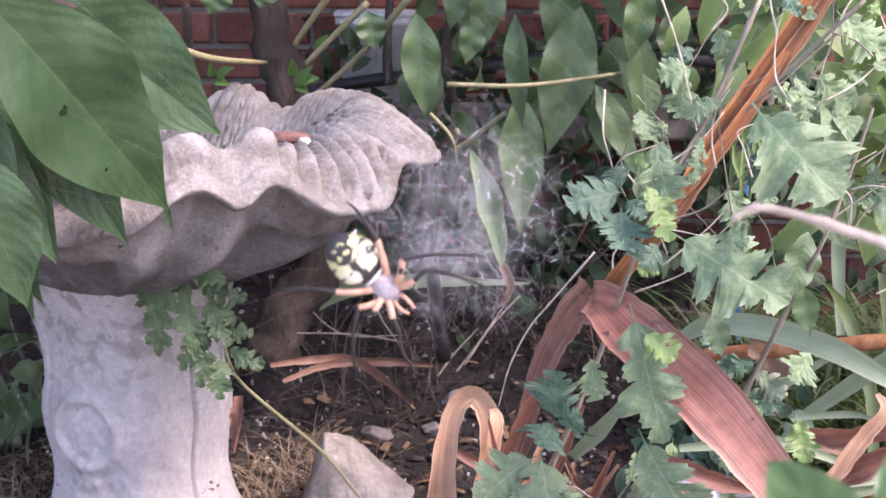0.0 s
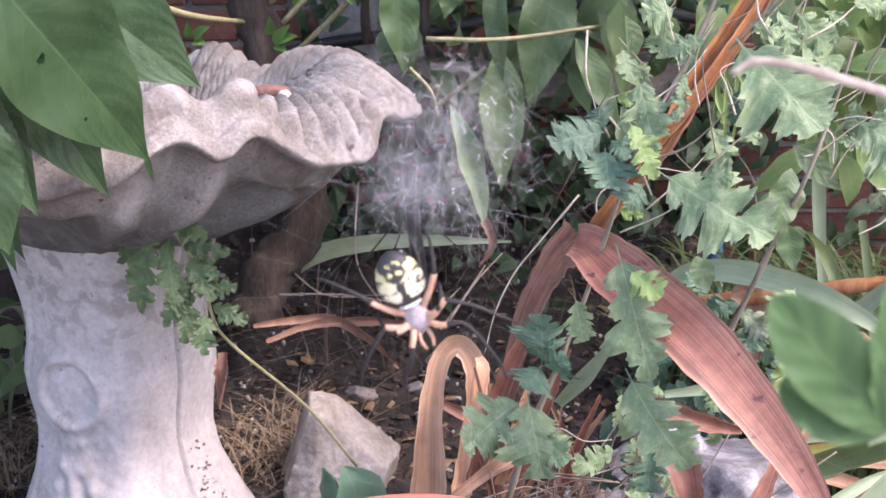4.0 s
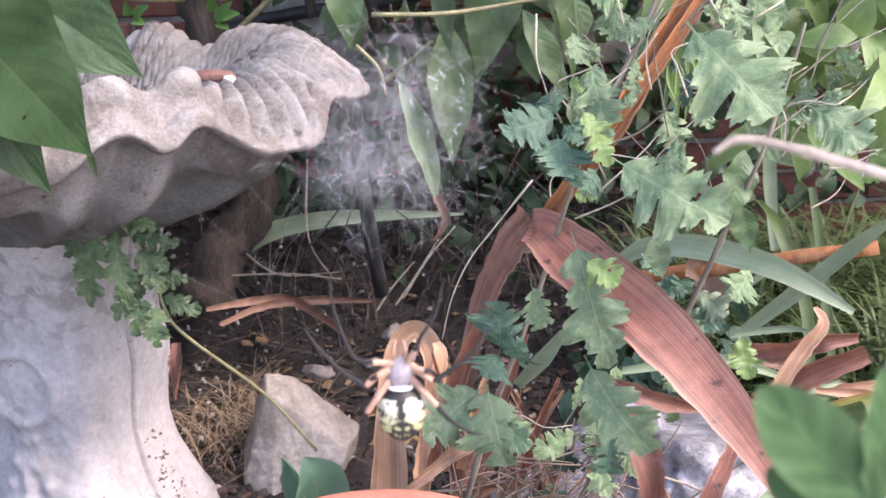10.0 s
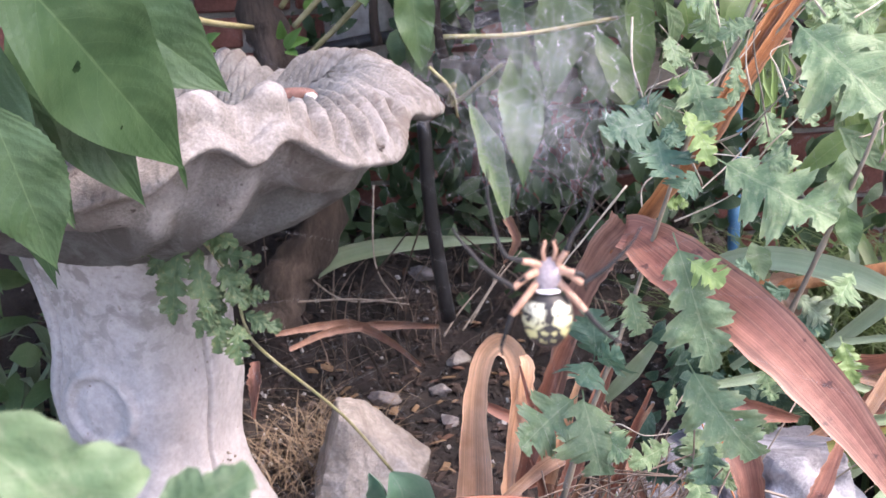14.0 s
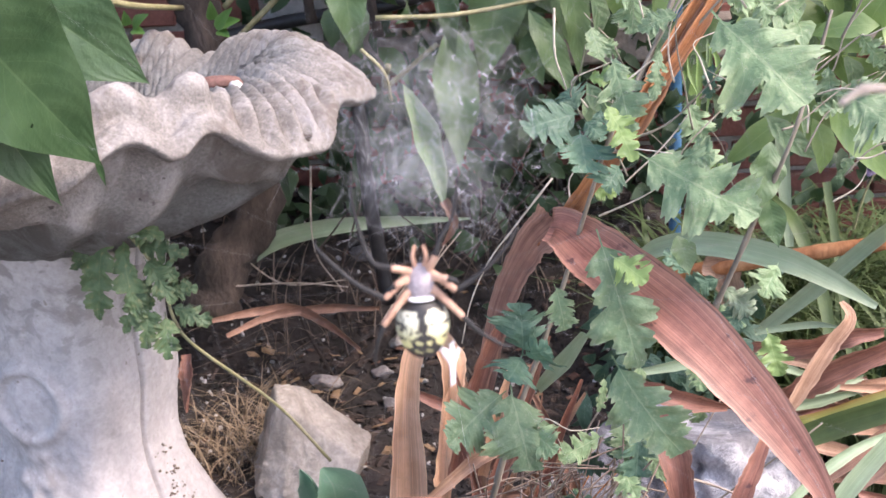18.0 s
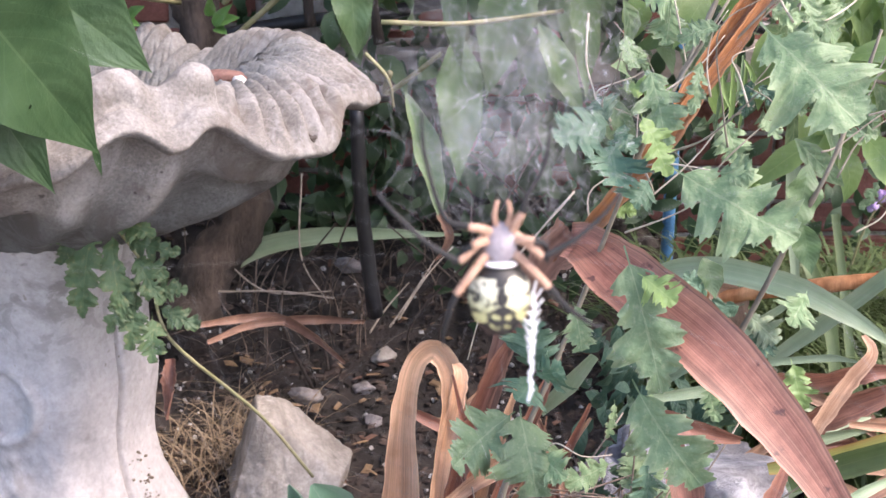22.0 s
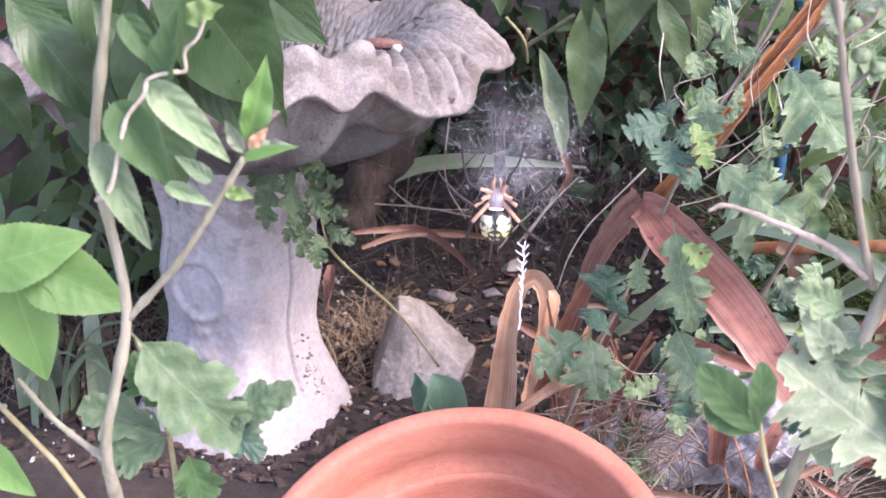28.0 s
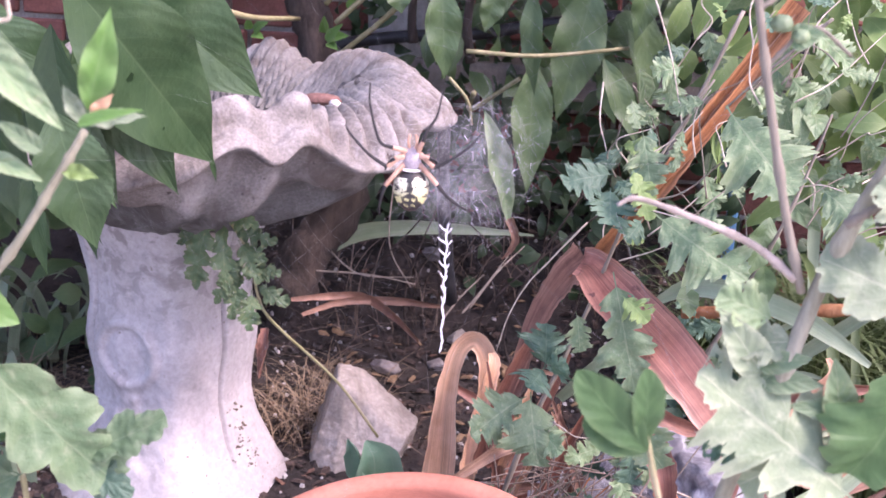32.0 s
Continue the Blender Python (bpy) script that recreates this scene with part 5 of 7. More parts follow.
near_tip = thing("chrysanthemum", "chrysanthemum shoot ending in one deep green cleft leaf", "plant", (0.125, 0.215, 0.0))
stem(near_tip, [(0.150, 0.23, 0.0), (0.150, 0.225, 0.4), (0.140, 0.22, 0.70), (0.118, 0.212, 0.795), (0.113, 0.210, 0.812)], 0.0016, 0.0008, SHOOT, n=24, sides=8, knots=4)
for base, tip, width, face in (((0.115, 0.210, 0.804), (0.088, 0.206, 0.834), 0.0165, (-0.25, -1, 0.4)), ((0.1135, 0.211, 0.806), (0.111, 0.207, 0.836), 0.0125, (0.3, -1, 0.4)), ((0.115, 0.212, 0.803), (0.092, 0.210, 0.815), 0.014, (-0.1, -1, 0.3))):
    leaf(near_tip, base, tip, width, "round", NEAR, face, bend=0.1, wave=0.2)

twiggy = random.Random(8)
for _ in range(34):
    x, z = twiggy.uniform(0.17, 0.48), twiggy.uniform(0.56, 0.86)
    a = Vector((x, twiggy.uniform(1.0, 1.25), z))
    d = Vector((twiggy.gauss(0.02, 0.05), twiggy.gauss(0, 0.03), twiggy.uniform(0.04, 0.14)))
    stem(mum, [a, a + d * 0.3 + Vector((twiggy.gauss(0, 0.012), 0, twiggy.gauss(0, 0.006))), a + d * 0.7 + Vector((twiggy.gauss(0, 0.016), 0, twiggy.gauss(0, 0.008))), a + d], 0.0011, 0.0004, HAY if twiggy.random() < 0.5 else STEM, "twig", n=16, sides=5)
    for k in range(1):
        p = a + d * twiggy.uniform(0.2, 1.0)
        q = Vector((twiggy.gauss(0, 0.6), twiggy.uniform(-0.7, 0.2), twiggy.uniform(-1, 0.35))).normalized() * twiggy.uniform(0.028, 0.06)
        leaf(mum, p, p + q, q.length * twiggy.uniform(0.4, 0.62), "mum", (MUM, MUM, MUM_DARK, FRESH)[twiggy.randrange(4)], (twiggy.gauss(0, 0.5), -1, twiggy.uniform(0, 0.8)), bend=twiggy.uniform(0.05, 0.3), fold=0.1, wave=0.2)
for k in range(16):
    x = twiggy.uniform(0.06, 0.34)
    stem(mum, [(x, 1.2, 0.02), (x + twiggy.gauss(0.01, 0.04), 1.17, 0.15), (x + twiggy.gauss(0.03, 0.08), twiggy.uniform(1.1, 1.16), twiggy.uniform(0.22, 0.42))], 0.0018, 0.0009, (STEM, TWIG, STALK)[k % 3], n=14, sides=6)
for x0, y0, z0, n in ((0.11, 1.21, 0.23, 6), (0.18, 1.15, 0.28, 8), (0.21, 1.11, 0.35, 8), (0.3, 1.12, 0.44, 8)):
    for k in range(n):
        p = Vector((x0 + twiggy.gauss(0, 0.03), y0 + twiggy.uniform(-0.03, 0.03), z0 + twiggy.gauss(0, 0.05)))
        q = Vector((twiggy.gauss(0, 0.6), twiggy.uniform(-0.7, 0.2), twiggy.uniform(-1, 0.5))).normalized() * twiggy.uniform(0.035, 0.065)
        leaf(mum, p, p + q, q.length * twiggy.uniform(0.45, 0.65), "mum", (MUM, MUM, MUM, MUM_DARK)[k % 4], (twiggy.gauss(0, 0.5), -1, twiggy.uniform(0, 0.8)), bend=0.15, fold=0.1, wave=0.12)
for k in range(9):
    a = Vector((0.290, 1.120, 0.743)) + Vector((twiggy.uniform(-0.012, 0.02), twiggy.uniform(-0.01, 0.01), twiggy.uniform(-0.01, 0.01)))
    b = a + Vector((twiggy.uniform(-0.006, 0.010), twiggy.uniform(-0.01, 0.01), -twiggy.uniform(0.03, 0.07)))
    strap(mum, [a, a.lerp(b, 0.5) + Vector((twiggy.gauss(0, 0.003), 0, 0)), b], (0.001, 0.0028, 0.0008), FRESH if k % 3 else MUM, "hanging_leaf", cup=0.6, n=8, cols=2, twist=twiggy.uniform(-1, 1))
husk = part("dried_leaf", ribbon_mesh("dried_leaf", [(-0.283, 1.460, 0.335), (-0.280, 1.450, 0.307), (-0.288, 1.450, 0.258)], (0.006, 0.012, 0.005), RUST, cup=0.8, n=20, ragged=0.5, twist=1.2))
tagged(husk, "crumpled reddish dried leaf hanging by the pedestal", "dead leaf")
# ---- strap leaves, grass, hose and rod ----
rod = part("garden_stake", tube_mesh("garden_stake", [(0.574, 2.30, 0.05), (0.572, 2.30, 0.5), (0.568, 2.30, 1.1)], 0.0125, 0.0125, BLUE, n=12, sides=14))
tagged(rod, "thin blue plastic garden stake stuck in the soil", "stake")
hose = part("hose", tube_mesh("hose", [(-0.377, 2.300, 0.630), (-0.286, 2.300, 0.659), (-0.148, 2.280, 0.684), (-0.014, 2.260, 0.698), (0.095, 2.250, 0.721), (0.204, 2.250, 0.738), (0.344, 2.250, 0.744), (0.9, 2.3, 0.62), (1.3, 2.35, 0.3), (1.4, 2.35, 0.08)], 0.013, 0.013, HOSE, n=60, sides=12))
tagged(hose, "black rubber garden hose draped along the wall", "hose")
prop = part("dark_stake", tube_mesh("dark_stake", [(-0.050, 1.950, 0.571), (-0.043, 1.970, 0.401), (-0.021, 2.000, 0.200)], 0.012, 0.013, HOSE, n=12, sides=10, wobble=0.2))
tagged(prop, "dark weathered stake behind the bird bath", "stake")
iris = thing("strap_leaf_clump", "clump of grey-green strap leaves beside the white rock", "plant", (0.5, 1.45, 0.0))
strap(iris, [(0.291, 1.4, 0.441), (0.326, 1.38, 0.469), (0.381, 1.35, 0.477), (0.454, 1.32, 0.463), (0.509, 1.3, 0.438), (0.556, 1.28, 0.41)], (0.006, 0.012, 0.015, 0.015, 0.011, 0.004), STRAP, cup=0.3, n=24)
strap(iris, [(0.463, 1.4, 0.344), (0.519, 1.38, 0.401), (0.581, 1.35, 0.472), (0.61, 1.3, 0.525)], (0.008, 0.011, 0.01, 0.004), STRAP, cup=0.3, n=24)
strap(iris, [(0.35, 1.45, 0.3), (0.416, 1.42, 0.363), (0.502, 1.4, 0.433)], (0.005, 0.008, 0.003), STRAP, cup=0.3, n=24)
strap(iris, [(0.380, 1.16, 0.318), (0.414, 1.15, 0.328), (0.451, 1.15, 0.333), (0.52, 1.14, 0.358), (0.60, 1.12, 0.372)], (0.006, 0.011, 0.013, 0.013, 0.008), GOLD, label='yellowing strap leaf', cup=0.3, n=24)
strap(iris, [(0.399, 1.15, 0.308), (0.452, 1.13, 0.337), (0.504, 1.1, 0.37)], (0.012, 0.014, 0.013), BLADE, cup=0.3, n=24)
strap(iris, [(0.39, 1.0, 0.297), (0.42, 1.0, 0.343), (0.465, 1.0, 0.398)], (0.008, 0.01, 0.008), STRAP, cup=0.3, n=24)
strap(iris, [(0.423, 1.2, 0.422), (0.386, 1.2, 0.421), (0.441, 1.18, 0.433), (0.464, 1.16, 0.436)], (0.002, 0.004, 0.004, 0.001), STRAP, cup=0.3, n=24)
strap(iris, [(0.544, 1.6, 0.577), (0.551, 1.6, 0.488), (0.557, 1.58, 0.393)], (0.01, 0.01, 0.006), STRAP, cup=0.3, n=24)
strap(iris, [(0.151, 1.25, 0.347), (0.177, 1.22, 0.392), (0.199, 1.2, 0.432)], (0.006, 0.01, 0.005), STRAP, cup=0.3, n=24)
strap(iris, [(0.536, 1.6, 0.464), (0.535, 1.5, 0.449), (0.561, 1.45, 0.352), (0.556, 1.4, 0.244)], (0.005, 0.009, 0.009, 0.006), BLADE, cup=0.3, n=24)
strap(iris, [(0.613, 1.6, 0.48), (0.623, 1.55, 0.347), (0.628, 1.5, 0.216)], (0.006, 0.007, 0.006), BLADE, cup=0.3, n=24)
back_strap = thing("strap_leaf", "single grey-green strap leaf arching over the soil", "leaf", (-0.304, 2.200, 0.229))
strap(back_strap, [(-0.320, 2.150, 0.222), (-0.240, 2.150, 0.280), (-0.130, 2.150, 0.304), (-0.000, 2.150, 0.308), (0.140, 2.150, 0.305)], (0.012, 0.018, 0.016, 0.010, 0.002), STRAP, n=24, cup=0.3)
SPROUT = leafy("blue_green_leaf", (0.10, 0.21, 0.13), (0.16, 0.28, 0.18), (0.26, 0.36, 0.26), 0.3, 0.4, 0.0, 0.25)
sprout = thing("seedling", "folded broad green leaf sprouting behind the pot", "plant", (-0.100, 1.200, 0.216))
strap(sprout, [(-0.085, 1.235, 0.02), (-0.089, 1.220, 0.201), (-0.099, 1.210, 0.240), (-0.108, 1.200, 0.274), (-0.121, 1.200, 0.292)], (0.008, 0.012, 0.02, 0.016, 0.002), SPROUT, n=16, face=(-0.9, -1, 0.2), cup=0.8)
strap(sprout, [(-0.085, 1.235, 0.02), (-0.088, 1.210, 0.206), (-0.085, 1.200, 0.244), (-0.086, 1.190, 0.274), (-0.097, 1.190, 0.296)], (0.008, 0.014, 0.036, 0.030, 0.003), SPROUT, n=16, face=(0.4, -1, 0.5), cup=0.4)
pot_leaf = thing("seedling", "broad green leaf growing inside the flower pot", "plant", (0.0, 0.82, 0.09))
strap(pot_leaf, [(0.0, 0.84, 0.085), (0.01, 0.82, 0.13), (0.02, 0.78, 0.17), (0.04, 0.71, 0.18)], (0.02, 0.032, 0.032, 0.01), BROAD, n=16, face=(0, -0.6, 1))

litter = [
    ("reddish-brown upright dead leaf base behind the pot", RUST, [(0.051, 1.200, 0.270), (0.071, 1.200, 0.355), (0.095, 1.190, 0.429), (0.116, 1.180, 0.472)], (0.010, 0.011, 0.010, 0.004)),
    ("narrow pinkish-tan dead leaf base behind the pot", TAN, [(0.080, 1.190, 0.274), (0.098, 1.180, 0.351), (0.113, 1.170, 0.412)], (0.006, 0.007, 0.003)),
    ("dry brown strap leaf lying on the soil", LITTER, [(-0.322, 1.900, 0.221), (-0.245, 1.950, 0.216), (-0.184, 1.980, 0.204), (-0.122, 1.930, 0.186), (-0.072, 1.860, 0.168)], (0.004, 0.008, 0.010, 0.007, 0.003)),
    ("dry brown strap leaf lying on the soil", LITTER, [(-0.297, 1.880, 0.199), (-0.226, 1.950, 0.206), (-0.130, 2.000, 0.196), (-0.040, 2.050, 0.172)], (0.004, 0.007, 0.009, 0.004)),
    ("long orange-brown dry stalk lying across the leaves", STALK, None, None)]
litter += [
    ("twisted tan-brown dead leaf among green straps", DRIED, [(0.391, 1.120, 0.349), (0.413, 1.120, 0.392), (0.437, 1.120, 0.434), (0.456, 1.120, 0.461), (0.451, 1.130, 0.476)], (0.004, 0.009, 0.010, 0.008, 0.003)),
    ("rust dead leaf hanging before the white rock", RUST, [(0.251, 1.080, 0.388), (0.261, 1.060, 0.359), (0.268, 1.050, 0.321), (0.271, 1.050, 0.273)], (0.010, 0.016, 0.013, 0.010)),
    ("narrow dead leaf hanging before the white rock", RUST, [(0.356, 1.050, 0.383), (0.338, 1.040, 0.346), (0.322, 1.030, 0.315), (0.317, 1.030, 0.281)], (0.004, 0.008, 0.010, 0.006)),
    ("rust dead leaf under the chrysanthemum", RUST, [(0.222, 1.120, 0.410), (0.252, 1.100, 0.404), (0.293, 1.100, 0.389), (0.334, 1.120, 0.371)], (0.004, 0.010, 0.010, 0.004))]
litter += [
    ("rust dead leaf among the strap leaves", RUST, [(0.418, 1.300, 0.361), (0.454, 1.250, 0.378), (0.486, 1.200, 0.408), (0.530, 1.200, 0.412)], (0.006, 0.013, 0.012, 0.006)),
    ("crumpled rust leaf beside the white rock", RUST, [(0.435, 1.250, 0.314), (0.471, 1.220, 0.355), (0.540, 1.200, 0.395)], (0.010, 0.018, 0.014)),
    ("tan dead leaf base at the pot", TAN, [(0.037, 1.200, 0.258), (0.047, 1.220, 0.324), (0.061, 1.240, 0.391), (0.057, 1.250, 0.405)], (0.012, 0.011, 0.009, 0.004)),
    ("brown dead leaf base at the pot", RUST, [(0.085, 1.150, 0.267), (0.105, 1.150, 0.326), (0.130, 1.140, 0.407), (0.148, 1.130, 0.460)], (0.008, 0.010, 0.008, 0.004)),
    ("tan-brown dead leaf bent by the stake", DRIED, [(0.396, 1.450, 0.417), (0.422, 1.450, 0.409), (0.433, 1.440, 0.374), (0.429, 1.430, 0.332)], (0.012, 0.020, 0.016, 0.006))]
for words, m, pts, w in litter:
    if pts is None:
        dead = thing("dead_stalk", words, "dead stalk", (0.342, 1.450, 0.408))
        stem(dead, [(0.345, 1.500, 0.389), (0.423, 1.450, 0.413), (0.502, 1.400, 0.440), (0.609, 1.350, 0.467)], 0.009, 0.010, STALK, "stalk", n=20, wobble=0.3)
    else:
        dead = thing("dead_leaf", words, "dead leaf", pts[0])
        strap(dead, pts, w, TAN if m is STALK else m, cup=0.5, n=26, ragged=0.25, pleats=0.12, twist=0.5)

rnd = random.Random(4)
pile = thing("dead_leaf_pile", "heap of rust and tan dead strap leaves round the white rock", "dead leaves", (0.3, 1.2, 0.0))
for k in range(46):
    x, y = rnd.uniform(0.08, 0.62), rnd.uniform(1.08, 1.42)
    z = rnd.uniform(0.06, 0.30) if y > 1.15 else rnd.uniform(0.03, 0.2)
    a, l = rnd.uniform(-0.7, 0.7), rnd.uniform(0.05, 0.13)
    d = Vector((math.cos(a), rnd.uniform(-0.4, 0.4), math.sin(a) * 0.8)) * l
    p = Vector((x, y, z))
    w = rnd.uniform(0.004, 0.012)
    if 0.16 < x < 0.46 and z > 0.10:
        continue
    strap(pile, [p - d, p + Vector((0, 0, rnd.uniform(-0.01, 0.025))), p + d], (w * 0.5, w, w * 0.3), (RUST, DRIED, LITTER)[k % 3], cup=0.6, n=12, twist=rnd.uniform(-1, 1), cols=2, ragged=0.25)


for k in range(22):
    p = Vector((rnd.uniform(0.40, 0.66), rnd.uniform(1.10, 1.35), rnd.uniform(0.10, 0.33)))
    a, l, w = rnd.uniform(-0.5, 0.6), rnd.uniform(0.06, 0.14), rnd.uniform(0.006, 0.014)
    d = Vector((math.cos(a), rnd.uniform(-0.3, 0.3), math.sin(a) * 0.8)) * l
    strap(pile, [p - d, p + Vector((0, 0, rnd.uniform(-0.01, 0.03))), p + d], (w * 0.5, w, w * 0.3), (LITTER, DRIED, STRAP, RUST)[k % 4], cup=0.6, n=12, twist=rnd.uniform(-1, 1), cols=2, ragged=0.2)

for k in range(14):
    p = Vector((rnd.uniform(0.06, 0.20), rnd.uniform(1.17, 1.27), rnd.uniform(0.22, 0.27)))
    d = Vector((rnd.uniform(-0.03, 0.05), rnd.uniform(-0.02, 0.02), rnd.uniform(0.07, 0.15)))
    w = rnd.uniform(0.003, 0.007)
    strap(pile, [p - d * 0.6, p + d * 0.3, p + d + Vector((rnd.uniform(-0.02, 0.02), 0, -0.01))], (w, w, w * 0.3), (DRIED, LITTER, RUST)[k % 3], cup=0.7, n=14, twist=rnd.uniform(-1, 1), cols=2, ragged=0.25)


def blades(name, label, category, spots, material, count_each, height, width, lean, seed):
    """A clump of thin arching blades as one mesh."""
    r = random.Random(seed)
    verts, faces, uvs = [], [], []
    for cx, cy in spots:
        for _ in range(count_each):
            a = r.uniform(0, 6.283)
            x, y = cx + r.gauss(0, 0.04), cy + r.gauss(0, 0.04)
            z = ground_z(x, y)
            h, l = height * r.uniform(0.6, 1.15), lean * r.uniform(0.4, 1.2)
            dx, dy = math.cos(a), math.sin(a)
            w = width * r.uniform(0.7, 1.2)
            n = 7
            k = len(verts)
            for i in range(n + 1):
                v = i / n
                px, py = x + dx * l * v * v, y + dy * l * v * v
                pz = z + h * (v - 0.45 * v ** 3)
                s = w * (1 - v ** 2.5)
                verts += [(px - dy * s, py + dx * s, pz), (px + dy * s, py - dx * s, pz)]
                uvs += [(-1, v), (1, v)]
                if i < n:
                    faces.append((k + 2 * i, k + 2 * i + 1, k + 2 * i + 3, k + 2 * i + 2))
    return tagged(part(name, mesh_from(name, verts, faces, material, True, uvs)), label, category, kind="stuff")


blades("liriope_grass", "dense green grass-like border plants by the wall", "grass", [(0.62 + 0.09 * i, 1.75 + 0.09 * (i % 3)) for i in range(9)] + [(0.70 + 0.08 * i, 1.55) for i in range(6)] + [(0.5 + 0.1 * i, 1.95) for i in range(9)], BLADE, 100, 0.48, 0.0042, 0.30, 3)
blades("dry_grass", "tangle of dry straw round the pedestal foot", "dry grass", [(-0.28, 1.78), (-0.22, 1.86), (-0.33, 1.85), (-0.20, 1.78), (-0.70, 1.75), (-0.78, 1.65), (-0.85, 1.8), (-0.65, 1.9), (-0.25, 1.95), (-0.9, 1.6)], STRAW, 60, 0.09, 0.0012, 0.16, 5)
blades("dry_grass", "dry roots and straw under the chrysanthemum", "dry grass", [(0.17, 1.25), (0.12, 1.3), (0.22, 1.2), (0.2, 1.17), (0.24, 1.14), (0.28, 1.15), (0.1, 1.2), (0.45, 1.3)], TWIG, 130, 0.20, 0.0013, 0.18, 6)
ROOT = speckled("dry_root", (0.10, 0.072, 0.054), (0.17, 0.125, 0.095), (0.27, 0.21, 0.165), 40, 0.95, 5, 0.3)
blades("dry_roots", "tangle of dry brown roots on the shaded bank", "dry roots", [(-0.22, 2.15), (-0.14, 2.2), (-0.06, 2.22), (0.02, 2.26), (0.1, 2.3), (-0.3, 2.25), (0.2, 2.3), (0.3, 2.25)], ROOT, 13, 0.22, 0.0014, 0.34, 16)
blades("iris_foliage", "broad green leaves behind the pedestal", "foliage", [(-0.95, 1.75), (-0.85, 1.95), (-1.05, 1.6), (-0.7, 2.05), (-0.78, 1.55)], STRAP, 14, 0.34, 0.016, 0.16, 8)


def leaf_cloud(name, label, category, boxes, material, size, seed, droop=0.6):
    """Background foliage: many small pointed leaves in one mesh, each at its own tilt."""
    r = random.Random(seed)
    verts, faces, uvs = [], [], []
    for (x0, x1), (y0, y1), (z0, z1), n in boxes:
        for _ in range(n):
            p = Vector((r.uniform(x0, x1), r.uniform(y0, y1), r.uniform(z0, z1)))
            d = Vector((r.gauss(0, 0.5), r.gauss(0, 0.5), -droop + r.gauss(0, 0.4))).normalized()
            f = Vector((r.gauss(0, 0.4), -1, r.gauss(0.3, 0.4)))
            f = (f - f.dot(d) * d).normalized()
            s = d.cross(f)
            l, w = size * r.uniform(0.6, 1.3), size * r.uniform(0.16, 0.26)
            k = len(verts)
            for v, hw, up in ((0, 0.03, 0), (0.25, 0.85, 0.1), (0.5, 1.0, 0.12), (0.78, 0.6, 0.05), (1, 0.02, -0.1)):
                for u in (-1, 0, 1):
                    verts.append(p + d * l * v + s * (u * w * hw) + f * (abs(u) * 0.2 * w * hw + up * l))
                    uvs.append((u, v))
            for i in range(4):
                for j in range(2):
                    faces.append((k + i * 3 + j, k + i * 3 + j + 1, k + i * 3 + j + 4, k + i * 3 + j + 3))
    return tagged(part(name, mesh_from(name, verts, faces, material, True, uvs)), label, category, kind="stuff")


leaf_cloud("shrub_foliage", "loose green leaves of shrubs against the wall", "foliage", [((-0.1, 0.5), (2.0, 2.35), (0.62, 1.2), 120), ((0.45, 1.3), (1.5, 2.1), (0.70, 1.1), 150)], HANG, 0.10, 2)
leaf_cloud("shrub_foliage", "pale grey-green chewed leaves in the border", "foliage", [((0.38, 0.75), (1.1, 1.5), (0.64, 0.95), 50), ((0.2, 0.45), (1.15, 1.3), (0.66, 0.9), 18)], MUM, 0.06, 9)
leaf_cloud("shrub_foliage", "bright leaves catching the light in the border", "foliage", [((0.3, 1.0), (1.2, 1.7), (0.70, 1.05), 190), ((0.42, 0.72), (1.15, 1.4), (0.64, 0.95), 110)], FRESH, 0.085, 12)
# leaf green darkened so its colour carries the deep shade by the wall
SHADE_TONED = leafy("shade_toned_leaf", (0.02, 0.045, 0.018), (0.035, 0.07, 0.028), (0.06, 0.1, 0.05), 0.2, 0.6, 8, 0.2)
leaf_cloud("shrub_foliage", "low foliage toned dark to stand in for shade under the shrub", "foliage", [((-0.05, 0.5), (2.15, 2.42), (0.10, 0.55), 130), ((-0.35, 0.1), (2.3, 2.42), (0.15, 0.55), 60), ((0.5, 1.4), (2.1, 2.42), (0.2, 0.9), 460), ((-0.3, 0.6), (2.25, 2.44), (0.28, 0.80), 750)], SHADE_TONED, 0.06, 14)
leaf_cloud("low_foliage", "mixed low foliage beyond the pedestal", "foliage", [((-1.5, -0.66), (1.75, 2.3), (0.04, 0.55), 190)], HANG, 0.10, 41, 0.3)
blades("dry_grass", "pale straw beyond the pedestal", "dry grass", [(-0.75 - 0.08 * i, 1.7 + 0.09 * (i % 4)) for i in range(9)], STRAW, 50, 0.16, 0.0018, 0.2, 45)
leaf_cloud("low_foliage", "small dark leaves under the bent dead leaf", "foliage", [((0.24, 0.5), (1.42, 1.62), (0.05, 0.36), 150)], MUM_DARK, 0.05, 19)
# shrub continued out of view to cast shade on the wall zone
leaf_cloud("shrub_canopy", "unseen leafy top of the shrub, added to shade the wall", "foliage", [((-1.0, 1.0), (1.75, 2.45), (1.05, 1.6), 900)], HANG, 0.15, 31)
leaf_cloud("shrub_foliage", "leaves of the overhanging branch behind the bowl", "foliage", [((-1.5, -0.75), (1.3, 2.2), (0.45, 1.2), 120)], BROAD, 0.15, 15)


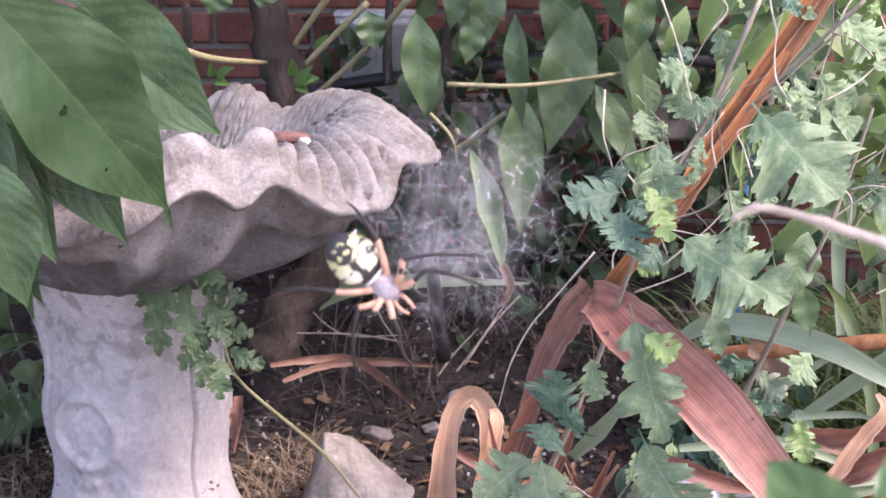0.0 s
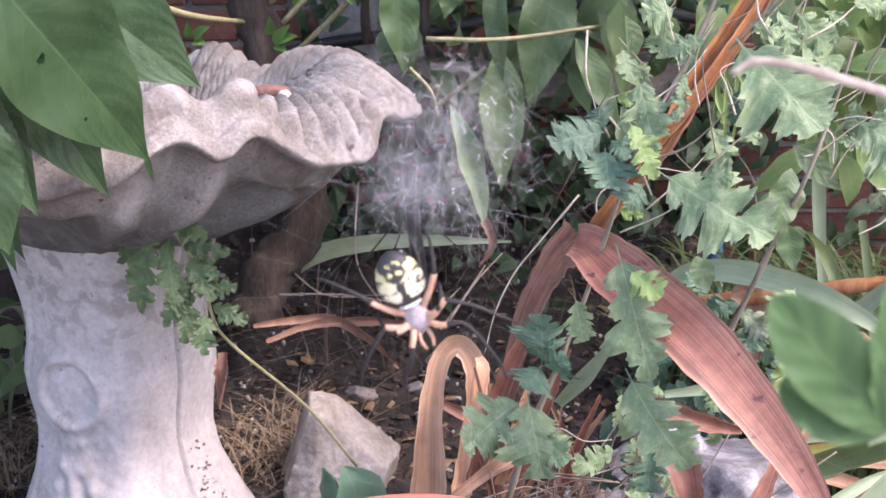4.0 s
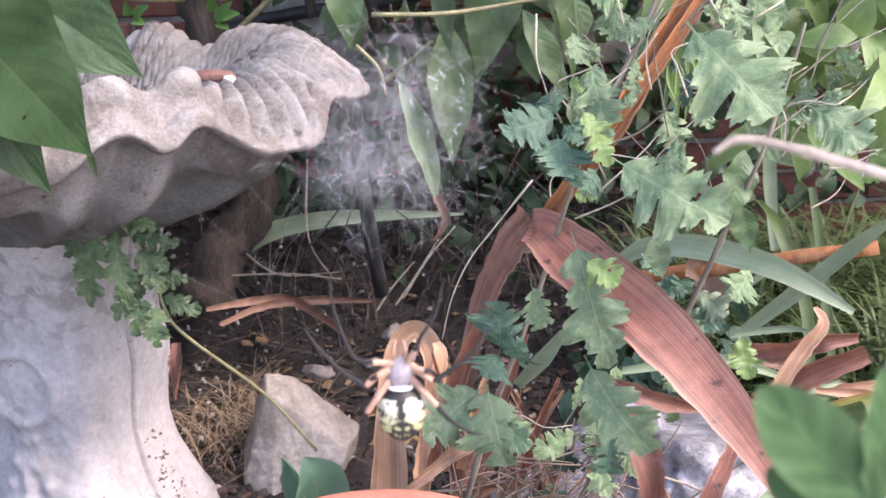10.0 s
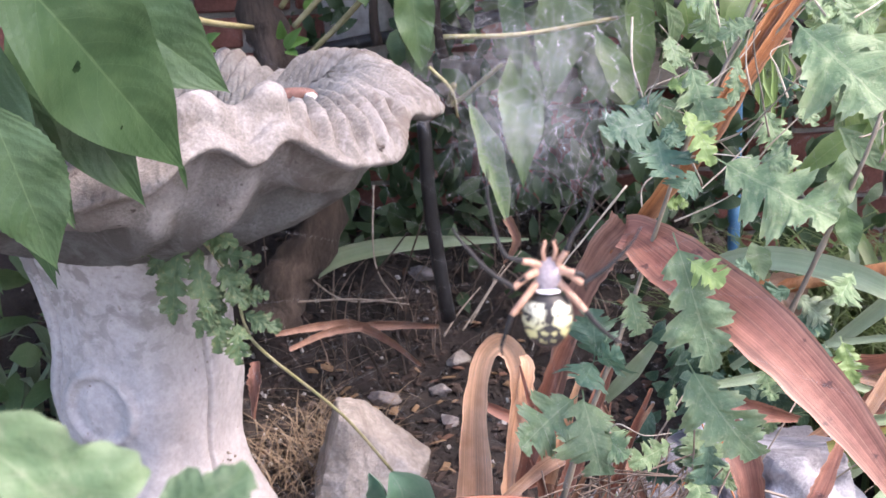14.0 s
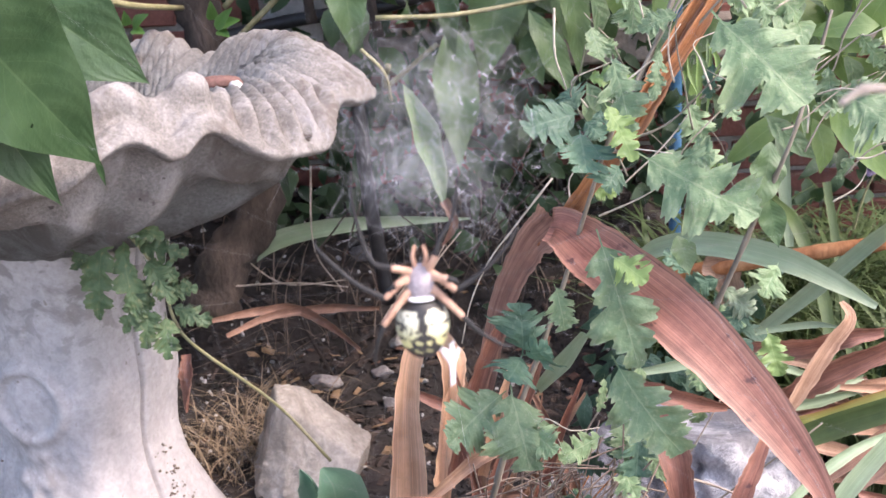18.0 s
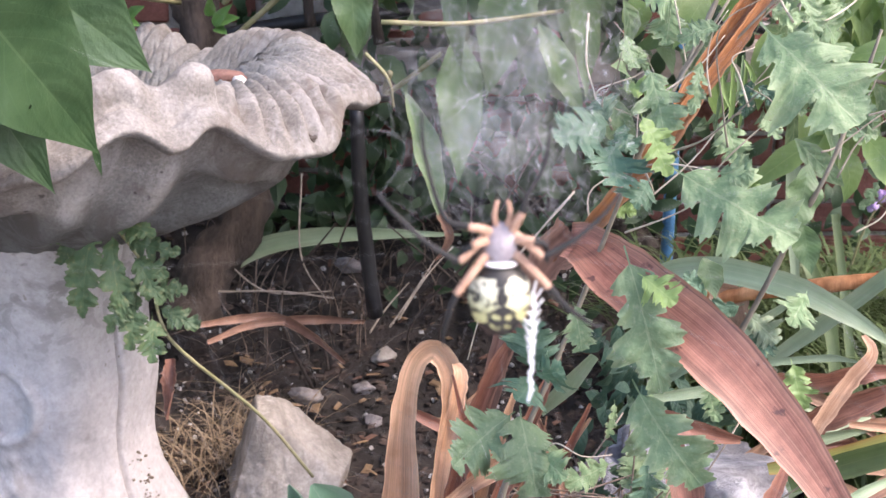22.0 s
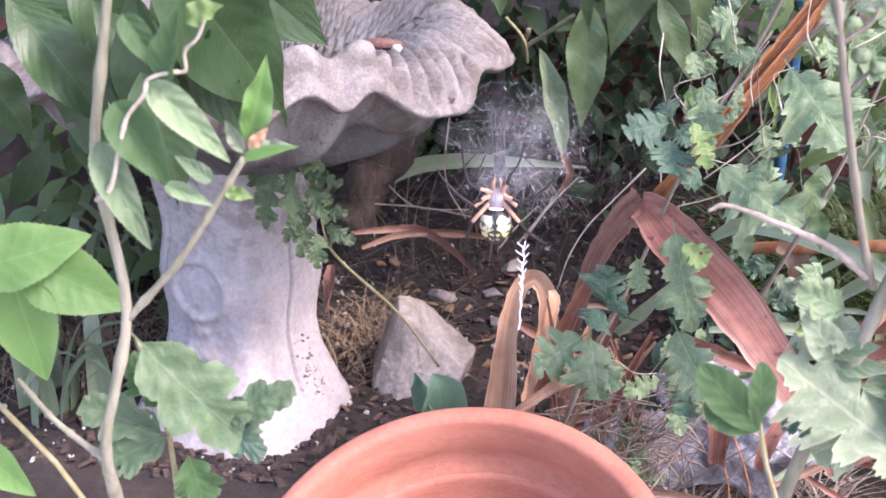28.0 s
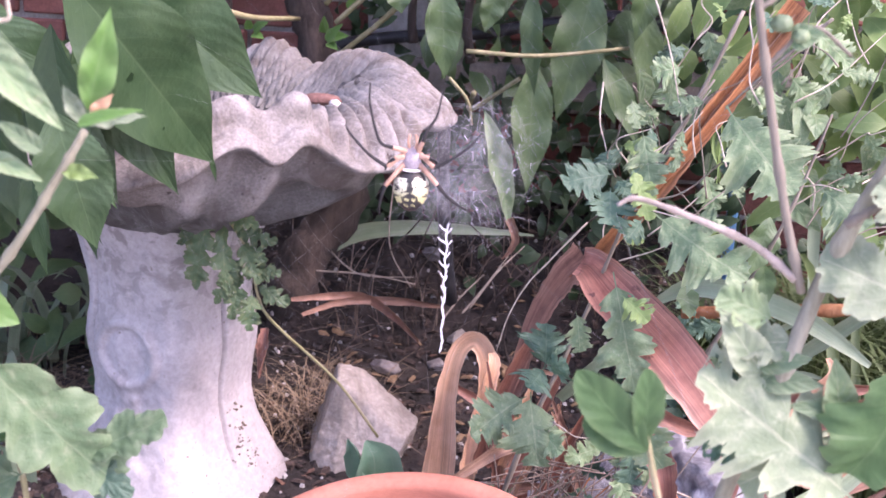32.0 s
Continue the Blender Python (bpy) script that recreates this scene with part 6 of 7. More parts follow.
def debris(name, label, n, area, size, material, seed, flat=0.4, z_up=0.0):
    r = random.Random(seed)
    verts, faces = [], []
    for _ in range(n):
        x, y = r.uniform(*area[0]), r.uniform(*area[1])
        z = ground_z(x, y) + z_up
        s = size * r.uniform(0.4, 1.4)
        rot = Euler((r.uniform(-0.5, 0.5), r.uniform(-0.5, 0.5), r.uniform(0, 6.28))).to_matrix()
        k = len(verts)
        for q in ((-1, -0.6, -1), (1, -0.5, -1), (0.9, 0.6, -1), (-0.8, 0.5, -1), (-0.7, -0.4, 1), (0.7, -0.3, 1), (0.5, 0.4, 1), (-0.6, 0.35, 1)):
            verts.append(Vector((x, y, z)) + rot @ Vector((q[0] * s, q[1] * s * r.uniform(0.6, 1.2), q[2] * s * flat)))
        faces += [tuple(k + i for i in f) for f in ((0, 3, 2, 1), (4, 5, 6, 7), (0, 1, 5, 4), (1, 2, 6, 5), (2, 3, 7, 6), (3, 0, 4, 7))]
    return tagged(part(name, mesh_from(name, verts, faces, material, False)), label, "debris", kind="stuff")


RUSTY = speckled("rusty_leaf_bits", (0.085, 0.042, 0.03), (0.14, 0.072, 0.048), (0.21, 0.115, 0.08), 40, 0.9, 5, 0.3)
PEBBLE = speckled("dull_pebble", (0.17, 0.15, 0.145), (0.24, 0.215, 0.205), (0.32, 0.29, 0.28), 40, 0.9, 5, 0.4)
BED = ((-0.9, 0.6), (1.35, 2.48))
CHIP = speckled("bark_chips", (0.035, 0.023, 0.018), (0.062, 0.043, 0.034), (0.11, 0.075, 0.06), 40, 0.95, 5, 0.6)
PALE = speckled("pale_grit", (0.30, 0.28, 0.26), (0.42, 0.40, 0.375), (0.56, 0.54, 0.52), 40, 0.9, 5, 0.4)
debris("soil_clods", "dark crumbs of soil and bark", 5200, BED, 0.008, SOIL, 1, 0.6)
debris("bark_mulch", "brown bark chips and leaf bits on the soil", 1900, BED, 0.013, CHIP, 2, 0.18, 0.004)
debris("pale_grit", "small pale stones and shell bits on the soil", 620, BED, 0.0046, PALE, 3, 0.6, 0.004)
debris("leaf_bits", "crumbled rust-brown leaf bits on the soil", 210, BED, 0.010, RUSTY, 6, 0.06, 0.008)
CURL = speckled("golden_leaf_bits", (0.16, 0.10, 0.055), (0.26, 0.165, 0.09), (0.36, 0.24, 0.14), 40, 0.9, 5, 0.3)
debris("leaf_bits", "golden-brown curled leaf bits on the dark soil", 55, ((-0.30, 0.25), (1.75, 2.25)), 0.012, CURL, 27, 0.10, 0.010)
for at, s, words in (((-0.145, 2.020, 0.023), 0.03, "pale pinkish pebble on dark soil"), ((-0.004, 2.150, 0.038), 0.026, "white pebble on dark soil"), ((-0.042, 2.050, 0.030), 0.02, "small pale pebble on dark soil"), ((-0.028, 1.950, 0.035), 0.018, "small grey pebble on dark soil"), ((-0.066, 2.300, 0.027), 0.03, "flat whitish stone on dark soil")):
    peb = part("pebble", lump("pebble", (s, s * 0.85, s * 0.6), PEBBLE if s != 0.026 else STONE, int(s * 1000), 0.45, 0.15, 4, 5))
    peb.location = (at[0], at[1], ground_z(at[0], at[1]) + s * 0.35)
    tagged(peb, words, "pebble", "pebbles on the soil")
for pts in ([(-0.298, 2.100, 0.281), (-0.213, 2.050, 0.231), (-0.099, 2.050, 0.230)], [(-0.317, 2.050, 0.231), (-0.187, 2.000, 0.247), (-0.092, 2.000, 0.233)], [(0.018, 2.000, 0.191), (0.069, 2.050, 0.253), (0.121, 2.100, 0.296)], [(0.004, 2.000, 0.179), (0.040, 2.050, 0.213), (0.089, 2.100, 0.272)], [(-0.031, 2.000, 0.169), (-0.000, 2.050, 0.198), (0.042, 2.100, 0.229)], [(0.172, 1.150, 0.295), (0.228, 1.120, 0.307), (0.307, 1.100, 0.296), (0.368, 1.050, 0.283)], [(0.202, 1.150, 0.239), (0.222, 1.120, 0.301), (0.238, 1.100, 0.339)], [(-0.149, 2.100, 0.435), (-0.151, 2.050, 0.298), (-0.105, 2.050, 0.209)]):
    twig = part("twig", tube_mesh("twig", pts, 0.0019, 0.0011, TWIG, n=14, sides=6, wobble=0.3))
    tagged(twig, "thin pale dry twig", "twig", "fallen twigs")
for k in range(13):
    x, y = rnd.uniform(-0.32, 0.35), rnd.uniform(2.0, 2.4)
    z = ground_z(x, y)
    twig = part("twig", tube_mesh("twig", [(x, y, z - 0.01), (x + rnd.gauss(0, 0.04), y, z + rnd.uniform(0.08, 0.2)), (x + rnd.gauss(0, 0.09), y - rnd.uniform(0, 0.05), z + rnd.uniform(0.25, 0.5))], 0.0035, 0.0015, BARK, n=10, sides=5, wobble=0.2))
    tagged(twig, "thin brown dead stem in the shade", "twig", "dead stems behind the bath")
SHARD = speckled("clay_shard", (0.10, 0.05, 0.04), (0.145, 0.072, 0.056), (0.19, 0.10, 0.08), 40, 0.9, 5, 0.3)
chip = part("clay_shard", lump("clay_shard", (0.030, 0.012, 0.009), SHARD, 2, 0.15, 0.05, 3))
chip.location = (-0.206, 1.470, 0.686)
tagged(chip, "reddish clay shard lying in the bowl", "shard")
shell = part("white_stone", lump("white_stone", (0.009, 0.008, 0.007), PALE, 4, 0.15, 0.05, 3))
shell.location = (-0.184, 1.455, 0.683)
tagged(shell, "white stone lying in the bowl", "stone")
spike = thing("flower_spike", "purple lilac flower spike of the border grass", "flower", (0.83, 1.97, 0.10))
stem(spike, [(0.80, 2.0, 0.10), (0.815, 1.98, 0.28), (0.832, 1.96, 0.38), (0.872, 1.95, 0.442)], 0.0026, 0.0016, SHOOT, n=14)
LILAC = speckled("lilac_petals", (0.30, 0.18, 0.42), (0.42, 0.28, 0.55), (0.55, 0.42, 0.66), 60, 0.7, 5, 0.3)
for i in range(30):
    size = rnd.uniform(0.004, 0.0068)
    fl = part("flower", lump("flower", (size, size, size * 1.1), LILAC, i, 0.35, 0.25, 2), None, spike)
    fl.location = Vector((0.838, 1.955, 0.405)).lerp(Vector((0.876, 1.95, 0.446)), i / 29) + Vector((rnd.uniform(-1, 1), rnd.uniform(-1, 1), rnd.uniform(-1, 1))) * (0.012 - 0.008 * i / 29) - spike.location
bucket = thing("bucket", "white plastic bucket standing on the ledge", "bucket", (-0.17, 2.38, 0.635))
WHITE = speckled("white_plastic", (0.74, 0.75, 0.78), (0.82, 0.83, 0.86), (0.87, 0.88, 0.9), 6, 0.5, 8, 0.1)
part("bucket_body", lathe("bucket_body", [(0.0, 0.0), (0.07, 0.0), (0.08, 0.15), (0.085, 0.15), (0.085, 0.165), (0.075, 0.165), (0.066, 0.02), (0.0, 0.02)], WHITE, 48), None, bucket)
part("lid", lathe("lid", [(0.0, 0.178), (0.083, 0.178), (0.088, 0.172), (0.088, 0.1665), (0.0, 0.1665)], WHITE, 48), None, bucket)

# ---- bricks ----
brick_mesh = [box_mesh("brick", (L_BRICK, 0.030, H_BRICK), BRICK, 0.004, 0.0012), box_mesh("brick", (L_BRICK, 0.031, H_BRICK), BRICK, 0.005, 0.002)]
far_v, far_f = [], []
for row in range(0, 40):
    z = 0.02 + row * (H_BRICK + JOINT)
    for col in range(-24, 24):
        x = (col + 0.5 * (row % 2)) * (L_BRICK + JOINT)
        if -1.35 < x < 1.5 and z < 1.05:
            b = part("brick", brick_mesh[(row * 7 + col) % 2], None, wall)
            b.location = Vector((x, WALL_Y - 0.002 * ((row * 5 + col * 3) % 3), z)) - wall.location
        else:
            k = len(far_v)
            far_v += [(x + sx * L_BRICK / 2, WALL_Y + sy, z + sz * H_BRICK / 2) for sx in (-1, 1) for sy in (-0.015, 0.015) for sz in (-1, 1)]
            far_f += [tuple(k + i for i in f) for f in ((0, 1, 3, 2), (4, 6, 7, 5), (0, 4, 5, 1), (2, 3, 7, 6), (0, 2, 6, 4), (1, 5, 7, 3))]
rest = part("brickwork", mesh_from("brickwork", far_v, far_f, BRICK, False), None, wall)
rest.location = -wall.location
tagged(rest, "far courses of the same red brickwork", kind="stuff")


# ---- spider and web ----
def spotted_back():
    """Black back with paired white and yellow blotches."""
    m, nt, bsdf = principled("black_and_yellow_back")
    co = nt.nodes.new("ShaderNodeTexCoord")
    sep = nt.nodes.new("ShaderNodeSeparateXYZ")
    nt.links.new(co.outputs["Object"], sep.inputs[0])

    def op(kind, a, b=None):
        n = nt.nodes.new("ShaderNodeMath")
        n.operation = kind
        for v, s in zip((a, b), n.inputs):
            if isinstance(v, (int, float)):
                s.default_value = v
            elif v is not None:
                nt.links.new(v, s)
        return n.outputs[0]

    wob = op("MULTIPLY", op("SUBTRACT", noise_tex(nt, 520, 3, 0.6), 0.5), 0.0030)
    ax = op("ADD", op("ABSOLUTE", sep.outputs[0]), wob)
    z = op("ADD", sep.outputs[2], wob)
    wave = op("SINE", op("ADD", op("MULTIPLY", z, 1500.0), 0.9))
    band = op("GREATER_THAN", op("ADD", wave, op("MULTIPLY", op("SUBTRACT", 0.0060, ax), 110.0)), -0.86)
    middle = op("ADD", op("ADD", 0.0011, op("MULTIPLY", op("MAXIMUM", op("SUBTRACT", 0.0022, z), 0.0), 0.50)), op("MULTIPLY", wave, -0.0004))
    pale = op("MULTIPLY", op("MULTIPLY", band, op("GREATER_THAN", ax, middle)), op("LESS_THAN", z, 0.0068))
    dots = op("MULTIPLY", op("GREATER_THAN", op("SINE", op("ADD", op("MULTIPLY", z, 2100.0), 1.6)), 0.25), op("MULTIPLY", op("GREATER_THAN", ax, 0.0006), op("LESS_THAN", ax, 0.0024)))
    dots = op("MULTIPLY", dots, op("MULTIPLY", op("LESS_THAN", z, 0.001), op("GREATER_THAN", z, -0.0072)))
    fleck = op("GREATER_THAN", noise_tex(nt, 420, 4, 0.7), 0.44)
    spots = op("MULTIPLY", op("MAXIMUM", pale, dots), fleck)
    front = ramp(nt, op("MULTIPLY", op("ADD", z, 0.008), 62.0), [(0.35, (0.40, 0.38, 0.18)), (0.75, (0.52, 0.51, 0.39))])
    nt.links.new(blend(nt, spots, (0.012, 0.011, 0.01), front), bsdf.inputs["Base Color"])
    bsdf.inputs["Roughness"].default_value = 0.55
    return m


ROOTLET = speckled("wiry_dry_stem", (0.13, 0.095, 0.072), (0.23, 0.175, 0.135), (0.35, 0.28, 0.225), 60, 0.9, 5, 0.3, size=0.001)
SPOTTED = spotted_back()
SILVER = speckled("silver_hair", (0.20, 0.172, 0.188), (0.29, 0.255, 0.272), (0.38, 0.345, 0.362), 300, 0.8, 5, 0.4, size=0.0003)
ORANGE = speckled("tan_leg", (0.27, 0.145, 0.09), (0.385, 0.225, 0.15), (0.47, 0.31, 0.225), 250, 0.6, 5, 0.2, size=0.0002)
BLACK = speckled("black_leg", (0.004, 0.004, 0.004), (0.008, 0.007, 0.007), (0.016, 0.014, 0.013), 250, 0.75, 5, 0.2, size=0.0002)
FAINT = speckled("faint_silk", (0.20, 0.20, 0.21), (0.26, 0.26, 0.27), (0.32, 0.32, 0.33), 200, 0.6, 5, 0.2, size=0.0002)
STRAND = speckled("thin_silk", (0.26, 0.26, 0.27), (0.34, 0.34, 0.35), (0.43, 0.43, 0.44), 200, 0.7, 5, 0.2, size=0.0002)
SILK = speckled("white_silk", (0.70, 0.70, 0.72), (0.80, 0.80, 0.82), (0.88, 0.88, 0.9), 200, 0.6, 5, 0.2, size=0.0002)


def egg(name, size, material, taper=0.0, flat_back=0.0):
    bm = bmesh.new()
    bmesh.ops.create_uvsphere(bm, u_segments=28, v_segments=20, radius=1)
    for v in bm.verts:
        k = 1 + taper * v.co.z
        v.co = Vector((v.co.x * size[0] * k, v.co.y * size[1] * k * (1 - flat_back * (v.co.y > 0)), v.co.z * size[2]))
    for f in bm.faces:
        f.smooth = True
    me = bpy.data.meshes.new(name)
    bm.to_mesh(me)
    bm.free()
    me.materials.append(material)
    return me


SIZE = 1.15
spider = thing("spider", "black and yellow garden spider with silver head and orange legs", "spider")
abdomen = part("abdomen", egg("abdomen", (0.0080, 0.0062, 0.0096), SPOTTED, 0.14), None, spider, "black abdomen with yellow and white blotches")
abdomen.location = (0, 0, -0.0099)
abdomen.scale = (1.05, 1.05, 1.06)
head = part("cephalothorax", egg("cephalothorax", (0.0042, 0.0028, 0.0058), SILVER, -0.12), None, spider, "silver-haired front body")
head.location = (0, 0.0002, 0.0056)
band = part("shoulder_band", egg("shoulder_band", (0.0044, 0.0034, 0.0006), SILK, 0.0), None, spider, "white band in front of the abdomen")
band.location = (0, -0.0006, 0.0002)
# each leg in millimetres from the head's middle: root, end of the tan part, then the black part's bends
LEGS = {
    -1: (((-2.6, 3.0), (-9.0, 5.5), (-15.5, 8.5), (-20.5, 24.6), (-21.0, 34.6)), ((-3.4, 2.4), (-11.5, -3.6), (-20.0, 2.0), (-29.0, 11.0), (-32.0, 15.0)), ((-3.4, 0.6), (-8.0, 0.2), (-10.5, -2.0), (-12.0, -5.0), (-12.5, -7.0)), ((-3.2, -2.4), (-12.0, -13.0), (-13.6, -18.0), (-15.0, -25.0), (-14.5, -29.0))),
    1: (((2.6, 3.2), (5.2, 9.0), (7.0, 14.0), (11.5, 20.5), (14.0, 31.0)), ((3.4, 2.4), (10.8, -2.6), (19.0, 2.3), (27.0, 9.0), (31.0, 14.0)), ((3.4, 0.8), (8.2, 1.6), (11.0, 0.5), (12.4, -3.0), (13.0, -6.0)), ((3.2, -2.4), (12.4, -11.5), (17.0, -17.0), (24.0, -23.0), (28.0, -25.0)))}
legs = []
for side in (-1, 1):
    for n, bends in enumerate(LEGS[side]):
        pts = [Vector((x / 1000, y / 1000, (z + 5.6) / 1000)) for (x, z), y in zip(bends, (0.5, -3.6, -3.0, -0.5, 2.0))]
        root = pts[0].copy()
        pts = [p - root for p in pts]
        leg = part("leg", tube_mesh("leg", [pts[0], pts[0].lerp(pts[1], 0.5) + Vector((0, -0.0008, 0.0004)), pts[1]], 0.00135, 0.00105, ORANGE, n=12, sides=9), None, spider)
        leg.location = root
        part("lower_leg", tube_mesh("lower_leg", pts[1:], 0.00095, 0.00036, BLACK, n=26, sides=8), None, leg, "black lower leg")
        legs.append((leg, root, side, n))
    palp = part("pedipalp", tube_mesh("pedipalp", [(side * 0.0014, 0, 0.0104), (side * 0.0021, -0.0015, 0.0140), (side * 0.0013, -0.0012, 0.0175)], 0.0008, 0.00055, ORANGE, n=8, sides=7), None, spider)


def silk_sheet():
    m, nt, bsdf = principled("hazy_silk")
    co = nt.nodes.new("ShaderNodeTexCoord")
    n1 = noise_tex(nt, 110, 7, 0.75, (1.6, 1.0, 0.6), dist=1.8)
    n2 = noise_tex(nt, 45, 3, 0.6)
    uv = nt.nodes.new("ShaderNodeUVMap")
    uv.uv_map = "leaf"
    sep = nt.nodes.new("ShaderNodeSeparateXYZ")
    nt.links.new(uv.outputs[0], sep.inputs[0])
    fade = ramp(nt, sep.outputs[0], [(0.35, (1, 1, 1)), (1.0, (0, 0, 0))])
    thick = blend(nt, 1.0, ramp(nt, n1, [(0.40, (0.02, 0.02, 0.02)), (0.66, (0.19, 0.19, 0.19))]), ramp(nt, n2, [(0.38, (0.12, 0.12, 0.12)), (0.62, (1, 1, 1))]), "MULTIPLY")
    thick = blend(nt, 1.0, thick, fade, "MULTIPLY")
    clear = nt.nodes.new("ShaderNodeBsdfTransparent")
    mix = nt.nodes.new("ShaderNodeMixShader")
    bsdf.inputs["Base Color"].default_value = (0.78, 0.78, 0.80, 1)
    bsdf.inputs["Roughness"].default_value = 0.8
    nt.links.new(thick, mix.inputs[0])
    nt.links.new(clear.outputs[0], mix.inputs[1])
    nt.links.new(bsdf.outputs[0], mix.inputs[2])
    nt.links.new(mix.outputs[0], nt.nodes["Material Output"].inputs[0])
    return m


HAZE = silk_sheet()
sheet = thing("dense_web", "dense hazy sheet of silk threads behind the spider", "spider web")


def haze_mesh(seed, rx, rz, depth):
    rings, n = 12, 48
    verts, uvs, faces = [], [], []
    for i in range(rings + 1):
        v = i / rings
        for k in range(n):
            a = 2 * math.pi * k / n
            e = 1 + 0.7 * noise.noise(Vector((math.cos(a) * 1.9, math.sin(a) * 1.9, seed)))
            x, z = rx * v * e * math.cos(a), rz * v * e * math.sin(a)
            verts.append((x, depth + 0.006 * noise.noise(Vector((x * 60, z * 60, seed))) + 0.004 * v * v, z))
            uvs.append((v, a))
    for i in range(rings):
        for k in range(n):
            k2 = (k + 1) % n
            faces.append((i * n + k, i * n + k2, (i + 1) * n + k2, (i + 1) * n + k))
    return mesh_from("silk_haze", verts, faces, HAZE, True, uvs)


def threads_mesh(name, segments, r, material):
    verts, faces = [], []
    for pts in segments:
        k = len(verts)
        for i, p in enumerate(pts):
            along = (Vector(pts[min(i + 1, len(pts) - 1)]) - Vector(pts[max(i - 1, 0)])).normalized()
            a = along.cross(Vector((0.2, 1, 0.3))).normalized()
            b = along.cross(a)
            for j in range(3):
                w = 2.094 * j
                verts.append(Vector(p) + (a * math.cos(w) + b * math.sin(w)) * r)
        for i in range(len(pts) - 1):
            for j in range(3):
                j2 = (j + 1) % 3
                faces.append((k + i * 3 + j, k + i * 3 + j2, k + i * 3 + 3 + j2, k + i * 3 + 3 + j))
    return mesh_from(name, verts, faces, material)


tw = random.Random(77)
wiry = []
for _ in range(84):
    p = Vector((tw.gauss(0.165, 0.05), tw.uniform(1.07, 1.20), tw.gauss(0.25, 0.045)))
    a = tw.gauss(0.5, 0.9)
    d = Vector((math.cos(a), tw.gauss(0, 0.3), math.sin(a))) * tw.uniform(0.03, 0.085)
    side = Vector((-d.z, 0, d.x)) * tw.uniform(-0.4, 0.4)
    wiry.append([q for q in smooth_path([p - d, p - d * 0.3 + side, p + d * 0.4 + side * 0.6, p + d], 10)])
tagged(part("dry_stems", threads_mesh("dry_stems", wiry, 0.0011, ROOTLET)), "wiry tangle of dry brown stems before the white rock", "dry stems", kind="stuff")
part("silk_haze", haze_mesh(1.0, 0.040, 0.041, 0.0), None, sheet, "thin translucent silk")
part("silk_haze", haze_mesh(5.0, 0.030, 0.034, 0.008), None, sheet, "thin translucent silk")
rw = random.Random(21)
tangle = []
for _ in range(230):
    a, q = rw.uniform(0, 6.283), rw.random() ** 0.55
    p = Vector((0.040 * q * math.cos(a), rw.uniform(-0.006, 0.014), 0.041 * q * math.sin(a)))
    d = Vector((rw.gauss(0, 1), rw.gauss(0, 0.3), rw.gauss(0, 1))).normalized() * rw.uniform(0.004, 0.014)
    s = Vector((-d.z, 0, d.x)) * rw.uniform(-0.4, 0.4)
    tangle.append([p - d, p - d * 0.5 + s * 0.75, p + s, p + d * 0.5 + s * 0.6, p + d])
part("silk_tangle", threads_mesh("silk_tangle", tangle, 0.000042, STRAND), None, sheet, "tangle of white silk threads")
flecks = []
for _ in range(26):
    a = rw.gauss(0.5, 0.9)
    p = Vector((math.cos(a), 0, math.sin(a))) * rw.uniform(0.014, 0.038) + Vector((0, rw.uniform(-0.004, 0.006), 0))
    d = Vector((rw.gauss(0, 0.7), 0, rw.gauss(0, 1.4))).normalized() * rw.uniform(0.0015, 0.004)
    flecks.append([p, p + d * 0.5 + Vector((d.z, 0, -d.x)) * 0.08, p + d])
part("silk_flecks", threads_mesh("silk_flecks", flecks, 0.00011, SILK), None, sheet, "bright thick flecks of silk")

orb = thing("orb_web", "fine radial threads of the spider's orb web", "spider web")
lines = []
for k in range(26):
    a = 2 * math.pi * k / 26 + rw.uniform(-0.08, 0.08)
    l = rw.uniform(0.12, 0.2)
    lines.append([Vector((0.02 * math.cos(a), 0.004, 0.02 * math.sin(a))), Vector((l * math.cos(a), 0.02, l * math.sin(a)))])
for ring in range(14):
    r = 0.055 + 0.0075 * ring
    for a0 in (0.15, 3.3):
        pts = [Vector((r * math.cos(a0 + s * 0.11), 0.008, r * math.sin(a0 + s * 0.11) * 1.05)) for s in range(13)]
        lines.append(pts)
part("threads", threads_mesh("threads", lines, 0.000026, FAINT), None, orb)
anchors = [[Vector((0.1, 0.01, -0.02)), Vector((0.137, -0.10, -0.10))], [Vector((-0.1, 0.01, -0.06)), Vector((-0.165, -0.07, -0.20))], [Vector((0.06, 0.02, 0.12)), Vector((0.16, 0.3, 0.21)), Vector((0.26, 0.68, 0.30))], [Vector((0.08, 0.02, 0.10)), Vector((0.17, 0.3, 0.18)), Vector((0.28, 0.68, 0.26))], [Vector((-0.05, 0.03, 0.02)), Vector((-0.08, 0.5, -0.06)), Vector((-0.105, 0.995, -0.12))], [Vector((0.02, 0.02, -0.12)), Vector((0.03, 0.5, -0.24)), Vector((0.035, 0.88, -0.35))]]
part("anchor_threads", threads_mesh("anchor_threads", anchors, 0.00005, FAINT), None, orb)

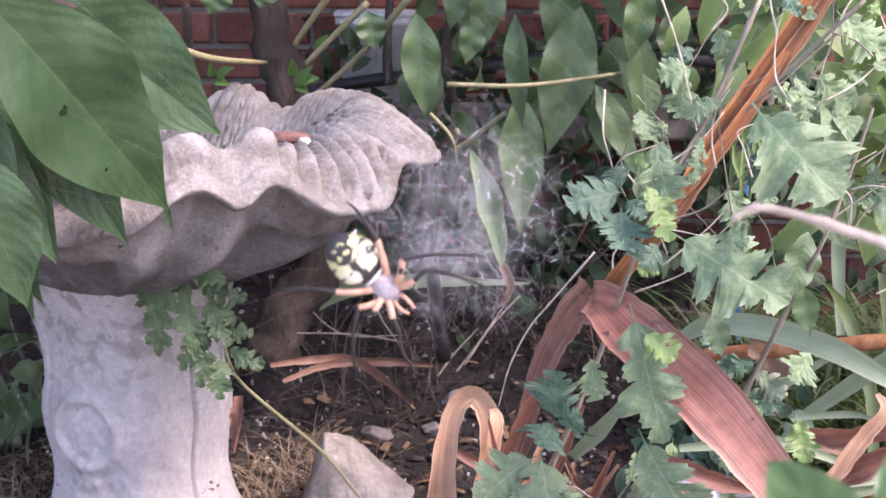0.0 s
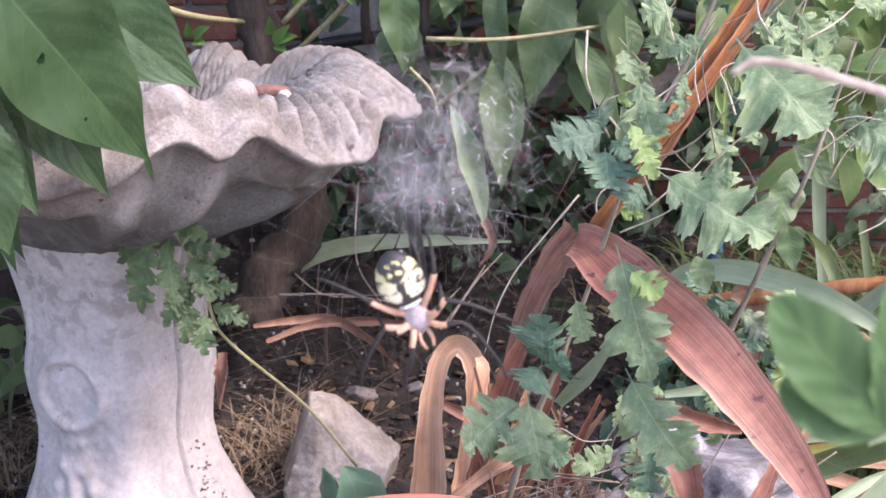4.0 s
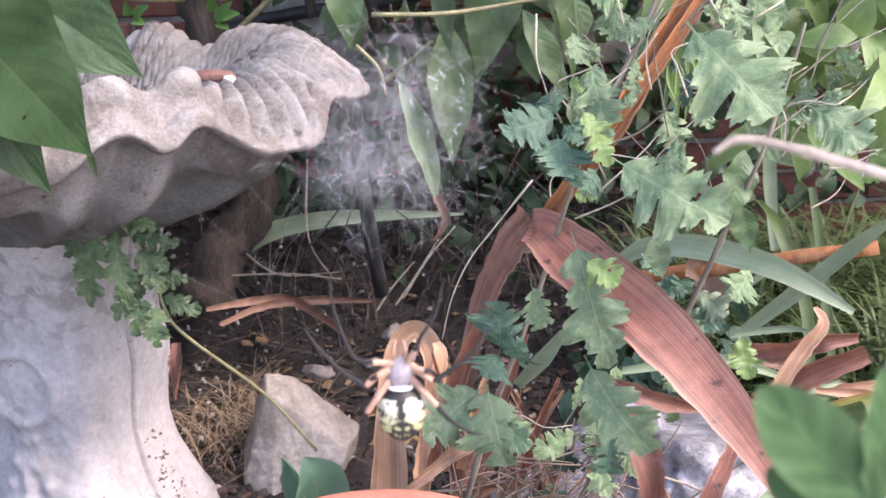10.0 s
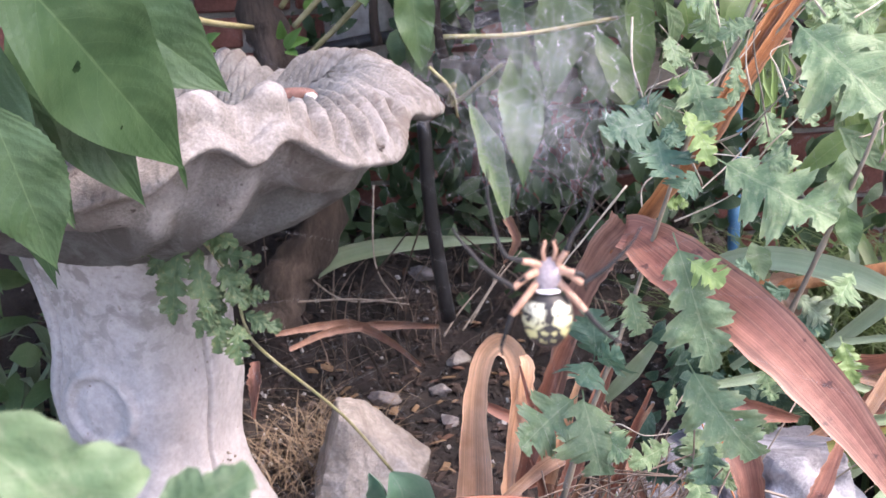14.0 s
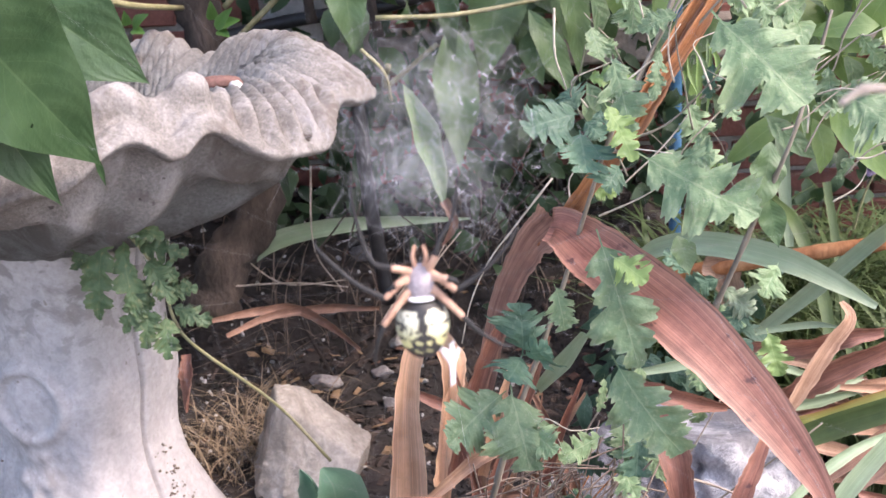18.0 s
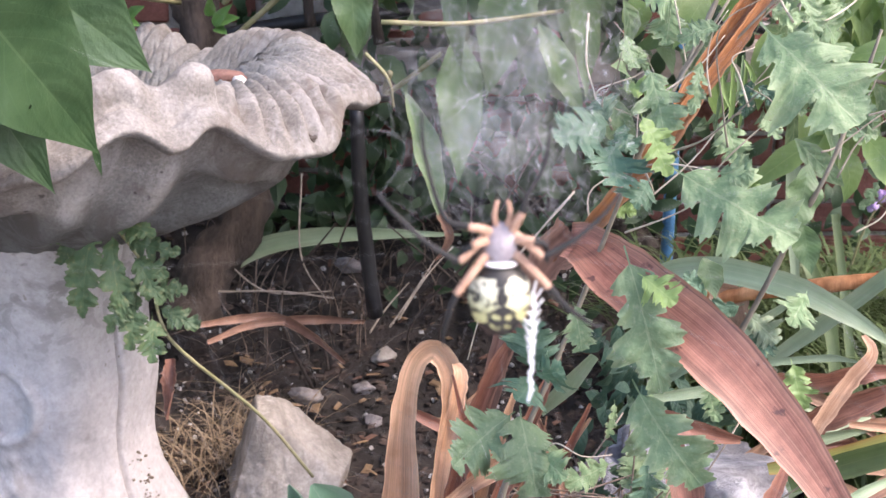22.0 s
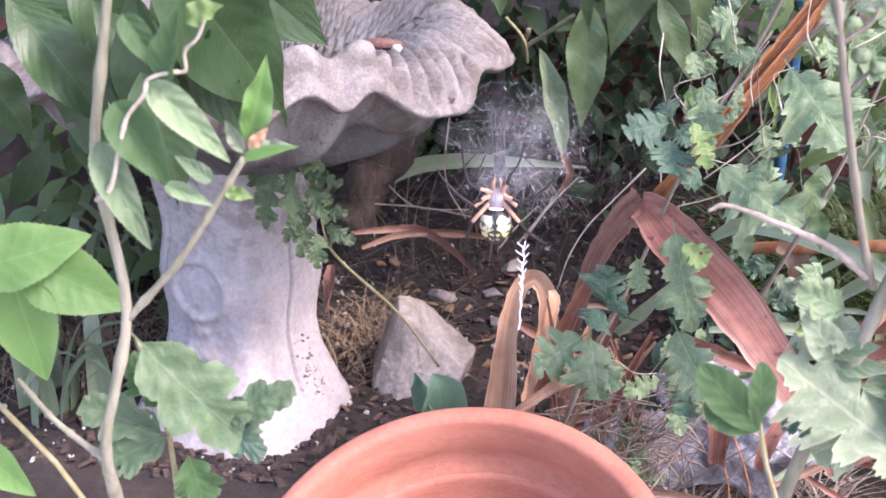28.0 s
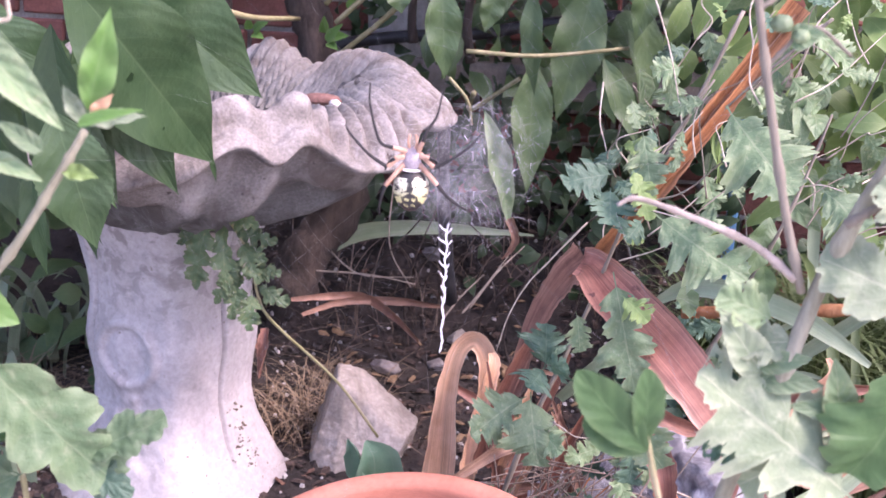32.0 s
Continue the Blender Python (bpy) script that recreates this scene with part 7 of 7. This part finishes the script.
zigzag = thing("stabilimentum", "white zigzag silk band hanging below the spider", "spider web")
N_ZIG = 11
zig_parts = []
for i in range(N_ZIG):
    reach = 0.0 if i < 3 else (0.0007 + 0.00075 * (i - 3)) * (0.8 + 0.4 * rw.random())
    w = 0.0006 * (-1) ** i
    bar = [Vector((-w, 0, -0.0032)), Vector((-w * 0.2, 0, -0.0008)), Vector((w * 0.4, 0, 0.0012)), Vector((w, 0, 0.0032))]
    tooth = [Vector((0.0002, 0, -0.0012)), Vector((-reach * 0.4, 0, 0.0002)), Vector((-reach * 0.75, 0, 0.0022))]
    back = [Vector((0.0, 0, -0.0022)), Vector((reach * 0.25, 0, -0.0008)), Vector((reach * 0.45, 0, 0.0010))]
    zig_parts.append(part("zigzag_band", threads_mesh("zigzag_band", [bar, [b + Vector((0.0002, 0.0002, 0)) for b in bar], tooth, [b + Vector((0, 0, 0.0004)) for b in tooth[:2]], back], 0.00036, SILK), None, zigzag))

SPIDER = [
    (0, (0.002, 0.380, 0.801), 132), (0.5, (0.003, 0.380, 0.797), 140), (0.8, (0.008, 0.380, 0.796), 150), (1.2, (0.003, 0.380, 0.787), 148), (1.6, (0.006, 0.380, 0.784), 140), (2, (0.003, 0.380, 0.786), 150), (2.4, (0.006, 0.380, 0.780), 168), (2.8, (0.007, 0.380, 0.775), 173), (3.2, (0.010, 0.380, 0.772), 171), (3.5, (0.012, 0.380, 0.764), 165),
    (5.5, (0.022, 0.380, 0.735), 150), (6, (0.022, 0.380, 0.728), 148), (6.3, (0.024, 0.380, 0.726), 125), (6.6, (0.024, 0.380, 0.733), 105), (7, (0.022, 0.380, 0.730), 60), (7.4, (0.027, 0.380, 0.726), 18), (7.8, (0.030, 0.380, 0.726), 2), (8.4, (0.026, 0.380, 0.729), 0), (9, (0.025, 0.380, 0.729), 0), (9.5, (0.027, 0.380, 0.736), 2), (10, (0.025, 0.380, 0.741), 0), (10.5, (0.024, 0.380, 0.741), 0),
    (11, (0.022, 0.380, 0.735), 0), (11.5, (0.022, 0.380, 0.733), 0), (12, (0.021, 0.380, 0.738), 0), (12.5, (0.016, 0.380, 0.739), 0), (13, (0.017, 0.380, 0.748), 0), (13.5, (0.011, 0.380, 0.753), 0), (14, (0.005, 0.380, 0.753), 2), (14.5, (0.007, 0.380, 0.751), 0), (15, (0.011, 0.380, 0.750), 0), (15.5, (0.012, 0.380, 0.752), 0), (17.5, (0.010, 0.380, 0.764), 0), (18, (0.009, 0.380, 0.771), 0), (18.5, (0.001, 0.380, 0.776), 0),
    (19, (0.001, 0.380, 0.779), 8), (19.5, (0.001, 0.380, 0.773), 2), (20, (0.004, 0.380, 0.773), 0), (20.5, (0.003, 0.380, 0.780), -3), (21, (0.008, 0.380, 0.779), 0), (21.5, (0.005, 0.380, 0.781), 2), (22, (-0.004, 0.380, 0.779), 0), (22.5, (-0.002, 0.380, 0.785), 2), (23, (-0.002, 0.380, 0.789), 3), (23.4, (-0.004, 0.380, 0.792), 0), (24, (0.002, 0.380, 0.795), 0), (24.5, (-0.000, 0.380, 0.795), 0), (26.5, (0.008, 0.380, 0.832), 0),
    (27, (0.007, 0.380, 0.828), 0), (27.4, (0.005, 0.380, 0.832), 0), (28, (-0.000, 0.380, 0.826), 0), (28.5, (0.007, 0.380, 0.833), 0), (29, (0.009, 0.380, 0.838), 2), (29.5, (0.002, 0.380, 0.837), 2), (30, (0.004, 0.380, 0.840), 2), (31, (0.011, 0.380, 0.847), 0), (31.5, (0.001, 0.380, 0.848), 0), (32, (0.004, 0.380, 0.852), 0)]
SHEET = [
    (0, (0.031, 0.420, 0.810)), (1.5, (0.034, 0.420, 0.805)), (3, (0.021, 0.420, 0.799)), (3.5, (0.024, 0.420, 0.796)), (6, (0.023, 0.420, 0.800)), (7.5, (0.022, 0.420, 0.796)), (9, (0.022, 0.420, 0.799)), (10, (0.022, 0.420, 0.820)), (11, (0.014, 0.420, 0.789)), (13, (0.027, 0.420, 0.804)), (14, (0.007, 0.420, 0.813)), (15, (0.012, 0.420, 0.809)), (15.5, (0.015, 0.420, 0.804)), (17.5, (0.023, 0.420, 0.810)), (18, (0.016, 0.420, 0.814)), (18.5, (0.013, 0.420, 0.815)), (19, (0.004, 0.420, 0.818)),
    (20, (0.007, 0.420, 0.800)), (21, (0.017, 0.420, 0.804)), (21.5, (0.016, 0.420, 0.817)), (22, (0.003, 0.420, 0.816)), (23, (0.008, 0.420, 0.816)), (24, (0.009, 0.420, 0.821)), (24.5, (0.004, 0.420, 0.821)), (26.5, (0.013, 0.420, 0.852)), (27, (0.013, 0.420, 0.845)), (27.4, (0.009, 0.420, 0.851)), (28, (0.011, 0.420, 0.844)), (29, (0.012, 0.420, 0.847)), (30, (0.017, 0.420, 0.844)), (31, (0.021, 0.420, 0.846)), (32, (0.027, 0.420, 0.843))]
BAND_FOOT = [(18, (0.018, 0.386, 0.741)), (18.5, (0.009, 0.386, 0.746)), (19, (0.006, 0.386, 0.739)), (19.5, (0.007, 0.386, 0.739)), (20, (0.012, 0.386, 0.736)), (20.5, (0.012, 0.386, 0.745)), (21, (0.015, 0.386, 0.734)), (21.5, (0.016, 0.386, 0.742)), (22, (0.006, 0.386, 0.740)), (22.5, (0.005, 0.386, 0.743)), (23, (0.006, 0.386, 0.740)), (23.5, (0.010, 0.386, 0.746)), (24, (0.012, 0.386, 0.744)), (24.5, (0.006, 0.386, 0.750)), (26.5, (0.013, 0.386, 0.770)), (27.4, (0.018, 0.386, 0.769)), (28, (0.016, 0.386, 0.756)), (29, (0.021, 0.386, 0.760)), (30, (0.021, 0.386, 0.763)), (31, (0.021, 0.386, 0.761)), (32, (0.022, 0.386, 0.761))]
SPREAD = [(0, 0.0008), (17.5, 0.0008), (19, 0.0016), (21.5, 0.0028), (23, 0.0030), (26.5, 0.0036), (28, 0.0047), (30, 0.0054), (32, 0.0061)]


def motions():
    walk(spider, [(t, pose(*at, 0, turn, 0)) for t, at, turn in SPIDER])
    # the legs shift as the spider turns and works
    for leg, root, side, n in legs:
        rows = [(0.5 * k, pose(*root, 0, (7 - n) * math.sin(1.9 * k * 0.5 + 2.1 * n + side) * (1.0 if k < 16 else 0.45), 0)) for k in range(65)]
        walk(leg, rows)
    walk(sheet, [(t, pose(*at)) for t, at in SHEET])
    walk(orb, [(t, pose(at[0], at[1] + 0.012, at[2])) for t, at, turn in SPIDER])
    walk(weed, [(t, pose(-0.2 + dx, 0.3, dz)) for t, dx, dz in ((0, 0, 0), (28, 0, 0), (30, 0.02, 0), (32, 0.02, 0))])
    walk(near_right, [(t, pose(0.16 + dx, 0.28, dz)) for t, dx, dz in ((0, 0.009, -0.021), (3, 0.008, -0.021), (7, 0.009, -0.022), (10, 0.011, -0.023), (12, 0.009, -0.020), (24.5, 0.009, -0.022), (26.5, 0.004, -0.008), (28, 0.003, 0), (30, 0, 0), (32, -0.001, 0.002))])
    walk(near_tip, [(t, pose(0.125 + dx, 0.215, dz)) for t, dx, dz in ((0, 0.0053, -0.021), (3, 0.0025, -0.024), (6, 0.0045, -0.026), (8, 0.0, -0.029), (10, 0.003, -0.018), (12, 0.001, -0.029), (13, -0.002, -0.016), (15, 0.009, -0.021), (24.5, 0.009, -0.022), (27, 0.0, -0.003), (28, -0.002, -0.005), (30, -0.010, -0.002), (32, -0.014, -0.005))])
    walk(sprig, [(t, pose(-0.16 + dx, 0.32, dz)) for t, dx, dz in ((0, -0.04, -0.02), (12.5, -0.03, -0.03), (13.5, -0.01, -0.04), (14, 0.010, -0.024), (14.6, 0.0, -0.038), (15.5, 0.0, -0.034), (18, -0.04, -0.03), (24.5, -0.04, -0.02), (26.5, 0, 0), (32, 0, 0))])
    tucked = [(t, Vector(at) + Vector((-0.010 * math.sin(radians(turn)), 0.0065, -0.010 * math.cos(radians(turn)) - 0.003))) for t, at, turn in SPIDER if t < 17.9]
    walk(zigzag, [(t, pose(*at)) for t, at in tucked + [(t, Vector(at)) for t, at in BAND_FOOT]])
    for i, bit in enumerate(zig_parts):
        walk(bit, [(t, pose(0, 0, i * step, 0, 180 * (i % 2) * 0, 0)) for t, step in SPREAD])


motions()
